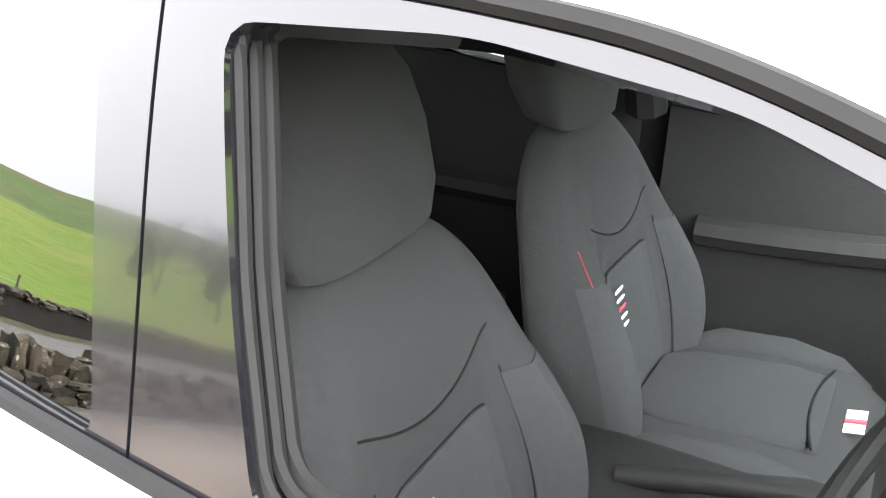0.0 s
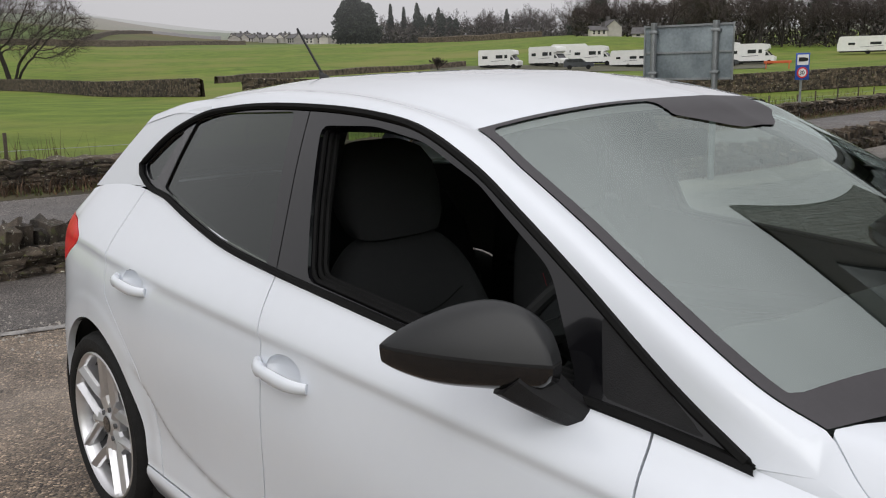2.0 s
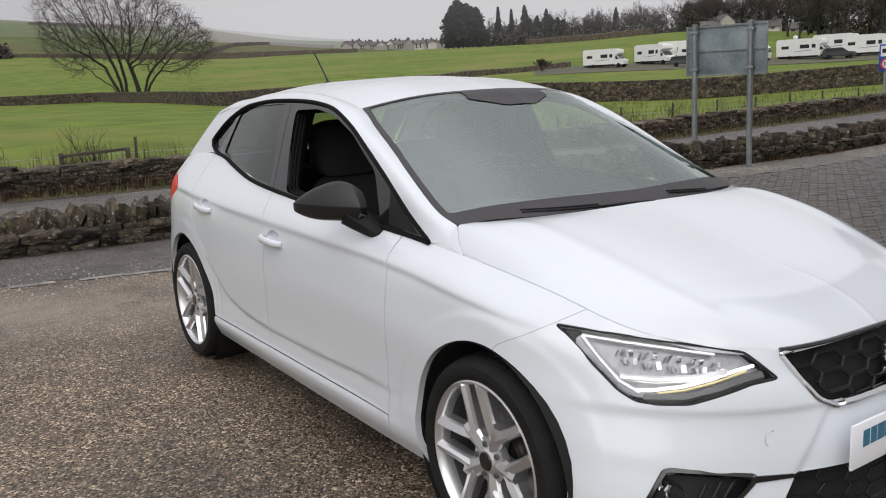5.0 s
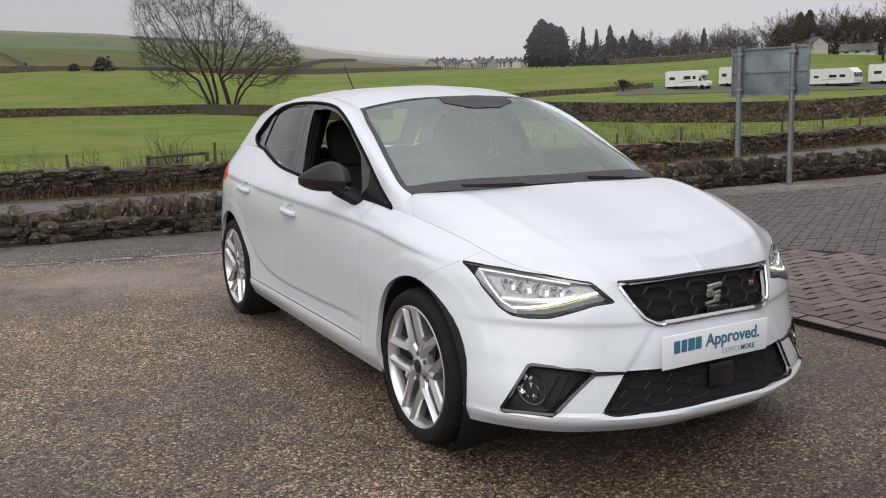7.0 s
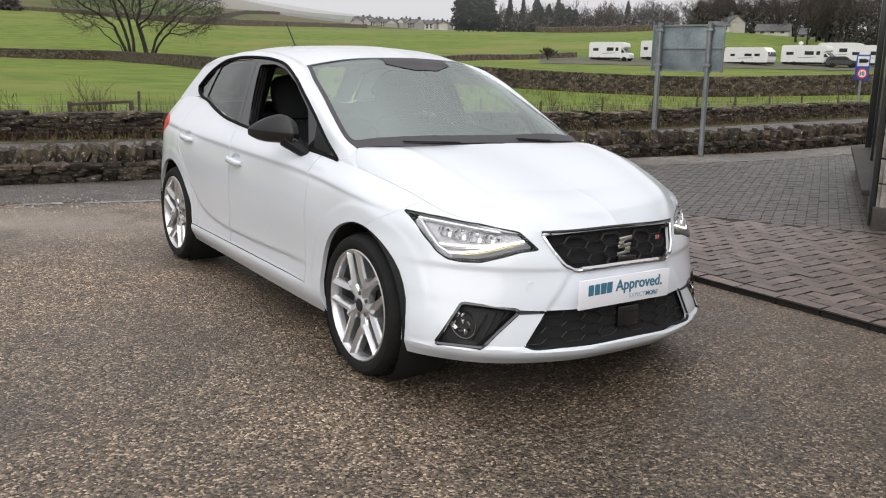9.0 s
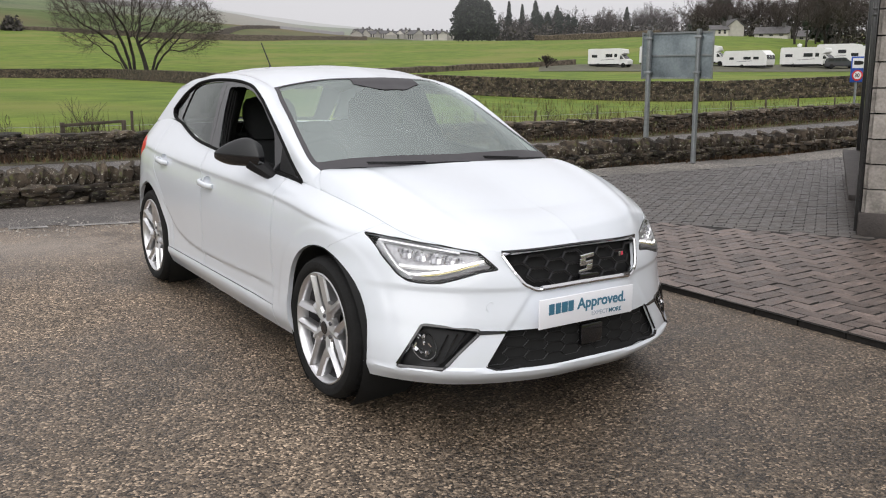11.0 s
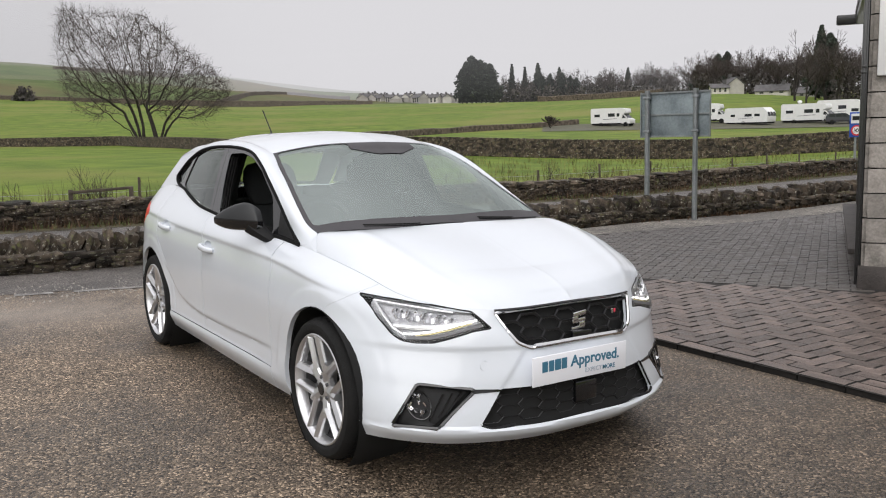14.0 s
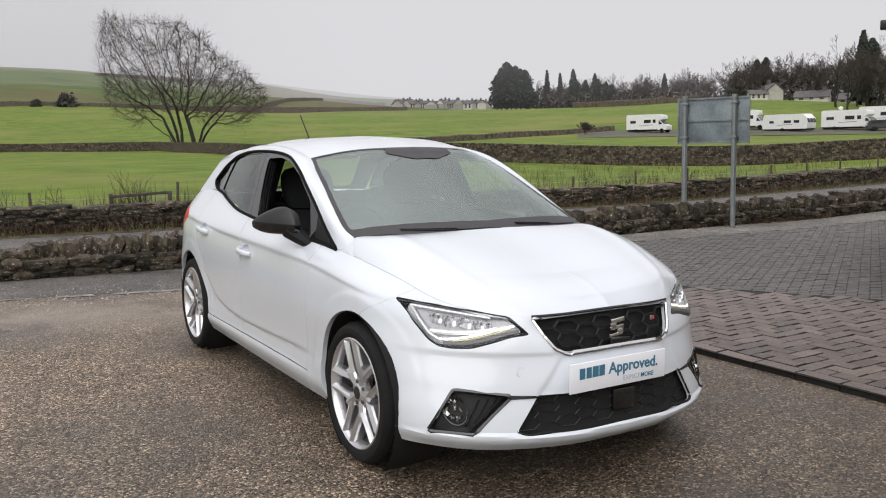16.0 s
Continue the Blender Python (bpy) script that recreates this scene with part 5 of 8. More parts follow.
def asphalt_mat(name, a, b, fine, wet, damp=False):
    """Rolled stone chippings: speckled, rough, with damp smoother patches."""
    m = bpy.data.materials.new(name)
    m.use_nodes = True
    n, l = m.node_tree.nodes, m.node_tree.links
    p = n["Principled BSDF"]
    tc = n.new("ShaderNodeTexCoord")
    vo = n.new("ShaderNodeTexVoronoi")
    vo.inputs["Scale"].default_value = fine
    l.new(tc.outputs["Object"], vo.inputs["Vector"])
    big = n.new("ShaderNodeTexNoise")
    big.inputs["Scale"].default_value, big.inputs["Detail"].default_value, big.inputs["Roughness"].default_value = 0.55, 7, 0.6
    l.new(tc.outputs["Object"], big.inputs["Vector"])
    mid = n.new("ShaderNodeTexNoise")
    mid.inputs["Scale"].default_value, mid.inputs["Detail"].default_value = 4.0, 6
    l.new(tc.outputs["Object"], mid.inputs["Vector"])
    sep = n.new("ShaderNodeSeparateColor")
    l.new(vo.outputs["Color"], sep.inputs[0])
    r = n.new("ShaderNodeValToRGB")
    e = r.color_ramp.elements
    e[0].position, e[0].color = 0.0, (*[c * 0.12 for c in a], 1)
    e[1].position, e[1].color = 1.0, (*[c * 2.5 for c in b], 1)
    k = e.new(0.45)
    k.color = (*a, 1)
    k = e.new(0.85)
    k.color = (*b, 1)
    l.new(sep.outputs[0], r.inputs[0])
    dk = n.new("ShaderNodeMapRange")
    dk.inputs["From Min"].default_value, dk.inputs["From Max"].default_value = 0.32, 0.68
    dk.inputs["To Min"].default_value, dk.inputs["To Max"].default_value = 0.52, 1.42
    l.new(big.outputs["Fac"], dk.inputs[0])
    dm = n.new("ShaderNodeMapRange")
    dm.inputs["From Min"].default_value, dm.inputs["From Max"].default_value = 0.3, 0.7
    dm.inputs["To Min"].default_value, dm.inputs["To Max"].default_value = 0.8, 1.2
    l.new(mid.outputs["Fac"], dm.inputs[0])
    mu = n.new("ShaderNodeMath")
    mu.operation = "MULTIPLY"
    l.new(dk.outputs[0], mu.inputs[0])
    l.new(dm.outputs[0], mu.inputs[1])
    val = mu.outputs[0]
    if damp:
        sx = n.new("ShaderNodeSeparateXYZ")
        l.new(tc.outputs["Object"], sx.inputs[0])
        ed = n.new("ShaderNodeMath")
        ed.operation = "MULTIPLY_ADD"
        l.new(big.outputs["Fac"], ed.inputs[0])
        ed.inputs[1].default_value = 3.2
        l.new(sx.outputs["X"], ed.inputs[2])
        e2 = n.new("ShaderNodeMath")
        e2.operation = "MULTIPLY_ADD"
        l.new(sx.outputs["Y"], e2.inputs[0])
        e2.inputs[1].default_value = -0.30
        l.new(ed.outputs[0], e2.inputs[2])
        dw = n.new("ShaderNodeMapRange")
        dw.interpolation_type = "SMOOTHSTEP"
        dw.inputs["From Min"].default_value, dw.inputs["From Max"].default_value = 0.9, 2.6
        dw.inputs["To Min"].default_value, dw.inputs["To Max"].default_value = 1.0, 0.70
        l.new(e2.outputs[0], dw.inputs[0])
        m2 = n.new("ShaderNodeMath")
        m2.operation = "MULTIPLY"
        l.new(mu.outputs[0], m2.inputs[0])
        l.new(dw.outputs[0], m2.inputs[1])
        val = m2.outputs[0]
    hs = n.new("ShaderNodeHueSaturation")
    l.new(r.outputs[0], hs.inputs["Color"])
    l.new(val, hs.inputs["Value"])
    l.new(hs.outputs[0], p.inputs["Base Color"])
    if damp:
        # pale silt washed up along the edge of the forecourt
        si = n.new("ShaderNodeMath")
        si.operation = "MULTIPLY_ADD"
        l.new(sx.outputs["X"], si.inputs[0])
        si.inputs[1].default_value = 0.2
        l.new(sx.outputs["Y"], si.inputs[2])
        band_ = n.new("ShaderNodeValToRGB")
        be = band_.color_ramp.elements
        be[0].position, be[0].color = 0.34, (0, 0, 0, 1)
        be[1].position, be[1].color = 0.80, (0, 0, 0, 1)
        be.new(0.58).color = (1, 1, 1, 1)
        sr = n.new("ShaderNodeMapRange")
        sr.inputs["From Min"].default_value, sr.inputs["From Max"].default_value = 0.0, 4.6
        l.new(si.outputs[0], sr.inputs[0])
        l.new(sr.outputs[0], band_.inputs[0])
        sn = n.new("ShaderNodeTexNoise")
        sn.inputs["Scale"].default_value, sn.inputs["Detail"].default_value, sn.inputs["Roughness"].default_value = 1.1, 7, 0.68
        l.new(tc.outputs["Object"], sn.inputs["Vector"])
        st = n.new("ShaderNodeMapRange")
        st.inputs["From Min"].default_value, st.inputs["From Max"].default_value = 0.40, 0.56
        st.inputs["To Max"].default_value = 0.62
        l.new(sn.outputs["Fac"], st.inputs[0])
        sm_ = n.new("ShaderNodeMath")
        sm_.operation = "MULTIPLY"
        l.new(band_.outputs[0], sm_.inputs[0])
        l.new(st.outputs[0], sm_.inputs[1])
        mx = n.new("ShaderNodeMix")
        mx.data_type = "RGBA"
        l.new(sm_.outputs[0], mx.inputs[0])
        l.new(hs.outputs[0], mx.inputs[6])
        mx.inputs[7].default_value = (0.31, 0.262, 0.215, 1)
        l.new(mx.outputs[2], p.inputs["Base Color"])
    ro = n.new("ShaderNodeMapRange")
    ro.inputs["From Min"].default_value, ro.inputs["From Max"].default_value = 0.35, 0.62
    ro.inputs["To Min"].default_value, ro.inputs["To Max"].default_value = wet, 0.75
    l.new(big.outputs["Fac"], ro.inputs[0])
    l.new(ro.outputs[0], p.inputs["Roughness"])
    bp = n.new("ShaderNodeBump")
    bp.inputs["Strength"].default_value, bp.inputs["Distance"].default_value = 0.8, 0.006
    bp.invert = True
    l.new(vo.outputs["Distance"], bp.inputs["Height"])
    l.new(bp.outputs[0], p.inputs["Normal"])
    return m


TAR = asphalt_mat("forecourt_chippings", (0.100, 0.074, 0.051), (0.208, 0.159, 0.112), 104.0, 0.32, True)
ROADTAR = asphalt_mat("road_asphalt", (0.088, 0.079, 0.073), (0.130, 0.118, 0.109), 120.0, 0.40)
CONCRETE = asphalt_mat("pale_pavement", (0.145, 0.130, 0.112), (0.20, 0.182, 0.158), 90.0, 0.5)
PAINT = nmat("worn_road_paint", (0.10, 0.092, 0.085), 0.85, var=0.3, col2=(0.36, 0.345, 0.325), scale=7, bump=0.4, bscale=120)
wall_y = lambda x: 5.3 + 0.02 * np.clip(x, 0, 15)
# forecourt up to the low wall
sheet("forecourt", [(-26, -26), (2.04, -26), (2.04, 3.2), (4.2, 5.0), (8.0, 5.35), (-26, 5.28)], 0.25, TAR, "damp brown-grey chipped asphalt forecourt", "ground", 0.0, worn_edge)
STRIPTAR = asphalt_mat("lane_asphalt", (0.080, 0.070, 0.062), (0.135, 0.121, 0.109), 130.0, 0.36)
sheet("lane_strip", [(-26, 4.86), (-6, 4.92), (2.0, 3.32), (4.15, 4.98), (4.0, 5.24), (-26, 5.22)], 0.25, STRIPTAR, "darker smooth asphalt strip along the low wall", "ground", 0.004)
sheet("road", [(-80, 5.75), (80, 6.2), (80, 10.2), (-80, 9.9)], 0.8, ROADTAR, "grey asphalt road beyond the low wall", "road", 0.01)
VERGE = nmat("leafy_verge", (0.045, 0.032, 0.018), 0.95, var=0.5, scale=3.0, col2=(0.085, 0.075, 0.028), bump=0.9, bscale=25)
sheet("verge", [(-80, 9.9), (80, 10.2), (80, 11.0), (-80, 10.9)], 0.35, VERGE, "brown leaf-strewn verge below the wall", "verge", 0.013)
rng = random.Random(7)
# worn white line along the forecourt's edge
line_v, line_f = [], []
x = -14.0
while x < 2.6:
    ln = rng.uniform(0.10, 0.5)
    w = rng.uniform(0.025, 0.06)
    y0 = 3.66 + rng.uniform(-.012, .012) - 0.2 * x * (1 if x > -6 else 0) + (1.2 if x <= -6 else 0)
    k = len(line_v)
    line_v += [(x, y0 - w, near_z(x, y0) + .0055), (x + ln, y0 - w * rng.uniform(.6, 1) - 0.2 * ln, near_z(x + ln, y0) + .0055), (x + ln, y0 + w - 0.2 * ln, near_z(x + ln, y0) + .0055), (x, y0 + w * rng.uniform(.6, 1), near_z(x, y0) + .0055)]
    line_f.append((k, k + 1, k + 2, k + 3))
    x += ln + rng.choice((0.0, rng.uniform(0, 0.25)))
tagged(raw("road_marking", line_v, line_f, PAINT, None, "", 0), "worn white painted line on asphalt", "road marking", "", "structure")
# loose pale chips of gravel gathered by the line
chip_v, chip_f = [], []
for i in range(900):
    x = rng.uniform(-5, 2.2)
    y = 3.75 - .2 * x + rng.gauss(0, .3)
    if y > 5.1:
        continue
    s = rng.uniform(.006, .016)
    k = len(chip_v)
    z = float(near_z(x, y))
    chip_v += [(x - s, y, z), (x + s * .4, y - s, z), (x + s, y + s * .6, z), (x + rng.uniform(-.3, .3) * s, y, z + s)]
    chip_f += [(k, k + 1, k + 3), (k + 1, k + 2, k + 3), (k + 2, k, k + 3)]
tagged(raw("gravel", chip_v, chip_f, nmat("pale_grit", (.30, .28, .25), .9, var=.3, scale=9), None, "", 0), "loose pale grit on the asphalt", "gravel", "", "stuff")

# ---- dry stone walls ----


def stone_mat(name, a, b, scale, lichen):
    """Weathered field stone with blotches of pale lichen and some moss."""
    m = nmat(name, a, 0.9, var=0.6, scale=scale, col2=b, bump=1.0, bscale=30)
    n, l = m.node_tree.nodes, m.node_tree.links
    p = n["Principled BSDF"]
    tc = n.new("ShaderNodeTexCoord")
    for sc, lo, hi, col, off in ((scale * 2.6, .60, .68, (.40, .39, .32), 0), (scale * 1.1, .58, .70, (.075, .08, .025), 7)):
        src = p.inputs["Base Color"].links[0].from_socket
        mp = n.new("ShaderNodeMapping")
        mp.inputs["Location"].default_value = (off, off, off)
        l.new(tc.outputs["Object"], mp.inputs[0])
        t = n.new("ShaderNodeTexNoise")
        t.inputs["Scale"].default_value, t.inputs["Detail"].default_value, t.inputs["Roughness"].default_value = sc, 5, .65
        l.new(mp.outputs[0], t.inputs["Vector"])
        r = n.new("ShaderNodeMapRange")
        r.inputs["From Min"].default_value, r.inputs["From Max"].default_value = lo, hi
        r.inputs["To Max"].default_value = lichen
        l.new(t.outputs["Fac"], r.inputs[0])
        mx = n.new("ShaderNodeMix")
        mx.data_type = "RGBA"
        l.new(r.outputs[0], mx.inputs[0])
        l.new(src, mx.inputs[6])
        mx.inputs[7].default_value = (*col, 1)
        l.new(mx.outputs[2], p.inputs["Base Color"])
    return m


STONE = island_tint(stone_mat("field_stone", (0.021, 0.0155, 0.011), (0.108, 0.081, 0.056), 5.0, .9), 0.65)
STONEP = random_tint(stone_mat("wall_stone", (0.018, 0.0135, 0.0095), (0.098, 0.075, 0.053), 2.2, .9), 0.7)
EARTH = nmat("wall_core", (0.025, 0.021, 0.017), 0.95, var=0.3, scale=5, bump=0.6, bscale=20)


def stone_shape(seed, cuts=2, rough=0.22):
    """A weathered block of unit size."""
    r = random.Random(seed)
    bm = bmesh.new()
    bmesh.ops.create_cube(bm, size=1)
    bmesh.ops.subdivide_edges(bm, edges=bm.edges[:], cuts=cuts, use_grid_fill=True)
    off = Vector((r.uniform(0, 50), r.uniform(0, 50), r.uniform(0, 50)))
    for v in bm.verts:
        d = v.co.normalized() * 0.60
        v.co = v.co * 0.70 + d * 0.30
        v.co *= 1 + rough * noise.noise(v.co * 2.2 + off) * 2
        v.co += Vector((r.uniform(-1, 1), r.uniform(-1, 1), r.uniform(-1, 1))) * 0.05
    return bm


SHAPES = []
for i in range(12):
    bm = stone_shape(i)
    me = bpy.data.meshes.new("stone")
    bm.to_mesh(me)
    bm.free()
    me.materials.append(STONEP)
    me.shade_smooth()
    me.set_sharp_from_angle(angle=radians(32))
    SHAPES.append(me)
RAWS = [(np.array([v.co[:] for v in m.vertices]), [tuple(p.vertices) for p in m.polygons]) for m in SHAPES]


def place_stones(spots, wall, part_if):
    """Stones at (place, size, turn): near ones as pieces of the wall, the rest joined."""
    V, F, k = [], [], 0
    count = 0
    for n_, (c, s, e) in enumerate(spots):
        m = Matrix.LocRotScale(c, Euler(e), s)
        if part_if(c) and count < 295:
            ob = new("stone", SHAPES[n_ % len(SHAPES)])
            ob.matrix_basis = m
            ob.parent = wall
            count += 1
        else:
            rv_, rf_ = RAWS[n_ % len(RAWS)]
            A = np.array(m)
            V.append(rv_ @ A[:3, :3].T + A[:3, 3])
            F += [tuple(i + k for i in f) for f in rf_]
            k += len(rv_)
    if V:
        tagged(raw("stonework", np.vstack(V), F, STONE, wall, "", 32), "", "", "", "stuff")


def wall_core(path, h, d, wall, zf):
    """The dark hearting inside a wall."""
    prof = []
    for (x0, y0), (x1, y1) in zip(path, path[1:] + [path[-1]]):
        prof.append((x0, y0))
    rows_ = []
    for i, (x, y) in enumerate(prof):
        a, b = prof[max(i - 1, 0)], prof[min(i + 1, len(prof) - 1)]
        t = Vector((b[0] - a[0], b[1] - a[1])).normalized()
        nx, ny = -t.y * d / 2, t.x * d / 2
        z = float(np.ravel(zf(x, y))[0])
        rows_.append([(x + nx, y + ny, z - .3), (x + nx * .8, y + ny * .8, z + h), (x - nx * .8, y - ny * .8, z + h), (x - nx, y - ny, z - .3)])
    v, f = grid(np.array(rows_))
    raw("hearting", v, f, EARTH, wall, "", 0)


rs = random.Random(11)
low_wall = thing("wall_low", "low dry stone wall with upright coping stones beside the road", "stone wall", "", "structure")
path = [(x, float(wall_y(x)) + 0.22) for x in np.arange(-40, 46, 2.0)]
wall_core(path, 0.20, 0.40, low_wall, near_z)
spots = []
for z0, hh in ((0.0, .075), (.062, .07), (.125, .065)):
    for face in (-1, 1):
        x = -40 + rs.uniform(0, .2)
        while x < 45:
            near = -7 < x < 16
            w = rs.uniform(.09, .30) if near else rs.uniform(.2, .45)
            y = float(wall_y(x)) + .22 + face * rs.uniform(.165, .225)
            if face < 0 or -6 < x < 16:
                h2 = hh * rs.uniform(.75, 1.35)
                spots.append(((x + w / 2, y, float(near_z(x, y)) + z0 + h2 / 2), (w * 1.05, rs.uniform(.15, .26), h2 * 1.15), (rs.uniform(-.08, .08), rs.uniform(-.10, .10), rs.uniform(-.16, .16))))
            x += w
x = -40
while x < 45:
    w = rs.uniform(.06, .17) if -7 < x < 16 else rs.uniform(.14, .28)
    h2 = rs.choice((rs.uniform(.12, .19), rs.uniform(.17, .26)))
    y = float(wall_y(x)) + .22 + rs.uniform(-.05, .05)
    spots.append(((x + w / 2, y, float(near_z(x, y)) + .175 + h2 * .38), (w * 1.15, rs.uniform(.26, .42), h2 * 1.1), (rs.uniform(-.15, .15), rs.gauss(.15, .22), rs.uniform(-.35, .35))))
    x += w * .96
place_stones(spots, low_wall, lambda c: c[1] < wall_y(c[0]) + .3 and (-2.6 < c[0] < 0.9 or 5.2 < c[0] < 11.5))

road_wall = thing("wall_roadside", "mossy dry stone wall across the road", "stone wall", "", "structure")
path = [(x, 10.95 + .004 * x) for x in np.arange(-60, 61, 3.0)]
wall_core(path, 0.36, 0.40, road_wall, near_z)
spots = []
for z0 in np.arange(0.0, .36, .062):
    x = -60 + rs.uniform(0, .3)
    while x < 60:
        w = rs.uniform(.09, .27)
        if -8 < x < 34:
            y = 10.95 + .004 * x - rs.uniform(.18, .225)
            h2 = .062 * rs.uniform(.8, 1.5)
            spots.append(((x + w / 2, y, float(near_z(x, y)) + z0 + .045), (w * 1.06, .2, h2 * 1.1), (0, rs.uniform(-.06, .06), rs.uniform(-.1, .1))))
        x += w
x = -20
while x < 40:
    w = rs.uniform(.14, .42)
    spots.append(((x + w / 2, 10.95, float(near_z(x, 11)) + .385 + rs.uniform(-.02, .025)), (w * 1.1, .46, rs.uniform(.06, .13)), (0, rs.uniform(-.06, .06), 0)))
    x += w
place_stones(spots, road_wall, lambda c: -3.6 < c[0] < 2.8)

FARWALL = nmat("far_wall_stone", (0.045, 0.036, 0.028), 0.95, var=0.6, scale=2.2, col2=(0.17, 0.135, 0.10), bump=1.0, bscale=8)


def far_wall(name, pts, h, d, label, stones=0.0):
    """A field wall over the land through (azimuth, distance) points; with laid stones where they can be told."""
    w = thing(name, label, "stone wall", "", "structure")
    ps = [polar(a, r) for a, r in pts]
    fine = []
    for (x0, y0), (x1, y1) in zip(ps, ps[1:]):
        k = max(2, int(math.hypot(x1 - x0, y1 - y0) / 2.5))
        fine += [(x0 + (x1 - x0) * i / k, y0 + (y1 - y0) * i / k) for i in range(k)]
    fine.append(ps[-1])
    rows_ = []
    for i, (x, y) in enumerate(fine):
        a, b = fine[max(i - 1, 0)], fine[min(i + 1, len(fine) - 1)]
        t = Vector((b[0] - a[0], b[1] - a[1])).normalized()
        nx, ny = -t.y * d / 2, t.x * d / 2
        z = float(land_z(x, y)[0])
        hh = h * rs.uniform(.9, 1.08)
        rows_.append([(x + nx, y + ny, z - .6), (x + nx * .7, y + ny * .7, z + hh * .9), (x, y, z + hh), (x - nx * .7, y - ny * .7, z + hh * .9), (x - nx, y - ny, z - .6)])
    v, f = grid(np.array(rows_))
    raw("wall_body", v, f, FARWALL, w, "", 40)
    if stones:
        sp = []
        for (x0, y0), (x1, y1) in zip(fine, fine[1:]):
            L = math.hypot(x1 - x0, y1 - y0)
            tx_, ty_ = (x1 - x0) / L, (y1 - y0) / L
            for z0 in np.arange(0, h, stones * .5):
                q = rs.uniform(0, stones * .4)
                while q < L:
                    wq = rs.uniform(.6, 1.5) * stones
                    x, y = x0 + tx_ * (q + wq / 2), y0 + ty_ * (q + wq / 2)
                    sgn = 1 if (-ty_) * (CX - x) + tx_ * (CY - y) > 0 else -1
                    o = d * .47 - d * .14 * z0 / h
                    sp.append(((x - ty_ * o * sgn, y + tx_ * o * sgn, float(land_z(x, y)[0]) + z0 + stones * .25), (wq, .22, stones * .58), (0, rs.uniform(-.1, .1), math.atan2(ty_, tx_))))
                    q += wq
        place_stones(sp, w, lambda c: False)
    return w


far_wall("wall_field", [(28.2, 57), (34, 56), (41, 55.5), (48.6, 55), (58.5, 57), (66, 62), (76, 70)], 1.15, .6, "brown dry stone field wall", .30)
far_wall("wall_pasture", [(-6, 142), (6, 130), (13, 120), (16.5, 98), (20, 79), (25.7, 62)], 1.15, .6, "dark dry stone wall across the pasture", .34)
far_wall("wall_upper", [(26.8, 98), (31, 108), (36.9, 122), (42.8, 136)], 0.8, .6, "low dark field wall")
far_wall("wall_hill", [(-4, 392), (8, 385), (16, 380), (25, 385), (29, 395)], 2.0, 1.0, "far field wall on the hillside")
far_wall("wall_hill", [(19, 392), (21, 470), (24, 560), (27.5, 610)], 2.6, 1.2, "far field wall on the hillside")
far_wall("wall_hill", [(3.5, 400), (1.0, 520), (-3, 640)], 3.0, 1.2, "far field wall on the hillside")
far_wall("wall_hill", [(9.5, 640), (14, 660), (17, 690)], 3.0, 1.2, "far field wall on the hillside")
far_wall("wall_upper", [(40, 290), (44.6, 296), (48, 300)], 2.0, 1.0, "hedge bank along the field crest")

# faintly glowing sheets that imitate haze before the far hills and the wood
def haze_glow_mat(name, share):
    """A glowing see-through veil imitating haze, thicker with height and towards the valley."""
    m = bpy.data.materials.new(name)
    m.use_nodes = True
    n, l = m.node_tree.nodes, m.node_tree.links
    n.remove(n["Principled BSDF"])
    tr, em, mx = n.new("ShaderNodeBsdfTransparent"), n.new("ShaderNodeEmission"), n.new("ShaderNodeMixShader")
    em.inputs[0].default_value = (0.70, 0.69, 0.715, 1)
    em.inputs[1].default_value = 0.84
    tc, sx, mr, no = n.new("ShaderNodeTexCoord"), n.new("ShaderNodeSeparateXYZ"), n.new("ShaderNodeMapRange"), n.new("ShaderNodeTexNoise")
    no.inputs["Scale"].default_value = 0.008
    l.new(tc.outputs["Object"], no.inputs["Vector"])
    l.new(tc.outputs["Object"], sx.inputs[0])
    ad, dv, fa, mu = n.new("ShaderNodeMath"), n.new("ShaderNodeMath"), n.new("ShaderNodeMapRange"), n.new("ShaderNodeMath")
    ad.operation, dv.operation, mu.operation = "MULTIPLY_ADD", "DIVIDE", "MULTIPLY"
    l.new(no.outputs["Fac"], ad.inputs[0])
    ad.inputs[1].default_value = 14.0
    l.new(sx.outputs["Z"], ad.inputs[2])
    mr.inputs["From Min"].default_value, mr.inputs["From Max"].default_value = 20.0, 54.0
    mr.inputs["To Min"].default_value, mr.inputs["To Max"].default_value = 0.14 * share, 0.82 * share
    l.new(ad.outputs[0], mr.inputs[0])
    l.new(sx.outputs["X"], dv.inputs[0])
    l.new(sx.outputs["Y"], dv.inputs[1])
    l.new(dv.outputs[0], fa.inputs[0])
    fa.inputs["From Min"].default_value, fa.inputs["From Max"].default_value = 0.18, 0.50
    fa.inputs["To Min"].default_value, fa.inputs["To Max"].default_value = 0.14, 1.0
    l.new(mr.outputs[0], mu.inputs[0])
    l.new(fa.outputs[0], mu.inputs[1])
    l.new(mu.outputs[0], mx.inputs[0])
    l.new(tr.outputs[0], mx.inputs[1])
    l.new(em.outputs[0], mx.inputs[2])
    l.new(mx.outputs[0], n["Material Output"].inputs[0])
    return m


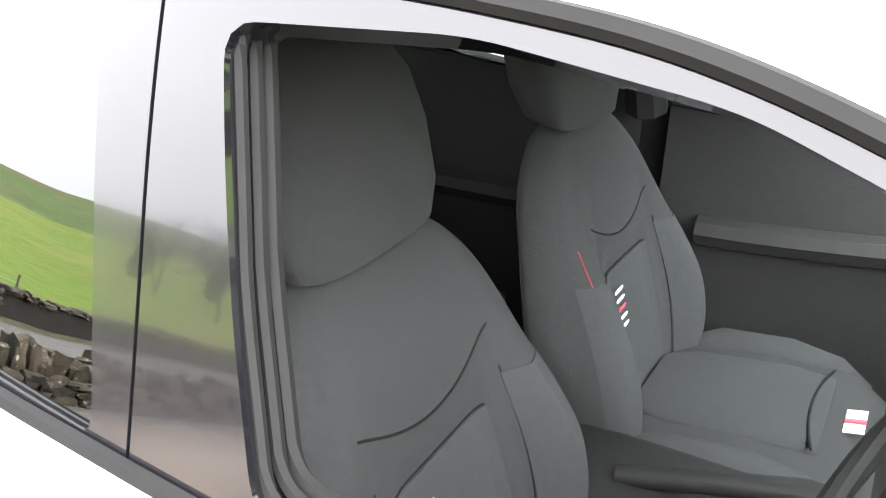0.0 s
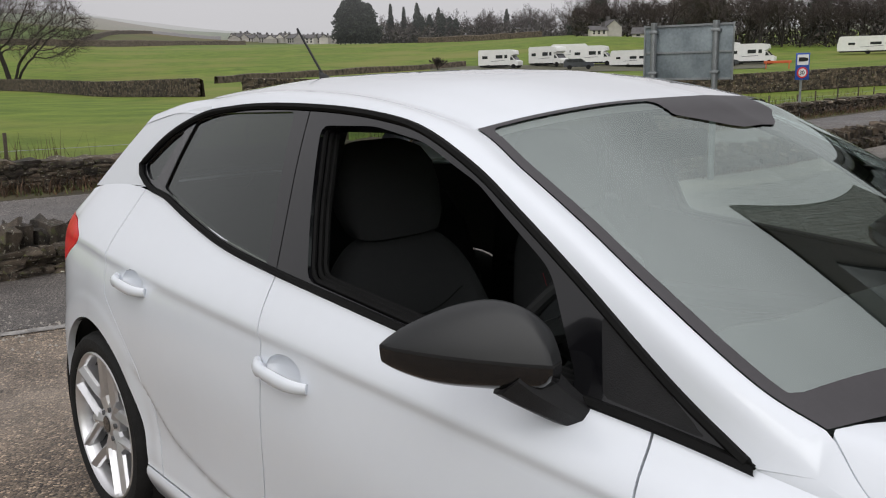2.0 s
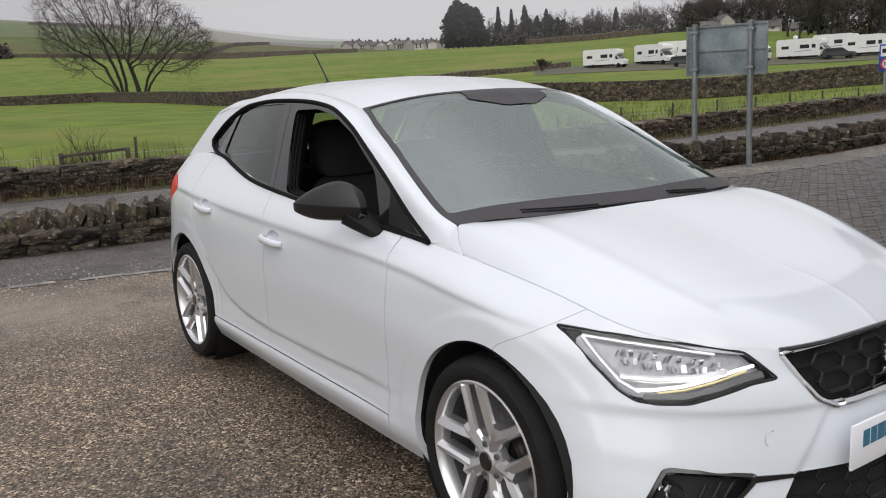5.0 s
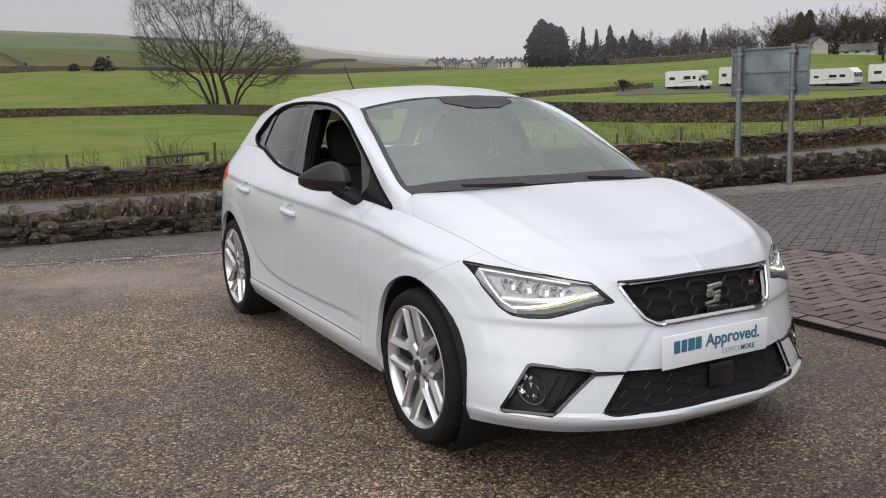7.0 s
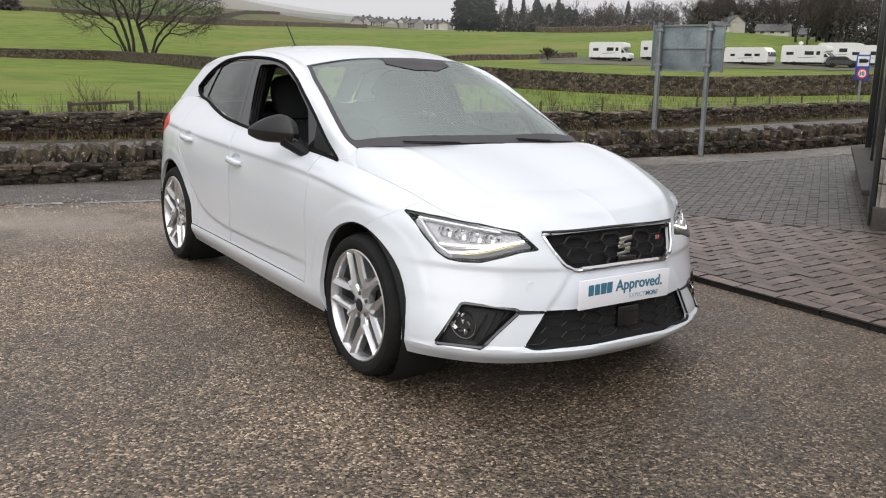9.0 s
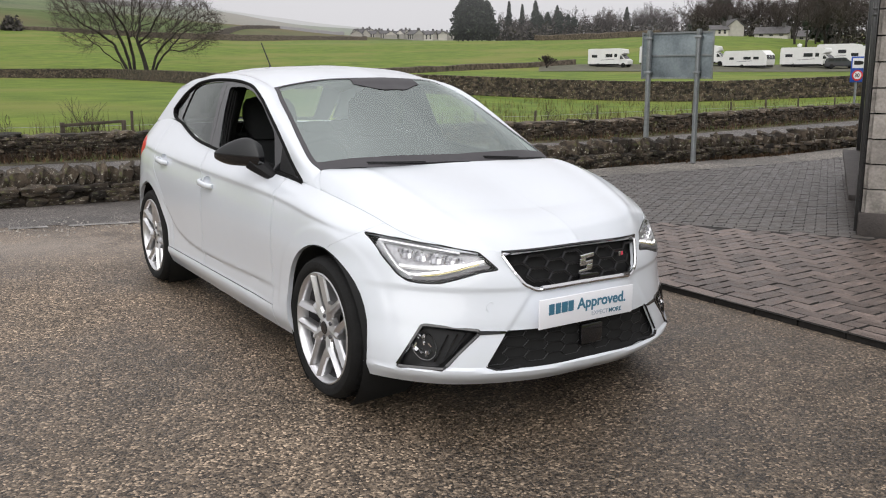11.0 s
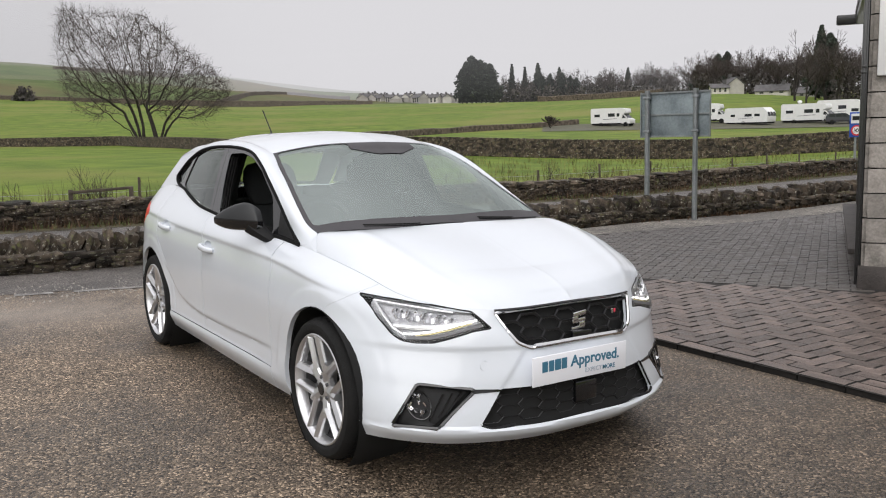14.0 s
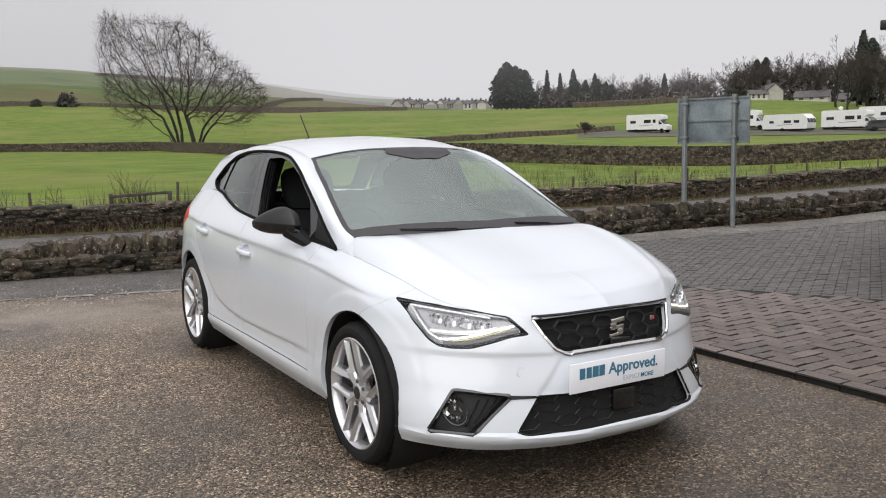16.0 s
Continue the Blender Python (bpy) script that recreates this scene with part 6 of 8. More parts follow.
# the thinner veil pales the wood as haze would
HAZEGLOW, HAZEGLOWTHIN = haze_glow_mat("haze_glow", 1.0), haze_glow_mat("thin_haze_glow", 0.22)
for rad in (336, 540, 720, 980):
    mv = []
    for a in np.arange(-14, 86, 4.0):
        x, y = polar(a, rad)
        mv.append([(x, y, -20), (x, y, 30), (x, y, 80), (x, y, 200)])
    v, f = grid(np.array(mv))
    o = raw("backdrop_mist", v, f, HAZEGLOW if rad > 400 else HAZEGLOWTHIN, None, "", 60)
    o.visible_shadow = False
    tagged(o, "pale glowing sheet imitating low cloud over the hills", "mist", "", "structure")

# ---- trees ----
BARK = nmat("bark", (0.028, 0.023, 0.020), 0.9, var=0.35, scale=2, bump=0.6, bscale=20)
TWIG = nmat("twigs", (0.058, 0.045, 0.040), 0.9, var=0.3, scale=1.0)
NEEDLE = island_tint(nmat("conifer_needles", (0.035, 0.045, 0.033), 0.8, var=0.5, scale=0.6), 0.5)
SCRUB = island_tint(nmat("winter_scrub", (0.055, 0.048, 0.042), 0.9, var=0.5, scale=0.5), 0.5)


def limbs(r, stems, levels, spread, droop=0.0):
    """Segments (a, b, ra, rb, level) of a bare tree of unit height."""
    out = []

    def grow(p, d, ln, rad, lv):
        n_ = 5 if lv < 2 else 3
        for i in range(n_):
            q = p + d * (ln / n_)
            r2 = rad * (1 - 0.5 / n_)
            out.append((p.copy(), q.copy(), rad, r2, lv))
            d = (d + Vector((r.gauss(0, .12), r.gauss(0, .12), r.gauss(0.03, .07) - droop * lv * .02))).normalized()
            if lv < levels and (i >= 2 or lv > 0) and r.random() < (.85 if lv < 2 else .72):
                ax = Vector((r.gauss(0, 1), r.gauss(0, 1), r.gauss(0.15, .5))).normalized()
                nd = (d * (1.0 - spread * .35) + ax * spread).normalized()
                grow(q, nd, ln * r.uniform(.48, .74), r2 * r.uniform(.45, .62), lv + 1)
            p, rad = q, r2
        if lv < levels:
            for _ in range(2):
                nd = (d + Vector((r.gauss(0, .35), r.gauss(0, .35), r.gauss(0, .2)))).normalized()
                grow(p, nd, ln * r.uniform(.55, .75), rad * .75, lv + 1)
    for base, d, ln, rad in stems:
        grow(Vector(base), Vector(d).normalized(), ln, rad, 0)
    return out


def seg_mesh(segs, sides):
    V, F = [], []
    for a, b, ra, rb, lv in segs:
        d = b - a
        q = d.to_track_quat("Z", "Y")
        k = len(V)
        for c, rad in ((a, ra), (b, rb)):
            for j in range(sides):
                t = 2 * math.pi * j / sides
                V.append(c + q @ Vector((rad * math.cos(t), rad * math.sin(t), 0)))
        for j in range(sides):
            F.append((k + j, k + (j + 1) % sides, k + sides + (j + 1) % sides, k + sides + j))
    return V, F


def bare_tree(name, seed, stems, levels, spread, label, scale, droop=0.0, thin=0.02):
    r = random.Random(seed)
    segs = limbs(r, stems, levels, spread, droop)
    t = thing(name, label, "tree", "", "")
    s = [(a * scale, b * scale, max(ra * scale, thin), max(rb * scale, thin * .8), lv) for a, b, ra, rb, lv in segs]
    raw("trunk", *seg_mesh([q for q in s if q[4] <= 1], 6), BARK, t)
    raw("crown", *seg_mesh([q for q in s if q[4] > 1], 3), TWIG, t)
    return t


def grown_tree(name, seed, label, bases, top, low, depth, count, step, bias, tip):
    """A bare tree whose limbs grow towards points scattered through the space of its crown.

    top and low are outlines (across, height); limbs thicken by what they carry, and fine twigs end them."""
    r = np.random.default_rng(seed)
    ax_ = r.uniform(top[0][0], top[-1][0], count * 3)
    hi = np.interp(ax_, [p[0] for p in top], [p[1] for p in top])
    lo = np.interp(ax_, [p[0] for p in low], [p[1] for p in low])
    az_ = lo + (hi - lo) * r.random(count * 3) ** .8
    span = top[-1][0] - top[0][0]
    ay_ = r.uniform(-1, 1, count * 3) * depth * np.sqrt(np.clip(1 - (2 * (ax_ - top[0][0]) / span - 1) ** 2, .08, 1))
    mid_ = (hi + lo) / 2
    clump = np.array([noise.noise((float(a) * .30, float(b) * .30, float(c) * .30)) for a, b, c in zip(ax_, ay_, az_)])
    keep_ = (clump > -.18) & ((ay_ / depth) ** 2 + ((az_ - mid_) / np.maximum(hi - mid_, .5)) ** 2 * .8 < 1)
    A = np.stack([ax_, ay_, az_], 1)[keep_][:count]
    P, parent_, D = [], [], []
    for (bx, by_, dx, dy, n_) in bases:
        d = np.array((dx, dy, 1.0)) / math.sqrt(dx * dx + dy * dy + 1)
        q = np.array((bx, by_, -.3))
        for k in range(n_):
            P.append(q.copy())
            parent_.append(len(P) - 2 if k else -1)
            D.append(d)
            d = d + r.normal(0, .05, 3)
            d /= np.linalg.norm(d)
            q = q + d * step
    near_d = np.full(len(A), 1e9)
    near_i = np.zeros(len(A), int)
    done = 0
    for _ in range(110):
        new_p = np.array(P[done:])
        if not len(new_p) or not len(A):
            break
        dd = np.linalg.norm(A[:, None] - new_p[None], axis=2)
        k = dd.argmin(1)
        m = dd[np.arange(len(A)), k] < near_d
        near_i[m], near_d[m] = done + k[m], dd[np.arange(len(A)), k][m]
        done = len(P)
        alive = near_d > step * 1.25
        A, near_d, near_i = A[alive], near_d[alive], near_i[alive]
        pull = {}
        for list_i, (a, i) in enumerate(zip(A, near_i)):
            v = a - P[i]
            if near_d[list_i] < 5.5:
                pull.setdefault(int(i), []).append(v / near_d[list_i])
        for i, vs in pull.items():
            v = np.mean(vs, 0) + D[i] * .35 + r.normal(0, .16, 3) + bias
            v /= max(np.linalg.norm(v), 1e-6)
            P.append(P[i] + v * step)
            D.append(v)
            parent_.append(i)
    n_ = len(P)
    R = np.zeros(n_)
    kids = [0] * n_
    for i in range(n_ - 1, -1, -1):
        R[i] = max(R[i], (tip * .8) ** 2.0) if not kids[i] else R[i]
        if parent_[i] >= 0:
            R[parent_[i]] += R[i]
            kids[parent_[i]] += 1
    R = R ** (1 / 2.0) * (1 + .6 * np.exp(-np.maximum(np.array(P)[:, 2], 0) / 1.3))
    segs = [(Vector(P[parent_[i]]), Vector(P[i]), min(R[parent_[i]], R[i] * 1.5), R[i], 0 if R[i] > tip * 5 else 2) for i in range(n_) if parent_[i] >= 0]
    for i in range(n_):
        if R[i] > tip * 3.2:
            continue
        for _ in range(2 if kids[i] else 5):
            d = D[i] * .8 + r.normal(0, .38, 3) + np.array(bias) * 2.5
            d /= np.linalg.norm(d)
            L = r.uniform(.6, 1.9)
            a = Vector(P[i])
            b = a + Vector(d) * L * .5
            c = b + (Vector(d) + Vector(r.normal(0, .3, 3)) + Vector((0, 0, .12))).normalized() * L * .5
            segs += [(a, b, tip * .75, tip * .55, 2), (b, c, tip * .55, tip * .35, 2)]
    t = thing(name, label, "tree")
    raw("trunk", *seg_mesh([q for q in segs if q[4] == 0], 6), BARK, t)
    raw("crown", *seg_mesh([q for q in segs if q[4] > 0], 3), TWIG, t)
    return t


big_tree = grown_tree("tree", 5, "large bare winter tree with several trunks behind a field wall", [(-.75, 0, -.24, .05, 11), (-.5, .3, -.08, .1, 12), (-.2, -.2, .04, -.1, 11), (1.55, .1, -.07, .05, 12), (1.75, -.15, .36, .1, 7), (-.8, -.15, -.58, -.1, 6), (1.85, .15, .5, .1, 6)],
                      [(-10.2, 13.8), (-9.6, 17.2), (-8.4, 18.4), (-5.4, 17.2), (-2.4, 17.6), (1, 17), (3.5, 15.6), (5.6, 13), (8.5, 10.8), (10.8, 8.6), (11.4, 7)],
                      [(-10.2, 12.0), (-9.4, 6.0), (-8, 4.2), (-5, 3.0), (-2, 4.6), (0, 4.8), (4, 3.0), (8, 3.0), (10.6, 4.6), (11.4, 6.2)], 7.5, 4600, .50, (-.05, 0, .06), .019)
x, y = polar(14.5, 124)
big_tree.matrix_basis = pose(x, y, float(land_z(x, y)[0]) - .1, 0, 0, -14.5)

# trees of the wood, built once and repeated
protos = []
for sd in (21, 22, 23):
    st = [((0, 0, 0), (random.Random(sd).uniform(-.1, .1), .05, 1), .42, .02), ((.0, .0, .05), (.2, -.1, 1), .34, .012)]
    protos.append(bare_tree("tree", sd, st, 4, .55, "bare brown winter tree in the wood", 14.0, .1, .027))


def conifer(seed, h, w, dense, label, shape=0.8):
    """An evergreen: trunk with whorls of drooping needle clumps and an uneven outline."""
    r = random.Random(seed)
    t = thing("tree", label, "tree")
    v, f = tube([(0, 0, -.5), (0, 0, h * .5), (r.uniform(-.2, .2), 0, h * .97)], [h * .018, h * .012, h * .003], 6)
    raw("trunk", v, f, BARK, t)
    V, F = [], []
    for i in range(dense):
        u = r.random() ** .8
        z = h * (.08 + .92 * u)
        a = r.uniform(0, 6.283)
        lump = 1 + 1.0 * noise.noise((math.cos(a) * 1.6 + seed, math.sin(a) * 1.6, u * 6.0))
        rad = w * (1 - u) ** shape * (.45 + .55 * sm(u, 0, .25)) * r.uniform(.25, 1.12) * lump + .12
        c = Vector((rad * math.cos(a), rad * math.sin(a), z - rad * .15))
        s = r.uniform(.35, .8) * (h / 16) * (1.15 - .5 * u)
        for _ in range(3):
            o = Vector((r.gauss(0, 1), r.gauss(0, 1), r.gauss(0, .6))).normalized()
            p = o.orthogonal().normalized()
            k = len(V)
            V += [c + o * s, c - o * s * .5 + p * s * .55, c - o * s * .4 - p * s * .5 + Vector((0, 0, -s * .3)), c + o.cross(p) * s * .5]
            F += [(k, k + 1, k + 3), (k, k + 3, k + 2), (k + 1, k + 2, k + 3)]
    raw("crown", V, F, NEEDLE, t, "", 0)
    return t


conifers = [conifer(31, 16, 2.6, 1500, "tall dark conifer at the wood's edge"), conifer(32, 16, 3.6, 1800, "broad dark conifer at the wood's edge", .55), conifer(33, 16, 2.0, 1100, "slender dark conifer at the wood's edge", .9), conifer(34, 16, 4.2, 1700, "full dark evergreen with an uneven head at the wood's edge", .48)]


def stand(proto, az, r, h, base, turn):
    x, y = polar(az, r)
    m = pose(x, y, float(land_z(x, y)[0]) - .3, 0, 0, turn)
    s = h / base
    o = copy_thing(proto, m)
    o.matrix_basis = m @ Matrix.Diagonal((s, s, s, 1))
    o["group"] = "trees of the wood"
    return o


rt = random.Random(3)
# conifer clump left of the wood, then the wood itself rising to the right
for az, r, h, p in ((35.0, 345, 14.0, 3), (35.3, 350, 17.0, 1), (35.65, 346, 19.0, 3), (35.95, 352, 17.5, 0), (36.25, 348, 17.5, 3), (36.55, 352, 16.5, 1), (36.85, 350, 16.0, 3), (37.1, 352, 13.0, 1), (38.3, 380, 17.0, 2), (39.15, 385, 16, 2), (40.0, 375, 17.0, 0), (41.4, 385, 15.5, 0), (40.3, 372, 11.5, 3), (40.8, 375, 12.5, 1), (41.6, 370, 12.5, 3), (42.1, 374, 11.5, 1), (42.5, 372, 10.5, 3), (44.6, 400, 11.5, 1), (50.3, 335, 11.5, 3), (45.8, 400, 15.5, 0), (51.4, 330, 15, 1), (51.9, 335, 16, 1), (57.4, 215, 16.5, 0), (57.9, 218, 15.0, 1), (61, 240, 15, 0), (64.5, 215, 14, 1), (47.2, 390, 10, 1), (49.8, 370, 10.5, 1)):
    stand(conifers[p], az, r, h, 16, rt.uniform(0, 360))
for i in range(110):
    az = rt.uniform(37.5, 60)
    r = rt.uniform(360, 430) if az < 50 else rt.uniform(250, 340)
    h = (9 + 5 * sm(az, 40, 58) + rt.uniform(-1.5, 2.5)) * (r / 330)
    stand(protos[i % 3], az, r, float(h), 14, rt.uniform(0, 360))
for i in range(60):
    az = rt.uniform(56, 80)
    stand(protos[i % 3], az, rt.uniform(175, 240), rt.uniform(10, 13.5), 14, rt.uniform(0, 360))
for p in protos + conifers:
    x, y = polar(62 + 2 * (protos + conifers).index(p), 245)
    p.matrix_basis = pose(x, y, float(land_z(x, y)[0]) - .3)
    p["group"] = "trees of the wood"
# tangled undergrowth of the wood
V, F = [], []
for i in range(26000):
    az = rt.uniform(37.5, 78)
    r = rt.uniform(355, 400) if az < 50 else (rt.uniform(255, 300) if az < 58 else rt.uniform(185, 225))
    hump = 1 + .7 * noise.noise((az * 1.1, r * .02, 3.0)) + .4 * noise.noise((az * 4.0, r * .03, 8.0))
    top_h = (5.0 * r / 300 if az < 56 else 7.5) * hump
    x, y = polar(az, r)
    z = float(land_z(x, y)[0])
    c = Vector((x, y, z + top_h * rt.random() ** 1.2))
    s = rt.uniform(.22, .6) * r / 300
    k = len(V)
    for _ in range(3):
        V.append(c + Vector((rt.gauss(0, 1), rt.gauss(0, 1), rt.gauss(0, 1.1))) * s)
    F.append((k, k + 1, k + 2))
tagged(raw("undergrowth", V, F, SCRUB, None, "", 0), "brown tangled undergrowth at the foot of the wood", "scrub", "", "stuff")


def bush(az, r, h, seed, label):
    rb = random.Random(seed)
    t = thing("bush", label, "bush")
    V, F = [], []
    for i in range(700):
        d = Vector((rb.gauss(0, 1), rb.gauss(0, 1), abs(rb.gauss(0, 1)))).normalized() * rb.uniform(.3, 1)
        c = Vector((d.x * h * .65, d.y * h * .65, d.z * h * .9))
        k = len(V)
        s = h * .10
        for _ in range(3):
            V.append(c + Vector((rb.gauss(0, 1), rb.gauss(0, 1), rb.gauss(0, 1))) * s)
        F.append((k, k + 1, k + 2))
    raw("foliage", V, F, SCRUB, t, "", 0)
    x, y = polar(az, r)
    t.matrix_basis = pose(x, y, float(land_z(x, y)[0]) - .1)


bush(7.8, 375, 6.5, 1, "round dark bush by a hill wall")
bush(6.1, 378, 3.5, 2, "small dark bush by a hill wall")
field_bush = bare_tree("bush", 71, [((0, 0, 0), (random.Random(q).uniform(-.6, .6), random.Random(q + 9).uniform(-.5, .5), 1), .42, .012) for q in range(7)], 3, .6, "small bare round bush by a field wall", 2.1, .0, .016)
field_bush["category"] = "bush"
x, y = polar(41.0, 126)
field_bush.matrix_basis = pose(x, y, float(land_z(x, y)[0]) - .1)
# trees on the slope behind the forecourt, seen mirrored in the car's windows
for i in range(26):
    stand((conifers + protos)[i % 7], rt.uniform(-62, -14), rt.uniform(120, 210), rt.uniform(9, 17), 16 if i % 7 < 4 else 14, rt.uniform(0, 360))

# ---- buildings far off ----
RENDERW = random_tint(nmat("pale_render", (0.46, 0.435, 0.395), 0.9, var=0.12, scale=0.8), .35)
SLATE = nmat("grey_slate", (0.085, 0.08, 0.08), 0.6, var=0.3, scale=1.2)
PANE = nmat("dark_pane", (0.03, 0.032, 0.036), 0.1)


def house(az, r, w, d, h, rh, turn, label, group=""):
    t = thing("house", label, "house", group)
    b = box(bmesh.new(), (0, 0, h / 2 - .5), (w, d, h + 1))
    part("wall", b, RENDERW, t, "", 0)
    v = [(-w / 2 - .3, -d / 2 - .3, h - .1), (w / 2 + .3, -d / 2 - .3, h - .1), (w / 2 + .3, 0, h + rh), (-w / 2 - .3, 0, h + rh), (-w / 2 - .3, d / 2 + .3, h - .1), (w / 2 + .3, d / 2 + .3, h - .1)]
    v += [(a, b_, c - .2) for a, b_, c in v]
    raw("roof", v, [(0, 1, 2, 3), (3, 2, 5, 4), (7, 6, 9, 8), (8, 9, 10, 11), (0, 6, 7, 1), (4, 5, 11, 10), (0, 3, 9, 6), (1, 7, 8, 2), (3, 4, 10, 9), (2, 8, 11, 5)], SLATE, t, "grey slate roof", 0)
    for e in (-w / 2, w / 2):
        raw("gable", [(e, -d / 2, h - .2), (e, d / 2, h - .2), (e, 0, h + rh - .25)], [(0, 1, 2)], RENDERW, t, "", 0)
    part("chimney", box(bmesh.new(), (w * .32, 0, h + rh + .3), (.9, .8, 1.4)), SLATE, t, "", 0)
    for sx in (-.3, 0, .3):
        for sz in (.3, .72):
            part("window", box(bmesh.new(), (sx * w, -d / 2 - .02, h * sz), (min(1.0, w * .12), .1, min(1.1, h * .34))), PANE, t, "", 0)
    x, y = polar(az, r)
    t.matrix_basis = pose(x, y, float(land_z(x, y)[0]), 0, 0, turn)


rh_ = random.Random(9)
for i in range(26):
    az = 28.4 + 6.2 * i / 25 + rh_.uniform(-.12, .12)
    house(az, rh_.uniform(490, 535), rh_.uniform(5, 9), rh_.uniform(5, 7), rh_.uniform(2.2, 3.8), rh_.uniform(1.6, 2.6), -az + rh_.choice((-30, -60, 0, 35, 80, 95)), "pale rendered house with a grey slate roof in the village", "houses of the village")
house(52.3, 252, 5.0, 4.6, 2.3, 1.9, 62, "white gabled house before the wood", "")
house(51.5, 249, 4.6, 3.8, 1.4, 1.1, -40, "low white wing beside a gabled house", "")
house(54.7, 252, 8.5, 5.5, .9, 1.7, -62, "long low house with a slate roof before the wood", "")
house(57.0, 247, 7.5, 5.5, .9, 1.6, -68, "long low house with a slate roof before the wood", "")
house(46.9, 380, 8, 6, 4.0, 2.4, -20, "pale house among the trees", "")

# ---- caravans ----
VANW = nmat("caravan_white", (0.74, 0.74, 0.72), 0.35, var=0.05, scale=2, coat=.3)
VANSTRIPE = nmat("grey_decal", (0.16, 0.16, 0.18), .5)


def motorhome(az, r, turn, L, H, over, label, cab=True, decal=True):
    """Side-on motorhome or caravan: shaped shell, windows, decal, wheels; nose to +x."""
    t = thing("motorhome" if cab else "caravan", label, "motorhome" if cab else "caravan", "vehicles on the caravan site")
    W = 2.2
    if cab:
        prof = [(-L / 2, .55), (-L / 2, H - .15), (-L / 2 + .2, H), (L * .22, H), (L * .30 + over, H - .15), (L * .32 + over, H - .75), (L * .30, H - .95), (L * .30, .55)]
    else:
        prof = [(-L / 2, .5), (-L / 2 - .05, 1.4), (-L / 2 + .2, H - .1), (-L / 2 + .5, H), (L / 2 - .8, H), (L / 2 - .15, H - .6), (L / 2, 1.2), (L / 2 - .1, .5)]
    V, F = prism(rounded(prof, .12, 3), lambda a, b, d: (a, -W / 2 + d, b), W)
    raw("shell", V, [tuple(reversed(f)) for f in F], VANW, t, "white shell", 30)
    if cab:
        cp = [(L * .29, .45), (L * .29, 1.75), (L * .33, 1.9), (L * .42, 1.25), (L * .5, 1.05), (L * .5, .45)]
        V, F = prism(rounded(cp, .06, 3), lambda a, b, d: (a, -W / 2 + .08 + d, b), W - .16)
        raw("cab", V, [tuple(reversed(f)) for f in F], VANW, t, "", 30)
        wp = [(L * .31, 1.25), (L * .315, 1.65), (L * .335, 1.72), (L * .40, 1.25)]
        for s in (-1, 1):
            V, F = prism(wp, lambda a, b, d: (a, s * (W / 2 - .06) + s * d, b), .02)
            raw("cab_window", V, F, PANE, t, "", 0)
        V = [(L * .345, -.9, 1.80), (L * .345, .9, 1.80), (L * .425, .9, 1.24), (L * .425, -.9, 1.24)]
        raw("windscreen", [(a + .03, b, c + .02) for a, b, c in V], [(0, 1, 2, 3)], PANE, t, "", 0)
    spans = ((-.40, -.26, .52, .70), (-.05, .12, .52, .74), (.17, .24, .52, .74)) if cab else ((-.34, -.24, .50, .66), (-.02, .14, .50, .68), (.2, .32, .50, .68))
    for a, b, c, d in spans:
        for s in (-1, 1):
            part("window", box(bmesh.new(), ((a + b) / 2 * L, s * (W / 2 + .01), (c + d) / 2 * H), ((b - a) * L, .03, (d - c) * H * .8), None, .012), PANE, t, "", 0)
    if not cab:
        for yy in (-.72, 0, .72):
            part("front_window", box(bmesh.new(), (L / 2 - .06, yy, 1.62), (.06, .60, .62), Matrix.Rotation(radians(-22), 4, "Y"), .02), PANE, t, "", 0)
    if decal:
        for s in (-1, 1):
            part("decal", box(bmesh.new(), (0, s * (W / 2 + .006), H * .42), (L * .34, .02, .06), Matrix.Rotation(-.05, 4, "Y")), VANSTRIPE, t, "", 0)
    for wx in ((-L * .24, L * .39) if cab else (-.05 * L,)):
        for s in (-1, 1):
            v, f = lathe([(.33, 0), (.33, .2), (.18, .2), (.16, .12), (0, .12)], 16)
            v = np.stack([v[:, 1] + wx, s * (W / 2 - .12 + v[:, 0] * .6), v[:, 2] + .33], 1)
            raw("wheel", v, f, RUBBER, t, "", 30)
    part("skirt", box(bmesh.new(), (0, 0, .45), (L * .94, W * .92, .3)), DARK, t, "", 0)
    x, y = polar(az, r)
    t.matrix_basis = pose(x, y, float(land_z(x, y)[0]), 0, 0, turn)


GRAVEL = nmat("site_gravel", (0.078, 0.076, 0.046), .9, var=.3, scale=1.0)
pv = []
for a in np.arange(40.5, 62, 1.5):
    pv.append([(*polar(a, r), float(land_z(*polar(a, r))[0]) + .02) for r in (110, 118, 126, 136)])
v, f = grid(np.array(pv))
tagged(raw("caravan_site", v, [tuple(reversed(q)) for q in f], GRAVEL, None, "", 60), "grey gravel standing of the caravan site", "gravel", "", "structure")
motorhome(45.1, 130, -68, 6.2, 2.75, .5, "white overcab motorhome with a dark decal")
motorhome(48.2, 133, -88, 6.0, 2.95, .5, "white motorhome with a zigzag decal")
motorhome(51.0, 134, -66, 6.2, 2.9, .3, "plain white low-profile motorhome on gravel")
motorhome(49.6, 139, -50, 6.2, 2.75, 0, "white touring caravan behind another", False)
motorhome(53.6, 130, -84, 6.9, 2.55, 0, "white touring caravan with dark windows", False)
motorhome(57.1, 131, -80, 7.4, 2.85, .3, "long white motorhome with a roof dome")
motorhome(58.9, 137, -74, 6.5, 2.9, .4, "white motorhome parked behind another")
motorhome(60.6, 131, -70, 6.5, 2.9, .4, "white motorhome at the end of the row")
motorhome(67.3, 150, -70, 9.5, 2.7, 0, "long white static caravan before the wood", False)
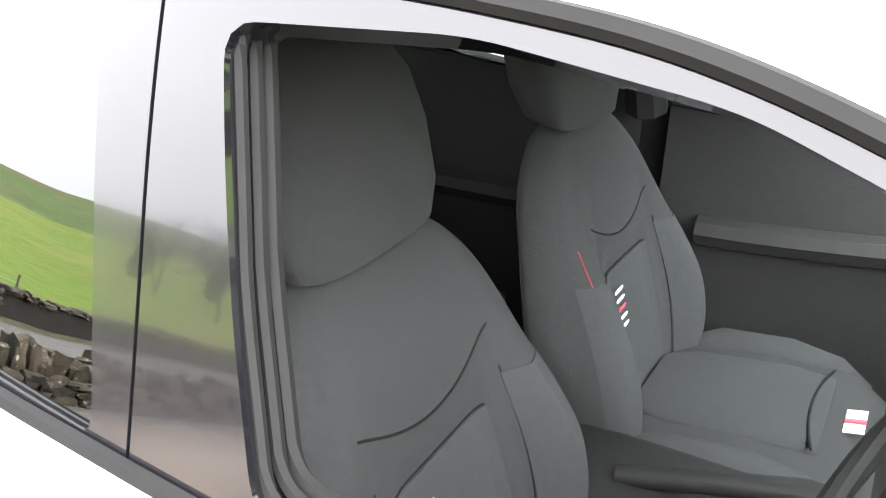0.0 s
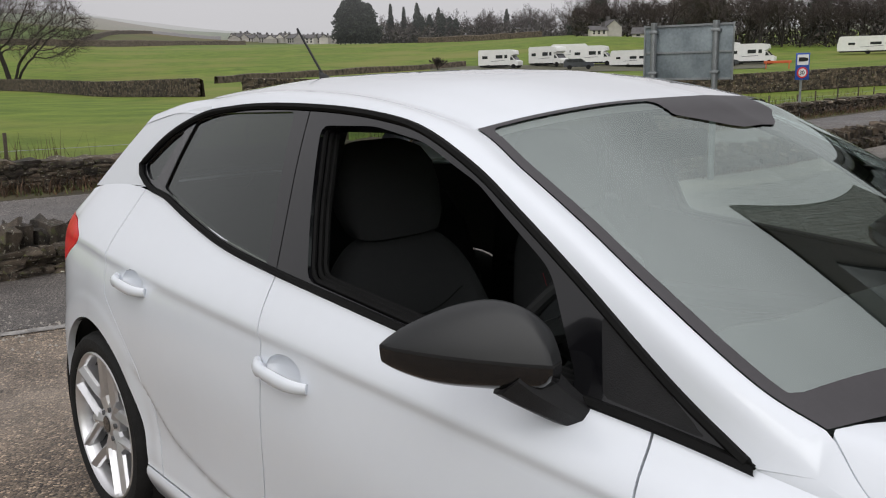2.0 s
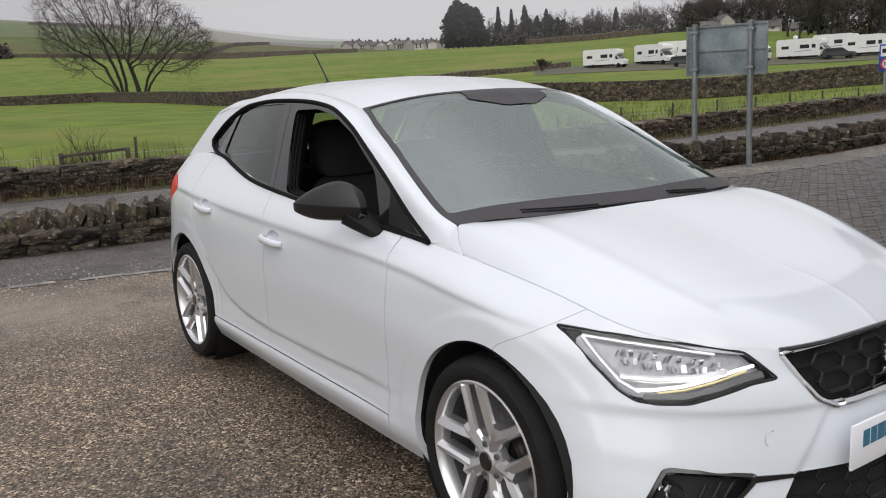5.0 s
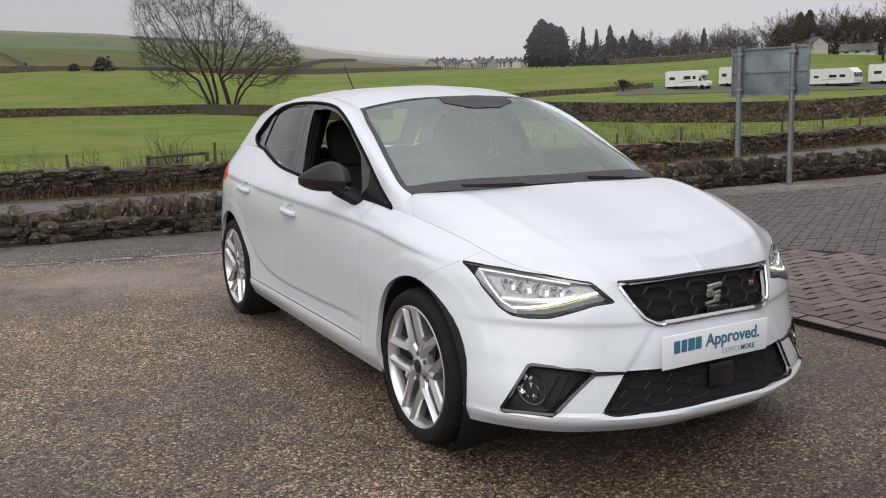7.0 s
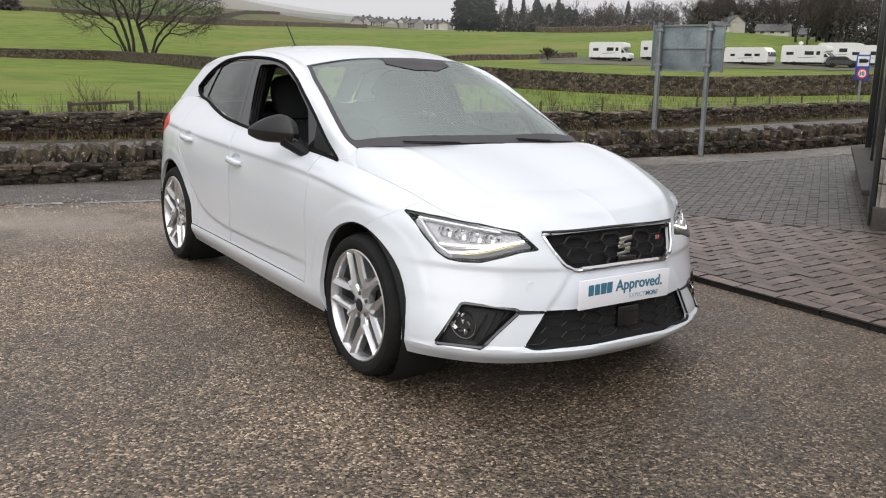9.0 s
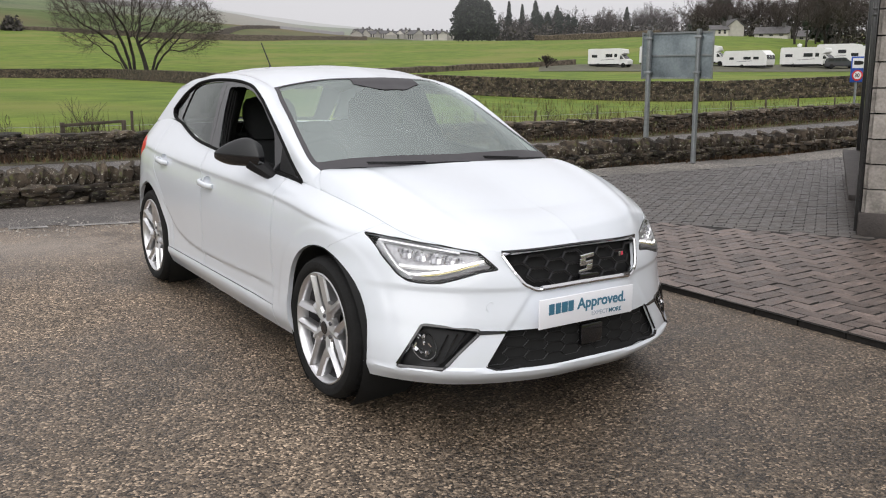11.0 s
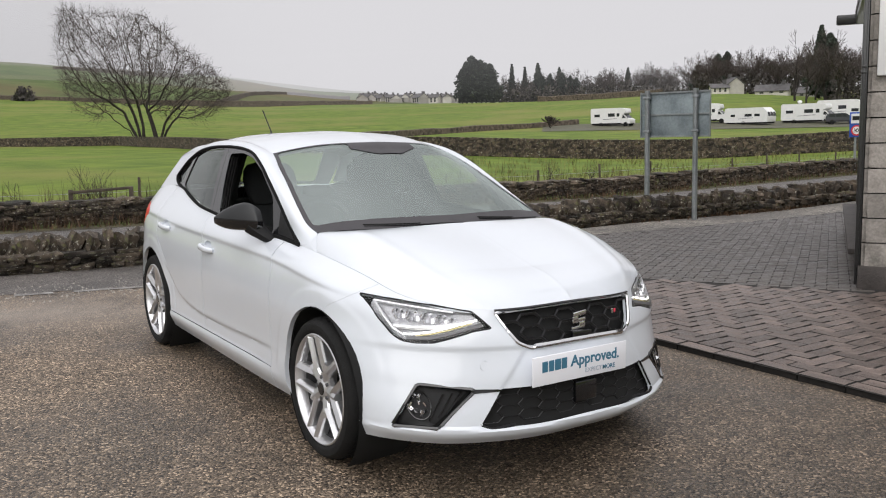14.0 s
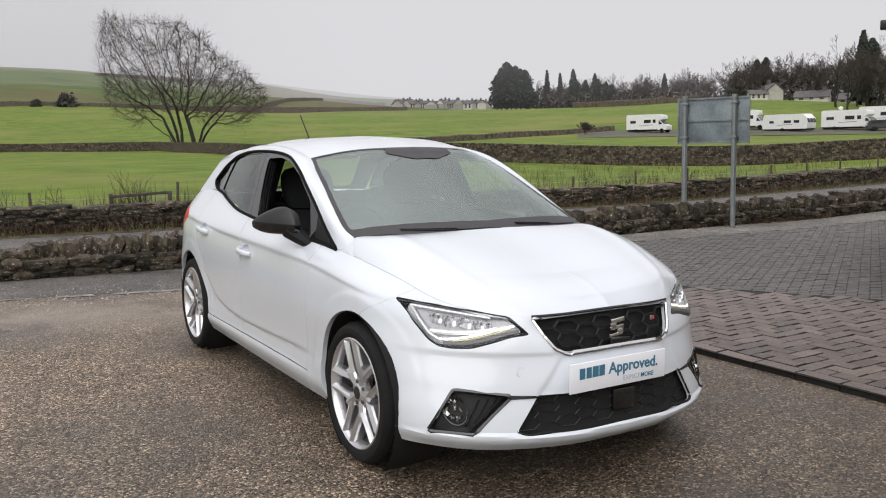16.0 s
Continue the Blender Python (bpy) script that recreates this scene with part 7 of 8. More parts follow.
motorhome(70.9, 152, -70, 9.0, 2.8, 0, "long white static caravan before the wood", False)
v, f = lathe([(0.0, -.2), (.25, -.12), (.33, .05), (.28, .22), (0, .33)], 14)
x, y = polar(56.5, 131)
dome = raw("satellite_dome", np.stack([v[:, 1], v[:, 2], v[:, 0]], 1), f, VANW, None, "", 40)
dome.matrix_basis = pose(x, y, float(land_z(x, y)[0]) + 3.05)
tagged(dome, "white satellite dome on a motorhome roof", "satellite dome")
CARB = nmat("dark_car_paint", (0.05, 0.055, 0.065), .25, coat=1.0)
for az, r in ((50.1, 125), (58.9, 127)):
    t = thing("parked_car", "dark estate car parked among the caravans", "car")
    pr = [(-2.1, .35), (-2.15, .95), (-1.9, 1.45), (.3, 1.5), (1.0, 1.0), (2.0, .85), (2.1, .35)]
    V, F = prism(rounded(pr, .15, 3), lambda a, b, d: (a, -.85 + d, b), 1.7)
    raw("body", V, [tuple(reversed(q)) for q in F], CARB, t, "", 30)
    for sd in (-1, 1):
        for wnd in ([(-1.72, 1.0), (-1.62, 1.36), (-.95, 1.38), (-.95, 1.0)], [(-.87, 1.0), (-.87, 1.38), (-.12, 1.39), (-.12, 1.0)], [(-.04, 1.0), (-.04, 1.39), (.25, 1.38), (.72, 1.0)]):
            V, F = prism(wnd, lambda a, b, d: (a, sd * (.855 + d), b), .012)
            raw("side_window", V, F, PANE, t, "", 0)
        part("headlight", box(bmesh.new(), (2.03, sd * .62, .70), (.10, .34, .13), None, .02), HOUSING, t)
        part("bumper_strip", box(bmesh.new(), (0, sd * .86, .48), (2.4, .03, .07), None, .01), MATTBLACK, t)
    raw("windscreen", [(.42, -.68, 1.46), (.42, .68, 1.46), (1.0, .74, 1.04), (1.0, -.74, 1.04)], [(0, 1, 2, 3)], PANE, t, "", 0)
    for wx in (-1.3, 1.3):
        for s in (-1, 1):
            v, f = lathe([(.32, 0), (.32, .2), (0, .2)], 14)
            raw("wheel", np.stack([v[:, 1] + wx, s * (.72 + v[:, 0] * .8), v[:, 2] + .32], 1), f, RUBBER, t, "", 30)
    x, y = polar(az, r)
    t.matrix_basis = pose(x, y, float(land_z(x, y)[0]), 0, 0, -50)

# ---- road sign seen from behind, speed sign, fences ----
GALV = nmat("galvanised_steel", (0.30, 0.32, 0.33), .45, metal=.6, var=.2, scale=6)
SIGNBACK = nmat("sign_back", (0.20, 0.24, 0.26), .5, metal=.2, var=.25, scale=3, col2=(.30, .35, .37))
A, B = Vector((8.92, 6.12, 0)), Vector((9.28, 4.92, 0))
u = (B - A).normalized()
sign = thing("road_sign", "grey back of a road sign on two steel posts", "road sign")
mid = (A + B) / 2
rotz = Matrix.Rotation(math.atan2(u.y, u.x), 4, "Z")
nrm = Vector((-u.y, u.x, 0))
if nrm.dot(Vector((CX, CY, 0)) - mid) < 0:
    nrm = -nrm
part("panel", box(bmesh.new(), mid + Vector((0, 0, 1.53)) - nrm * .03, ((B - A).length, .012, .77), rotz, .004), SIGNBACK, sign, "weathered grey sign back")
for zz in (1.16, 1.53, 1.90):
    part("rail", box(bmesh.new(), mid + Vector((0, 0, zz)) + nrm * -.015, ((B - A).length, .025, .028), rotz), GALV, sign)
for e in (A, B):
    part("edge", box(bmesh.new(), e + Vector((0, 0, 1.53)) - nrm * .02, (.02, .03, .78), rotz), GALV, sign)
for tt_, z0 in ((.12, -.22), (.82, -.25)):
    p = A + u * (B - A).length * tt_ + nrm * .04
    part("post", rod(bmesh.new(), p + Vector((0, 0, z0)), p + Vector((0, 0, 1.95)), .044, None, 14), GALV, sign)
    for zz in (1.25, 1.82):
        part("clip", box(bmesh.new(), p + Vector((0, 0, zz)), (.12, .10, .04), rotz, .004), GALV, sign)

speed = thing("speed_sign", "blue and white camera and speed limit sign on a post", "road sign")
BLUE = nmat("sign_blue", (0.02, 0.08, 0.38), .4)
SWHITE = nmat("sign_white", (.75, .75, .74), .4)
SRED = nmat("sign_red", (.60, .03, .03), .4)
SBLACK = nmat("sign_black", (.01, .01, .01), .4)
part("panel", box(bmesh.new(), (0, 0, 0), (.42, .012, .78), None, .004), BLUE, speed)
part("camera_field", box(bmesh.new(), (0, -.012, .19), (.34, .008, .30)), SWHITE, speed)
part("camera_mark", box(bmesh.new(), (-.03, -.02, .20), (.20, .006, .12)), SBLACK, speed)
part("camera_lens", rod(bmesh.new(), (.10, -.018, .20), (.10, -.026, .20), .05, None, 14), SBLACK, speed)
part("disc_rim", rod(bmesh.new(), (0, -.008, -.18), (0, -.018, -.18), .165, None, 28), SRED, speed)
part("disc", rod(bmesh.new(), (0, -.012, -.18), (0, -.022, -.18), .12, None, 28), SWHITE, speed)
letters("30", .16, -.095, -.235, -.024, SBLACK, speed, .004, "numeral")
part("post", rod(bmesh.new(), (0, .05, -1.55), (0, .05, .35), .035, None, 10), GALV, speed)
speed.matrix_basis = pose(23.35, 10.75, 1.15, 0, 0, -38)

WOOD = nmat("weathered_wood", (0.07, 0.055, 0.042), .9, var=.4, scale=6, bump=.5, bscale=40)
gate = thing("hurdle", "old wooden rail on two posts behind the wall", "fence")
for xx, yy in ((.42, 11.25), (1.42, 11.2)):
    part("post", box(bmesh.new(), (xx, yy, .22), (.07, .07, .62), None, .01), WOOD, gate)
part("rail", box(bmesh.new(), (.92, 11.22, .495), (1.06, .04, .05), Matrix.Rotation(radians(-1.5), 4, "Y"), .008), WOOD, gate)
fence = thing("fence", "thin wooden field fence with wire", "fence")
rf_ = random.Random(4)
pts = []
for i in range(24):
    x = -9 + i * 2.1 + rf_.uniform(-.3, .3)
    y = 11.9 + .06 * max(0, x)
    z = float(land_z(x, y)[0])
    part("post", box(bmesh.new(), (x, y, z + .30), (.045, .045, rf_.uniform(.62, .95)), Matrix.Rotation(rf_.uniform(-.06, .06), 4, "Y"), .006), WOOD, fence)
    pts.append((x, y, z))
for hgt in (.25, .48):
    raw("wire", *tube([(a, b, c + hgt) for a, b, c in pts], .004, 4), GALV, fence)
# weeds and brambles along the walls
WEED = nmat("dead_stems", (0.085, 0.06, 0.035), .9, var=.4, scale=3)
LEAF = island_tint(nmat("fallen_leaves", (0.095, 0.055, 0.028), .9, var=.4, scale=5), .5)
BRAMBLE = island_tint(nmat("dead_bramble", (0.075, 0.045, 0.026), .9, var=.4, scale=5), .5)
TUFT = island_tint(nmat("rank_grass", (0.095, 0.115, 0.035), .9, var=.4, scale=5), .45)


def blades(name, label, cat, mat, spots_, h0, h1, lean, wid):
    V, F = [], []
    r = random.Random(len(spots_))
    for x, y, z in spots_:
        h = r.uniform(h0, h1)
        a = r.uniform(0, 6.283)
        d = Vector((math.cos(a), math.sin(a), 0))
        s = Vector((-d.y, d.x, 0)) * wid * r.uniform(.6, 1.3)
        b = Vector((x, y, z))
        t = b + Vector((0, 0, h)) + d * h * r.uniform(0, lean)
        m_ = b + Vector((0, 0, h * .55)) + d * h * lean * .2
        k = len(V)
        V += [b - s, b + s, m_ + s * .8, m_ - s * .8, t]
        F += [(k, k + 1, k + 2, k + 3), (k + 3, k + 2, k + 4)]
    tagged(raw(name, V, F, mat, None, "", 0), label, cat, "", "stuff")


rw = random.Random(12)
sp = []
for i in range(5200):
    x = rw.uniform(-7, 34)
    y = 11.25 + abs(rw.gauss(0, .35))
    sp.append((x, y, float(land_z(x, y)[0]) - .03))
blades("field_edge_grass", "rank grass along the field edge", "grass", TUFT, sp, .10, .34, .5, .006)
sp = []
for i in range(1700):
    c = rw.choice((-3.2, -1.9, -.6, .5, .7, 1.1, 2.0, 8, 9, 10.2, 11.5, 13, 14, 15.4, 16.8, 18, 21))
    x = c + rw.gauss(0, .4)
    y = 11.35 + abs(rw.gauss(0, .25))
    sp.append((x, y, float(land_z(x, y)[0])))
blades("weed_stems", "tall dead weed stems by the wall", "weeds", WEED, sp, .25, .85, .35, .005)
sp = []
for i in range(5200):
    x = rw.uniform(-7, 30)
    y = rw.uniform(10.15, 10.8)
    sp.append((x, y, float(near_z(x, y)) + .02))
blades("verge_grass", "brown and green verge grass", "grass", TUFT, sp[:2200], .04, .13, .9, .006)
blades("verge_litter", "brown dead stems and leaves on the verge", "weeds", LEAF, sp[2200:], .03, .09, 1.2, .008)
sp = []
for i in range(1500):
    x = rw.choice((rw.uniform(5, 15), rw.gauss(11.6, .8), rw.gauss(10.8, .5), rw.uniform(8, 13)))
    y = float(wall_y(x)) - abs(rw.gauss(0, .10))
    sp.append((x, y, float(near_z(x, y))))
blades("wall_foot_leaves", "orange-brown leaves and stalks at the wall's foot", "leaves", LEAF, sp, .02, .09, 1.2, .006)

sp = []
for i in range(4200):
    x = rw.choice((rw.uniform(-7, 4), rw.uniform(-7, 30)))
    y = 10.70 - abs(rw.gauss(0, .14))
    sp.append((x, y, float(near_z(x, y)) + .02))
blades("bramble_litter", "brown dead bramble and bracken at the wall's foot", "weeds", BRAMBLE, sp, .06, .26, 1.3, .006)

# tussocks and reeds of the rough field below the caravan site
REED = island_tint(nmat("yellow_tussock", (0.150, 0.150, 0.048), .9, var=.4, scale=2), .45)
sp = []
for i in range(9000):
    a, r_ = rw.uniform(27, 66), 14.5 + 39 * rw.random() ** .7
    if noise.noise((a * .9, r_ * .22, 2.0)) < rw.uniform(-.25, .35):
        continue
    x, y = polar(a, r_)
    if y > 12.2:
        sp.append((x, y, float(land_z(x, y)[0]) - .03))
blades("field_tussock", "yellowing tussocks and reeds in the rough field", "grass", REED, sp, .10, .42, .7, .012)
for sx_, sy_, sh_, sd_ in ((-.31, 11.35, .95, 61), (.82, 11.5, 1.0, 62), (1.05, 11.42, .75, 63), (.62, 11.4, .6, 64), (-1.16, 11.4, .9, 65), (1.75, 11.5, .5, 66), (12.4, 12.6, .8, 67), (14.2, 12.9, .7, 68), (16.4, 13.0, .8, 69)):
    stems = [((0, 0, 0), (random.Random(sd_ + q).uniform(-.35, .35), random.Random(sd_ + q).uniform(-.3, .3), 1), .5, .008) for q in range(1 if sd_ in (61, 65) else 3)]
    sap = bare_tree("sapling", sd_, stems, 2, .5, "thin bare sapling rising behind the roadside wall", sh_, .0, .0022)
    sap["category"] = "bush"
    sap.matrix_basis = pose(sx_, sy_, float(land_z(sx_, sy_)[0]) - .03)

# green container and barriers by the wood
GREENP = nmat("green_container", (0.02, 0.07, 0.045), .5, var=.2, scale=2)
ORANGE = nmat("orange_barrier", (0.55, 0.10, 0.03), .5)
x, y = polar(71.4, 70)
cont = thing("container", "green metal bin at the field edge", "container")
part("body", box(bmesh.new(), (0, 0, .6), (2.0, 1.2, 1.2), None, .03), GREENP, cont)
part("lid", box(bmesh.new(), (0, 0, 1.23), (2.06, 1.26, .08), None, .02), GREENP, cont)
cont.matrix_basis = pose(x, y, float(land_z(x, y)[0]), 0, 0, -70)
bar = thing("barrier", "orange plastic barrier on the site road", "barrier")
for k in range(2):
    part("leg", box(bmesh.new(), (k * 2.4 - 1.2, 0, .45), (.10, .4, .9), None, .01), ORANGE, bar)
part("board", box(bmesh.new(), (0, 0, .78), (2.9, .06, .28), None, .01), ORANGE, bar)
x, y = polar(62.0, 105)
bar.matrix_basis = pose(x, y, float(land_z(x, y)[0]), 0, 0, -60)

# ---- block paving beside the forecourt ----
BRICK = random_tint(nmat("paving_brick", (0.098, 0.070, 0.058), .45, var=.35, scale=9, col2=(.180, .140, .120), bump=.5, bscale=140, rvar=.15), .34)
BRICKJ = island_tint(nmat("paving_brick_far", (0.098, 0.070, 0.058), .45, var=.35, scale=9, col2=(.180, .140, .120), bump=.5, bscale=140, rvar=.15), .34)
BRICKG = island_tint(nmat("grey_paving_block", (0.068, 0.058, 0.051), .5, var=.4, scale=9, col2=(.118, .104, .093), bump=.5, bscale=140, rvar=.15), .2)
JOINT = nmat("sand_joint", (0.016, 0.014, 0.012), .95, var=.3, scale=20, bump=.5, bscale=80)
P0 = np.array((4.92, -0.37))
UD, VD = np.array((.847, .5316)), np.array((.5316, -.847))
past = lambda x, y: (np.asarray(x) - P0[0]) * UD[0] + (np.asarray(y) - P0[1]) * UD[1]
bed = [(2.04, -14), (14, -14), (14, 4.6), (9.5, 4.35), (6.2, 4.45), (4.2, 4.95), (2.04, 3.2)]
paving = sheet("pavement", bed, .25, JOINT, "block-paved apron of red-brown and grey bricks", "pavement", .003)


def brick_mesh(L, W):
    c = .003
    v = [(-L / 2, -W / 2, -.05), (L / 2, -W / 2, -.05), (L / 2, W / 2, -.05), (-L / 2, W / 2, -.05)]
    v += [(-L / 2, -W / 2, .004), (L / 2, -W / 2, .004), (L / 2, W / 2, .004), (-L / 2, W / 2, .004)]
    v += [(-L / 2 + c, -W / 2 + c, .008), (L / 2 - c, -W / 2 + c, .008), (L / 2 - c, W / 2 - c, .008), (-L / 2 + c, W / 2 - c, .008)]
    f = [(8, 9, 10, 11)] + [(i, (i + 1) % 4, (i + 1) % 4 + 4, i + 4) for i in range(4)] + [(i + 4, (i + 1) % 4 + 4, (i + 1) % 4 + 8, i + 8) for i in range(4)]
    return v, f


def dark_sides(me, n):
    """Gives all but the top face of each brick, n faces a brick, the dark of the joints."""
    me.materials.append(JOINT)
    ids = np.ones(len(me.polygons), int)
    ids[::n] = 0
    me.polygons.foreach_set("material_index", ids)
    me.update()


def mesh_of(name, v, f, mat):
    me = bpy.data.meshes.new(name)
    me.from_pydata(v, [], f)
    me.materials.append(mat)
    return me


UB = .115
bv_, bf_ = brick_mesh(2 * UB - .010, UB - .010)
BR = mesh_of("brick", bv_, bf_, BRICK)
dark_sides(BR, 9)
bva = np.array(bv_)
bvg = np.array(brick_mesh(.196, .0945)[0])
rp = random.Random(8)
JV, JF, kk = [], [], 0
GVv, GFf, gk = [], [], 0
bedp = np.array(bed)
cand = []
for i in range(0, 108):
    for j in range(-122, 44):
        d = (i - j) % 4
        if d == 0:
            cand.append((2.17 + UB * (i + 1), UB * (j + .5), 0))
        elif d == 3:
            cand.append((2.17 + UB * (i + .5), UB * (j + 1), 90))
for j in range(-46, 11):
    cand.append((2.105, .30 * j, 30))
for j in range(-60, 40):
    if (0 - j) % 4 == 1:
        cand.append((2.225, UB * (j + .5), 45))
cand = np.array(cand)
ok = (inside(cand[:, :2], bedp) < -.02) & (cand[:, 1] > -13.8)
cand = cand[ok]
pq = past(cand[:, 0], cand[:, 1])
count = 0
for (x, y, a), q in zip(cand, pq):
    if q > -.05 or (q > -6 and (x - P0[0]) * VD[0] + (y - P0[1]) * VD[1] > 1.2 and q > 0):
        continue
    z = float(near_z(x, y)) + rp.uniform(-.0025, .0025)
    turn_, long_ = {45: (0, .48), 30: (90, 1.32)}.get(int(a), (a, 1.0))
    m = Matrix.LocRotScale((x, y, z), Euler((rp.gauss(0, .008), rp.gauss(0, .008), radians(turn_) + rp.gauss(0, .008))), (long_, 1, 1))
    if 2.05 < x < 4.1 and -2.5 < y < 0.3 and count < 298:
        o = new("brick", BR)
        o.matrix_basis = m
        o.parent = paving
        count += 1
    else:
        M_ = np.array(m)
        JV.append(bva @ M_[:3, :3].T + M_[:3, 3])
        JF += [tuple(t + kk for t in f) for f in bf_]
        kk += 12
for i in range(0, 90):
    for j in range(-30, 60):
        s_, t_ = .1 * i + .05, .2 * j + (.1 if i % 2 else 0)
        x, y = P0 + UD * s_ + VD * t_ * -1
        if inside([(x, y)], bedp)[0] > -.03 or (t_ < -.05 and s_ > 0.0):
            continue
        m = Matrix.LocRotScale((x, y, float(near_z(x, y)) + rp.uniform(-.002, .002)), Euler((0, 0, math.atan2(VD[1], VD[0]) + rp.gauss(0, .01))), None)
        M_ = np.array(m)
        GVv.append(bvg @ M_[:3, :3].T + M_[:3, 3])
        GFf += [tuple(q + gk for q in f) for f in bf_]
        gk += 12
for nm, v, f, mt in (("brickwork", JV, JF, BRICKJ), ("grey_blockwork", GVv, GFf, BRICKG)):
    o = raw(nm, np.vstack(v), f, mt, paving, "", 0)
    dark_sides(o.data, 9)
    tagged(o, "", "", "", "stuff")
sheet("footway", [(4.2, 4.95), (6.2, 4.45), (9.5, 4.35), (14, 4.6), (40, 4.7), (40, 5.8), (8.0, 5.36)], .3, CONCRETE, "pale worn footway along the low wall", "pavement", .003)

# ---- showroom at the corner ----
GREYSTONE = random_tint(nmat("dressed_stone", (0.19, 0.175, 0.155), .85, var=.3, scale=5, col2=(.34, .31, .28), bump=.9, bscale=30), .2)
DARKSTONE = nmat("plinth_brick", (0.05, 0.042, 0.038), .7, var=.3, scale=8, bump=.5, bscale=50)
FRAMEM = nmat("dark_frame", (0.02, 0.02, 0.02), .35, coat=.3)
SHOPGLASS = glass("shop_glass", (.25, .27, .27), 1.6)
LD = 5.7


def at(s, t, z):
    p = P0 + UD * (s + .22) + VD * t
    return Vector((p[0], p[1], z - .15))


RU = Matrix.Rotation(math.atan2(UD[1], UD[0]), 4, "Z")
shop = thing("showroom", "stone and glass showroom with a dark slate roof", "building")
pier = part("pier", box(bmesh.new(), at(.42, .34, 1.25), (.78, .62, 2.9), RU), JOINT, shop)
for lvl in range(12):
    z0 = .20 + .225 * lvl
    for face in range(2):
        run = .84 if face == 0 else .68
        q = 0.0
        k = 0
        while q < run - .01:
            L_ = min(run - q, rp.choice((.26, .34, .42)) if lvl % 2 else rp.choice((.42, .30)))
            if run - q - L_ < .1:
                L_ = run - q
            bmx = stone_shape(500 + lvl * 10 + face * 5 + k, 2, .03)
            for v_ in bmx.verts:
                v_.co = Vector([max(-.5, min(.5, c * 1.18)) for c in v_.co])
            c = at(q + L_ / 2, .02, z0 + .11) if face == 0 else at(.02, q + L_ / 2, z0 + .11)
            dims = (L_ - .012, .09, .213) if face == 0 else (.09, L_ - .012, .213)
            bmesh.ops.transform(bmx, verts=bmx.verts, matrix=Matrix.Translation(c) @ RU @ Matrix.Diagonal((*dims, 1)))
            part("stone_block", bmx, GREYSTONE, pier, "", 40)
            q += L_
            k += 1
part("plinth", box(bmesh.new(), at(.40, .32, .08), (.90, .74, .26), RU, .01), DARKSTONE, shop)
part("sign_board", box(bmesh.new(), at(-.05, .47, 2.40), (.03, .86, .98), RU, .012), SWHITE, shop, "blank white board on the pier")
part("corner_post", box(bmesh.new(), at(.02, -.062, 1.45), (.05, .03, 2.84), RU, .006), FRAMEM, shop, "dark metal corner post")
part("corner_glass", box(bmesh.new(), at(.42, -.042, 1.45), (.80, .022, 2.80), RU, .004), FRAMEM, shop, "dark glossy cladding strip")
for z_ in (1.95, 2.0):
    part("post_clamp", box(bmesh.new(), at(.015, -.062, z_), (.06, .04, .022), RU, .004), FRAMEM, shop)
part("window_plinth", box(bmesh.new(), at((LD + .84) / 2, .12, -.02), (LD - .84, .30, .42), RU, .02), DARKSTONE, shop)
part("window_sill", box(bmesh.new(), at((LD + .84) / 2, .09, .22), (LD - .80, .42, .06), RU, .01), DARKSTONE, shop)
g = part("glazing", box(bmesh.new(), at((LD + .84) / 2, .12, 1.55), (LD - .84, .02, 2.65), RU), SHOPGLASS, shop)
for s_ in (.90, 2.3, 3.75, LD - .05):
    part("mullion", box(bmesh.new(), at(s_, .12, 1.55), (.10, .12, 2.7), RU, .008), FRAMEM, shop)
part("side_glazing", box(bmesh.new(), at(LD - .02, 3.2, 1.55), (.02, 6.1, 2.65), RU), SHOPGLASS, shop)
part("side_plinth", box(bmesh.new(), at(LD - .10, 3.2, -.02), (.30, 6.2, .42), RU, .02), DARKSTONE, shop)
part("back_wall", box(bmesh.new(), at(LD / 2, 6.4, 1.4), (LD, .3, 3.0), RU), GREYSTONE, shop)
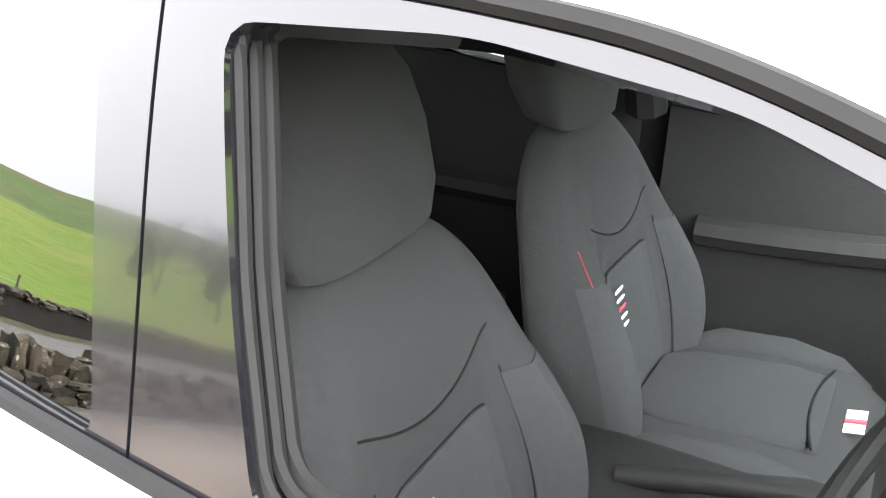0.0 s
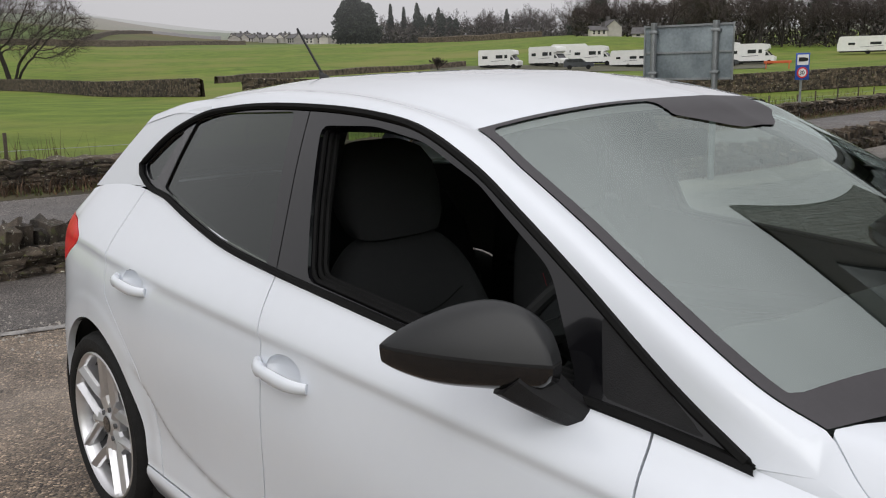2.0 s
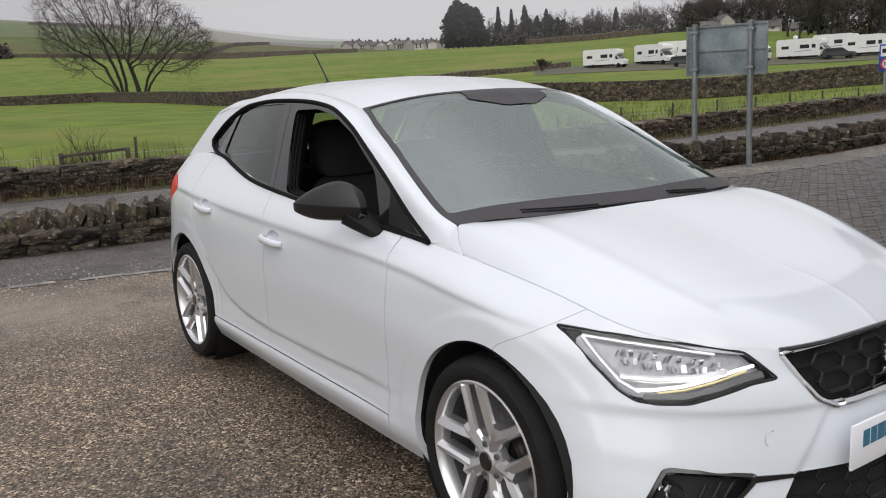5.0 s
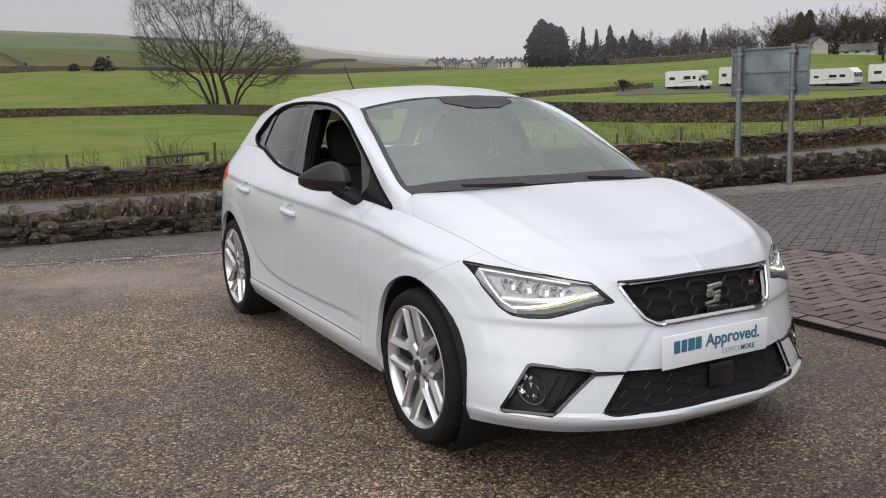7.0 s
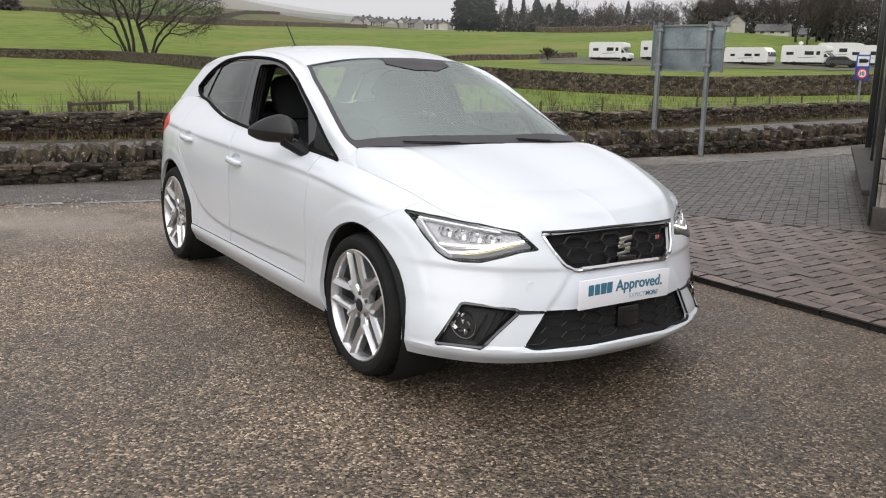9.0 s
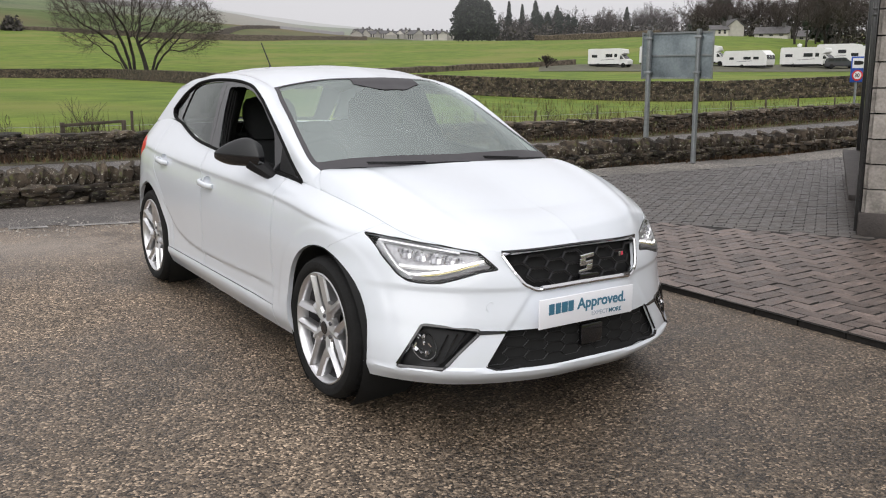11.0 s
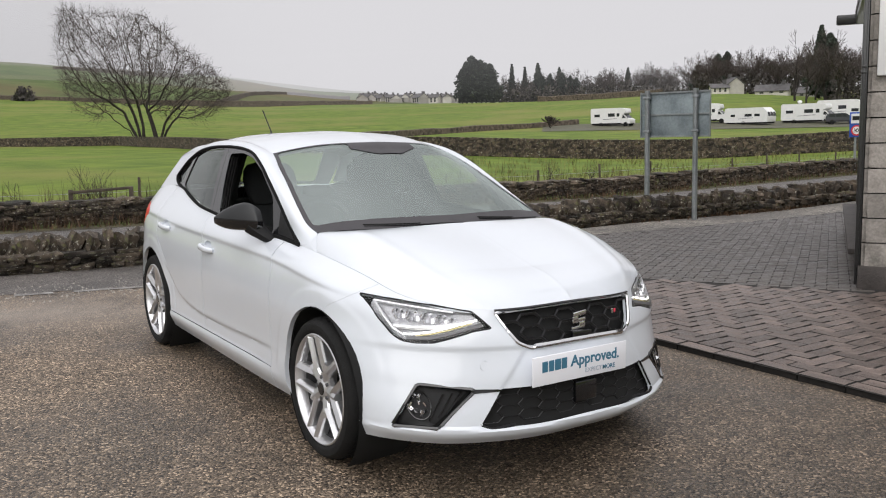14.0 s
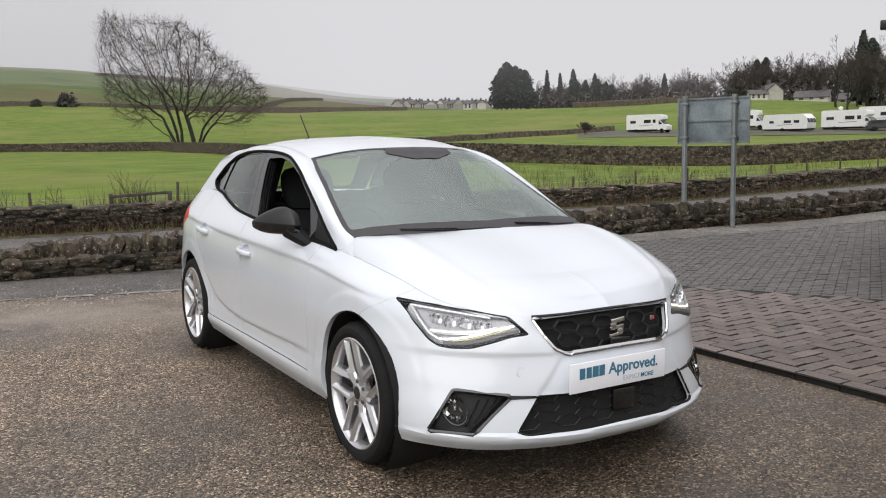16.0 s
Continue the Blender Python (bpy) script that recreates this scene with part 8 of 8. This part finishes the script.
part("front_wall", box(bmesh.new(), at(.16, 3.6, 1.4), (.3, 5.6, 3.0), RU), GREYSTONE, shop)
part("floor_slab", box(bmesh.new(), at(LD / 2, 3.2, .10), (LD - .3, 6.0, .1), RU), DARKSTONE, shop)
part("gutter", box(bmesh.new(), at(LD / 2, .03, 2.98), (LD + .16, .14, .14), RU, .02), FRAMEM, shop)
part("gutter", box(bmesh.new(), at(LD + .04, 3.2, 2.98), (.14, 7.0, .14), RU, .02), FRAMEM, shop)
part("soffit", box(bmesh.new(), at(LD / 2, 3.29, 2.95), (LD + .14, 6.52, .06), RU), FRAMEM, shop)
corner = at(.02, .02, 0)
plan = [corner, corner + Vector((7.0, .5, 0)), corner + Vector((7.0, .5, 0)) + Vector((VD[0], VD[1], 0)) * 5.0, at(.02, 6.6, 0)]
foot_, top_ = [p + Vector((0, 0, 3.02)) for p in plan], [p + Vector((0, 0, 7.6)) for p in plan]
raw("upper_storey", foot_ + top_, [(0, 1, 5, 4), (1, 2, 6, 5), (2, 3, 7, 6), (3, 0, 4, 7), (4, 5, 6, 7), (3, 2, 1, 0)], DARKSTONE, shop, "dark upper storey set over the glazing", 0)
for t_ in (1.6, 3.4, 5.2):
    part("upper_window", box(bmesh.new(), at(-.02, t_, 5.4), (.08, 1.0, 1.3), RU, .01), PANE, shop)
mid_ = sum(top_, Vector()) / 4
eave = [p + (p - mid_) * .05 for p in top_]
peak = mid_ + Vector((0, 0, 1.6))
raw("roof", eave + [peak], [(0, 1, 4), (1, 2, 4), (2, 3, 4), (3, 0, 4), (3, 2, 1, 0)], SLATE, shop, "dark slate hipped roof", 0)
low_ = [at(-.12, -.05, 3.02), at(LD + .12, -.05, 3.02), at(LD + .12, 6.7, 3.02), at(-.12, 6.7, 3.02)]
raw("flat_roof", low_ + [p + Vector((0, 0, .08)) for p in low_], [(3, 2, 1, 0), (4, 5, 6, 7), (0, 1, 5, 4), (1, 2, 6, 5), (2, 3, 7, 6), (3, 0, 4, 7)], SLATE, shop, "dark flat roof over the glazing", 0)
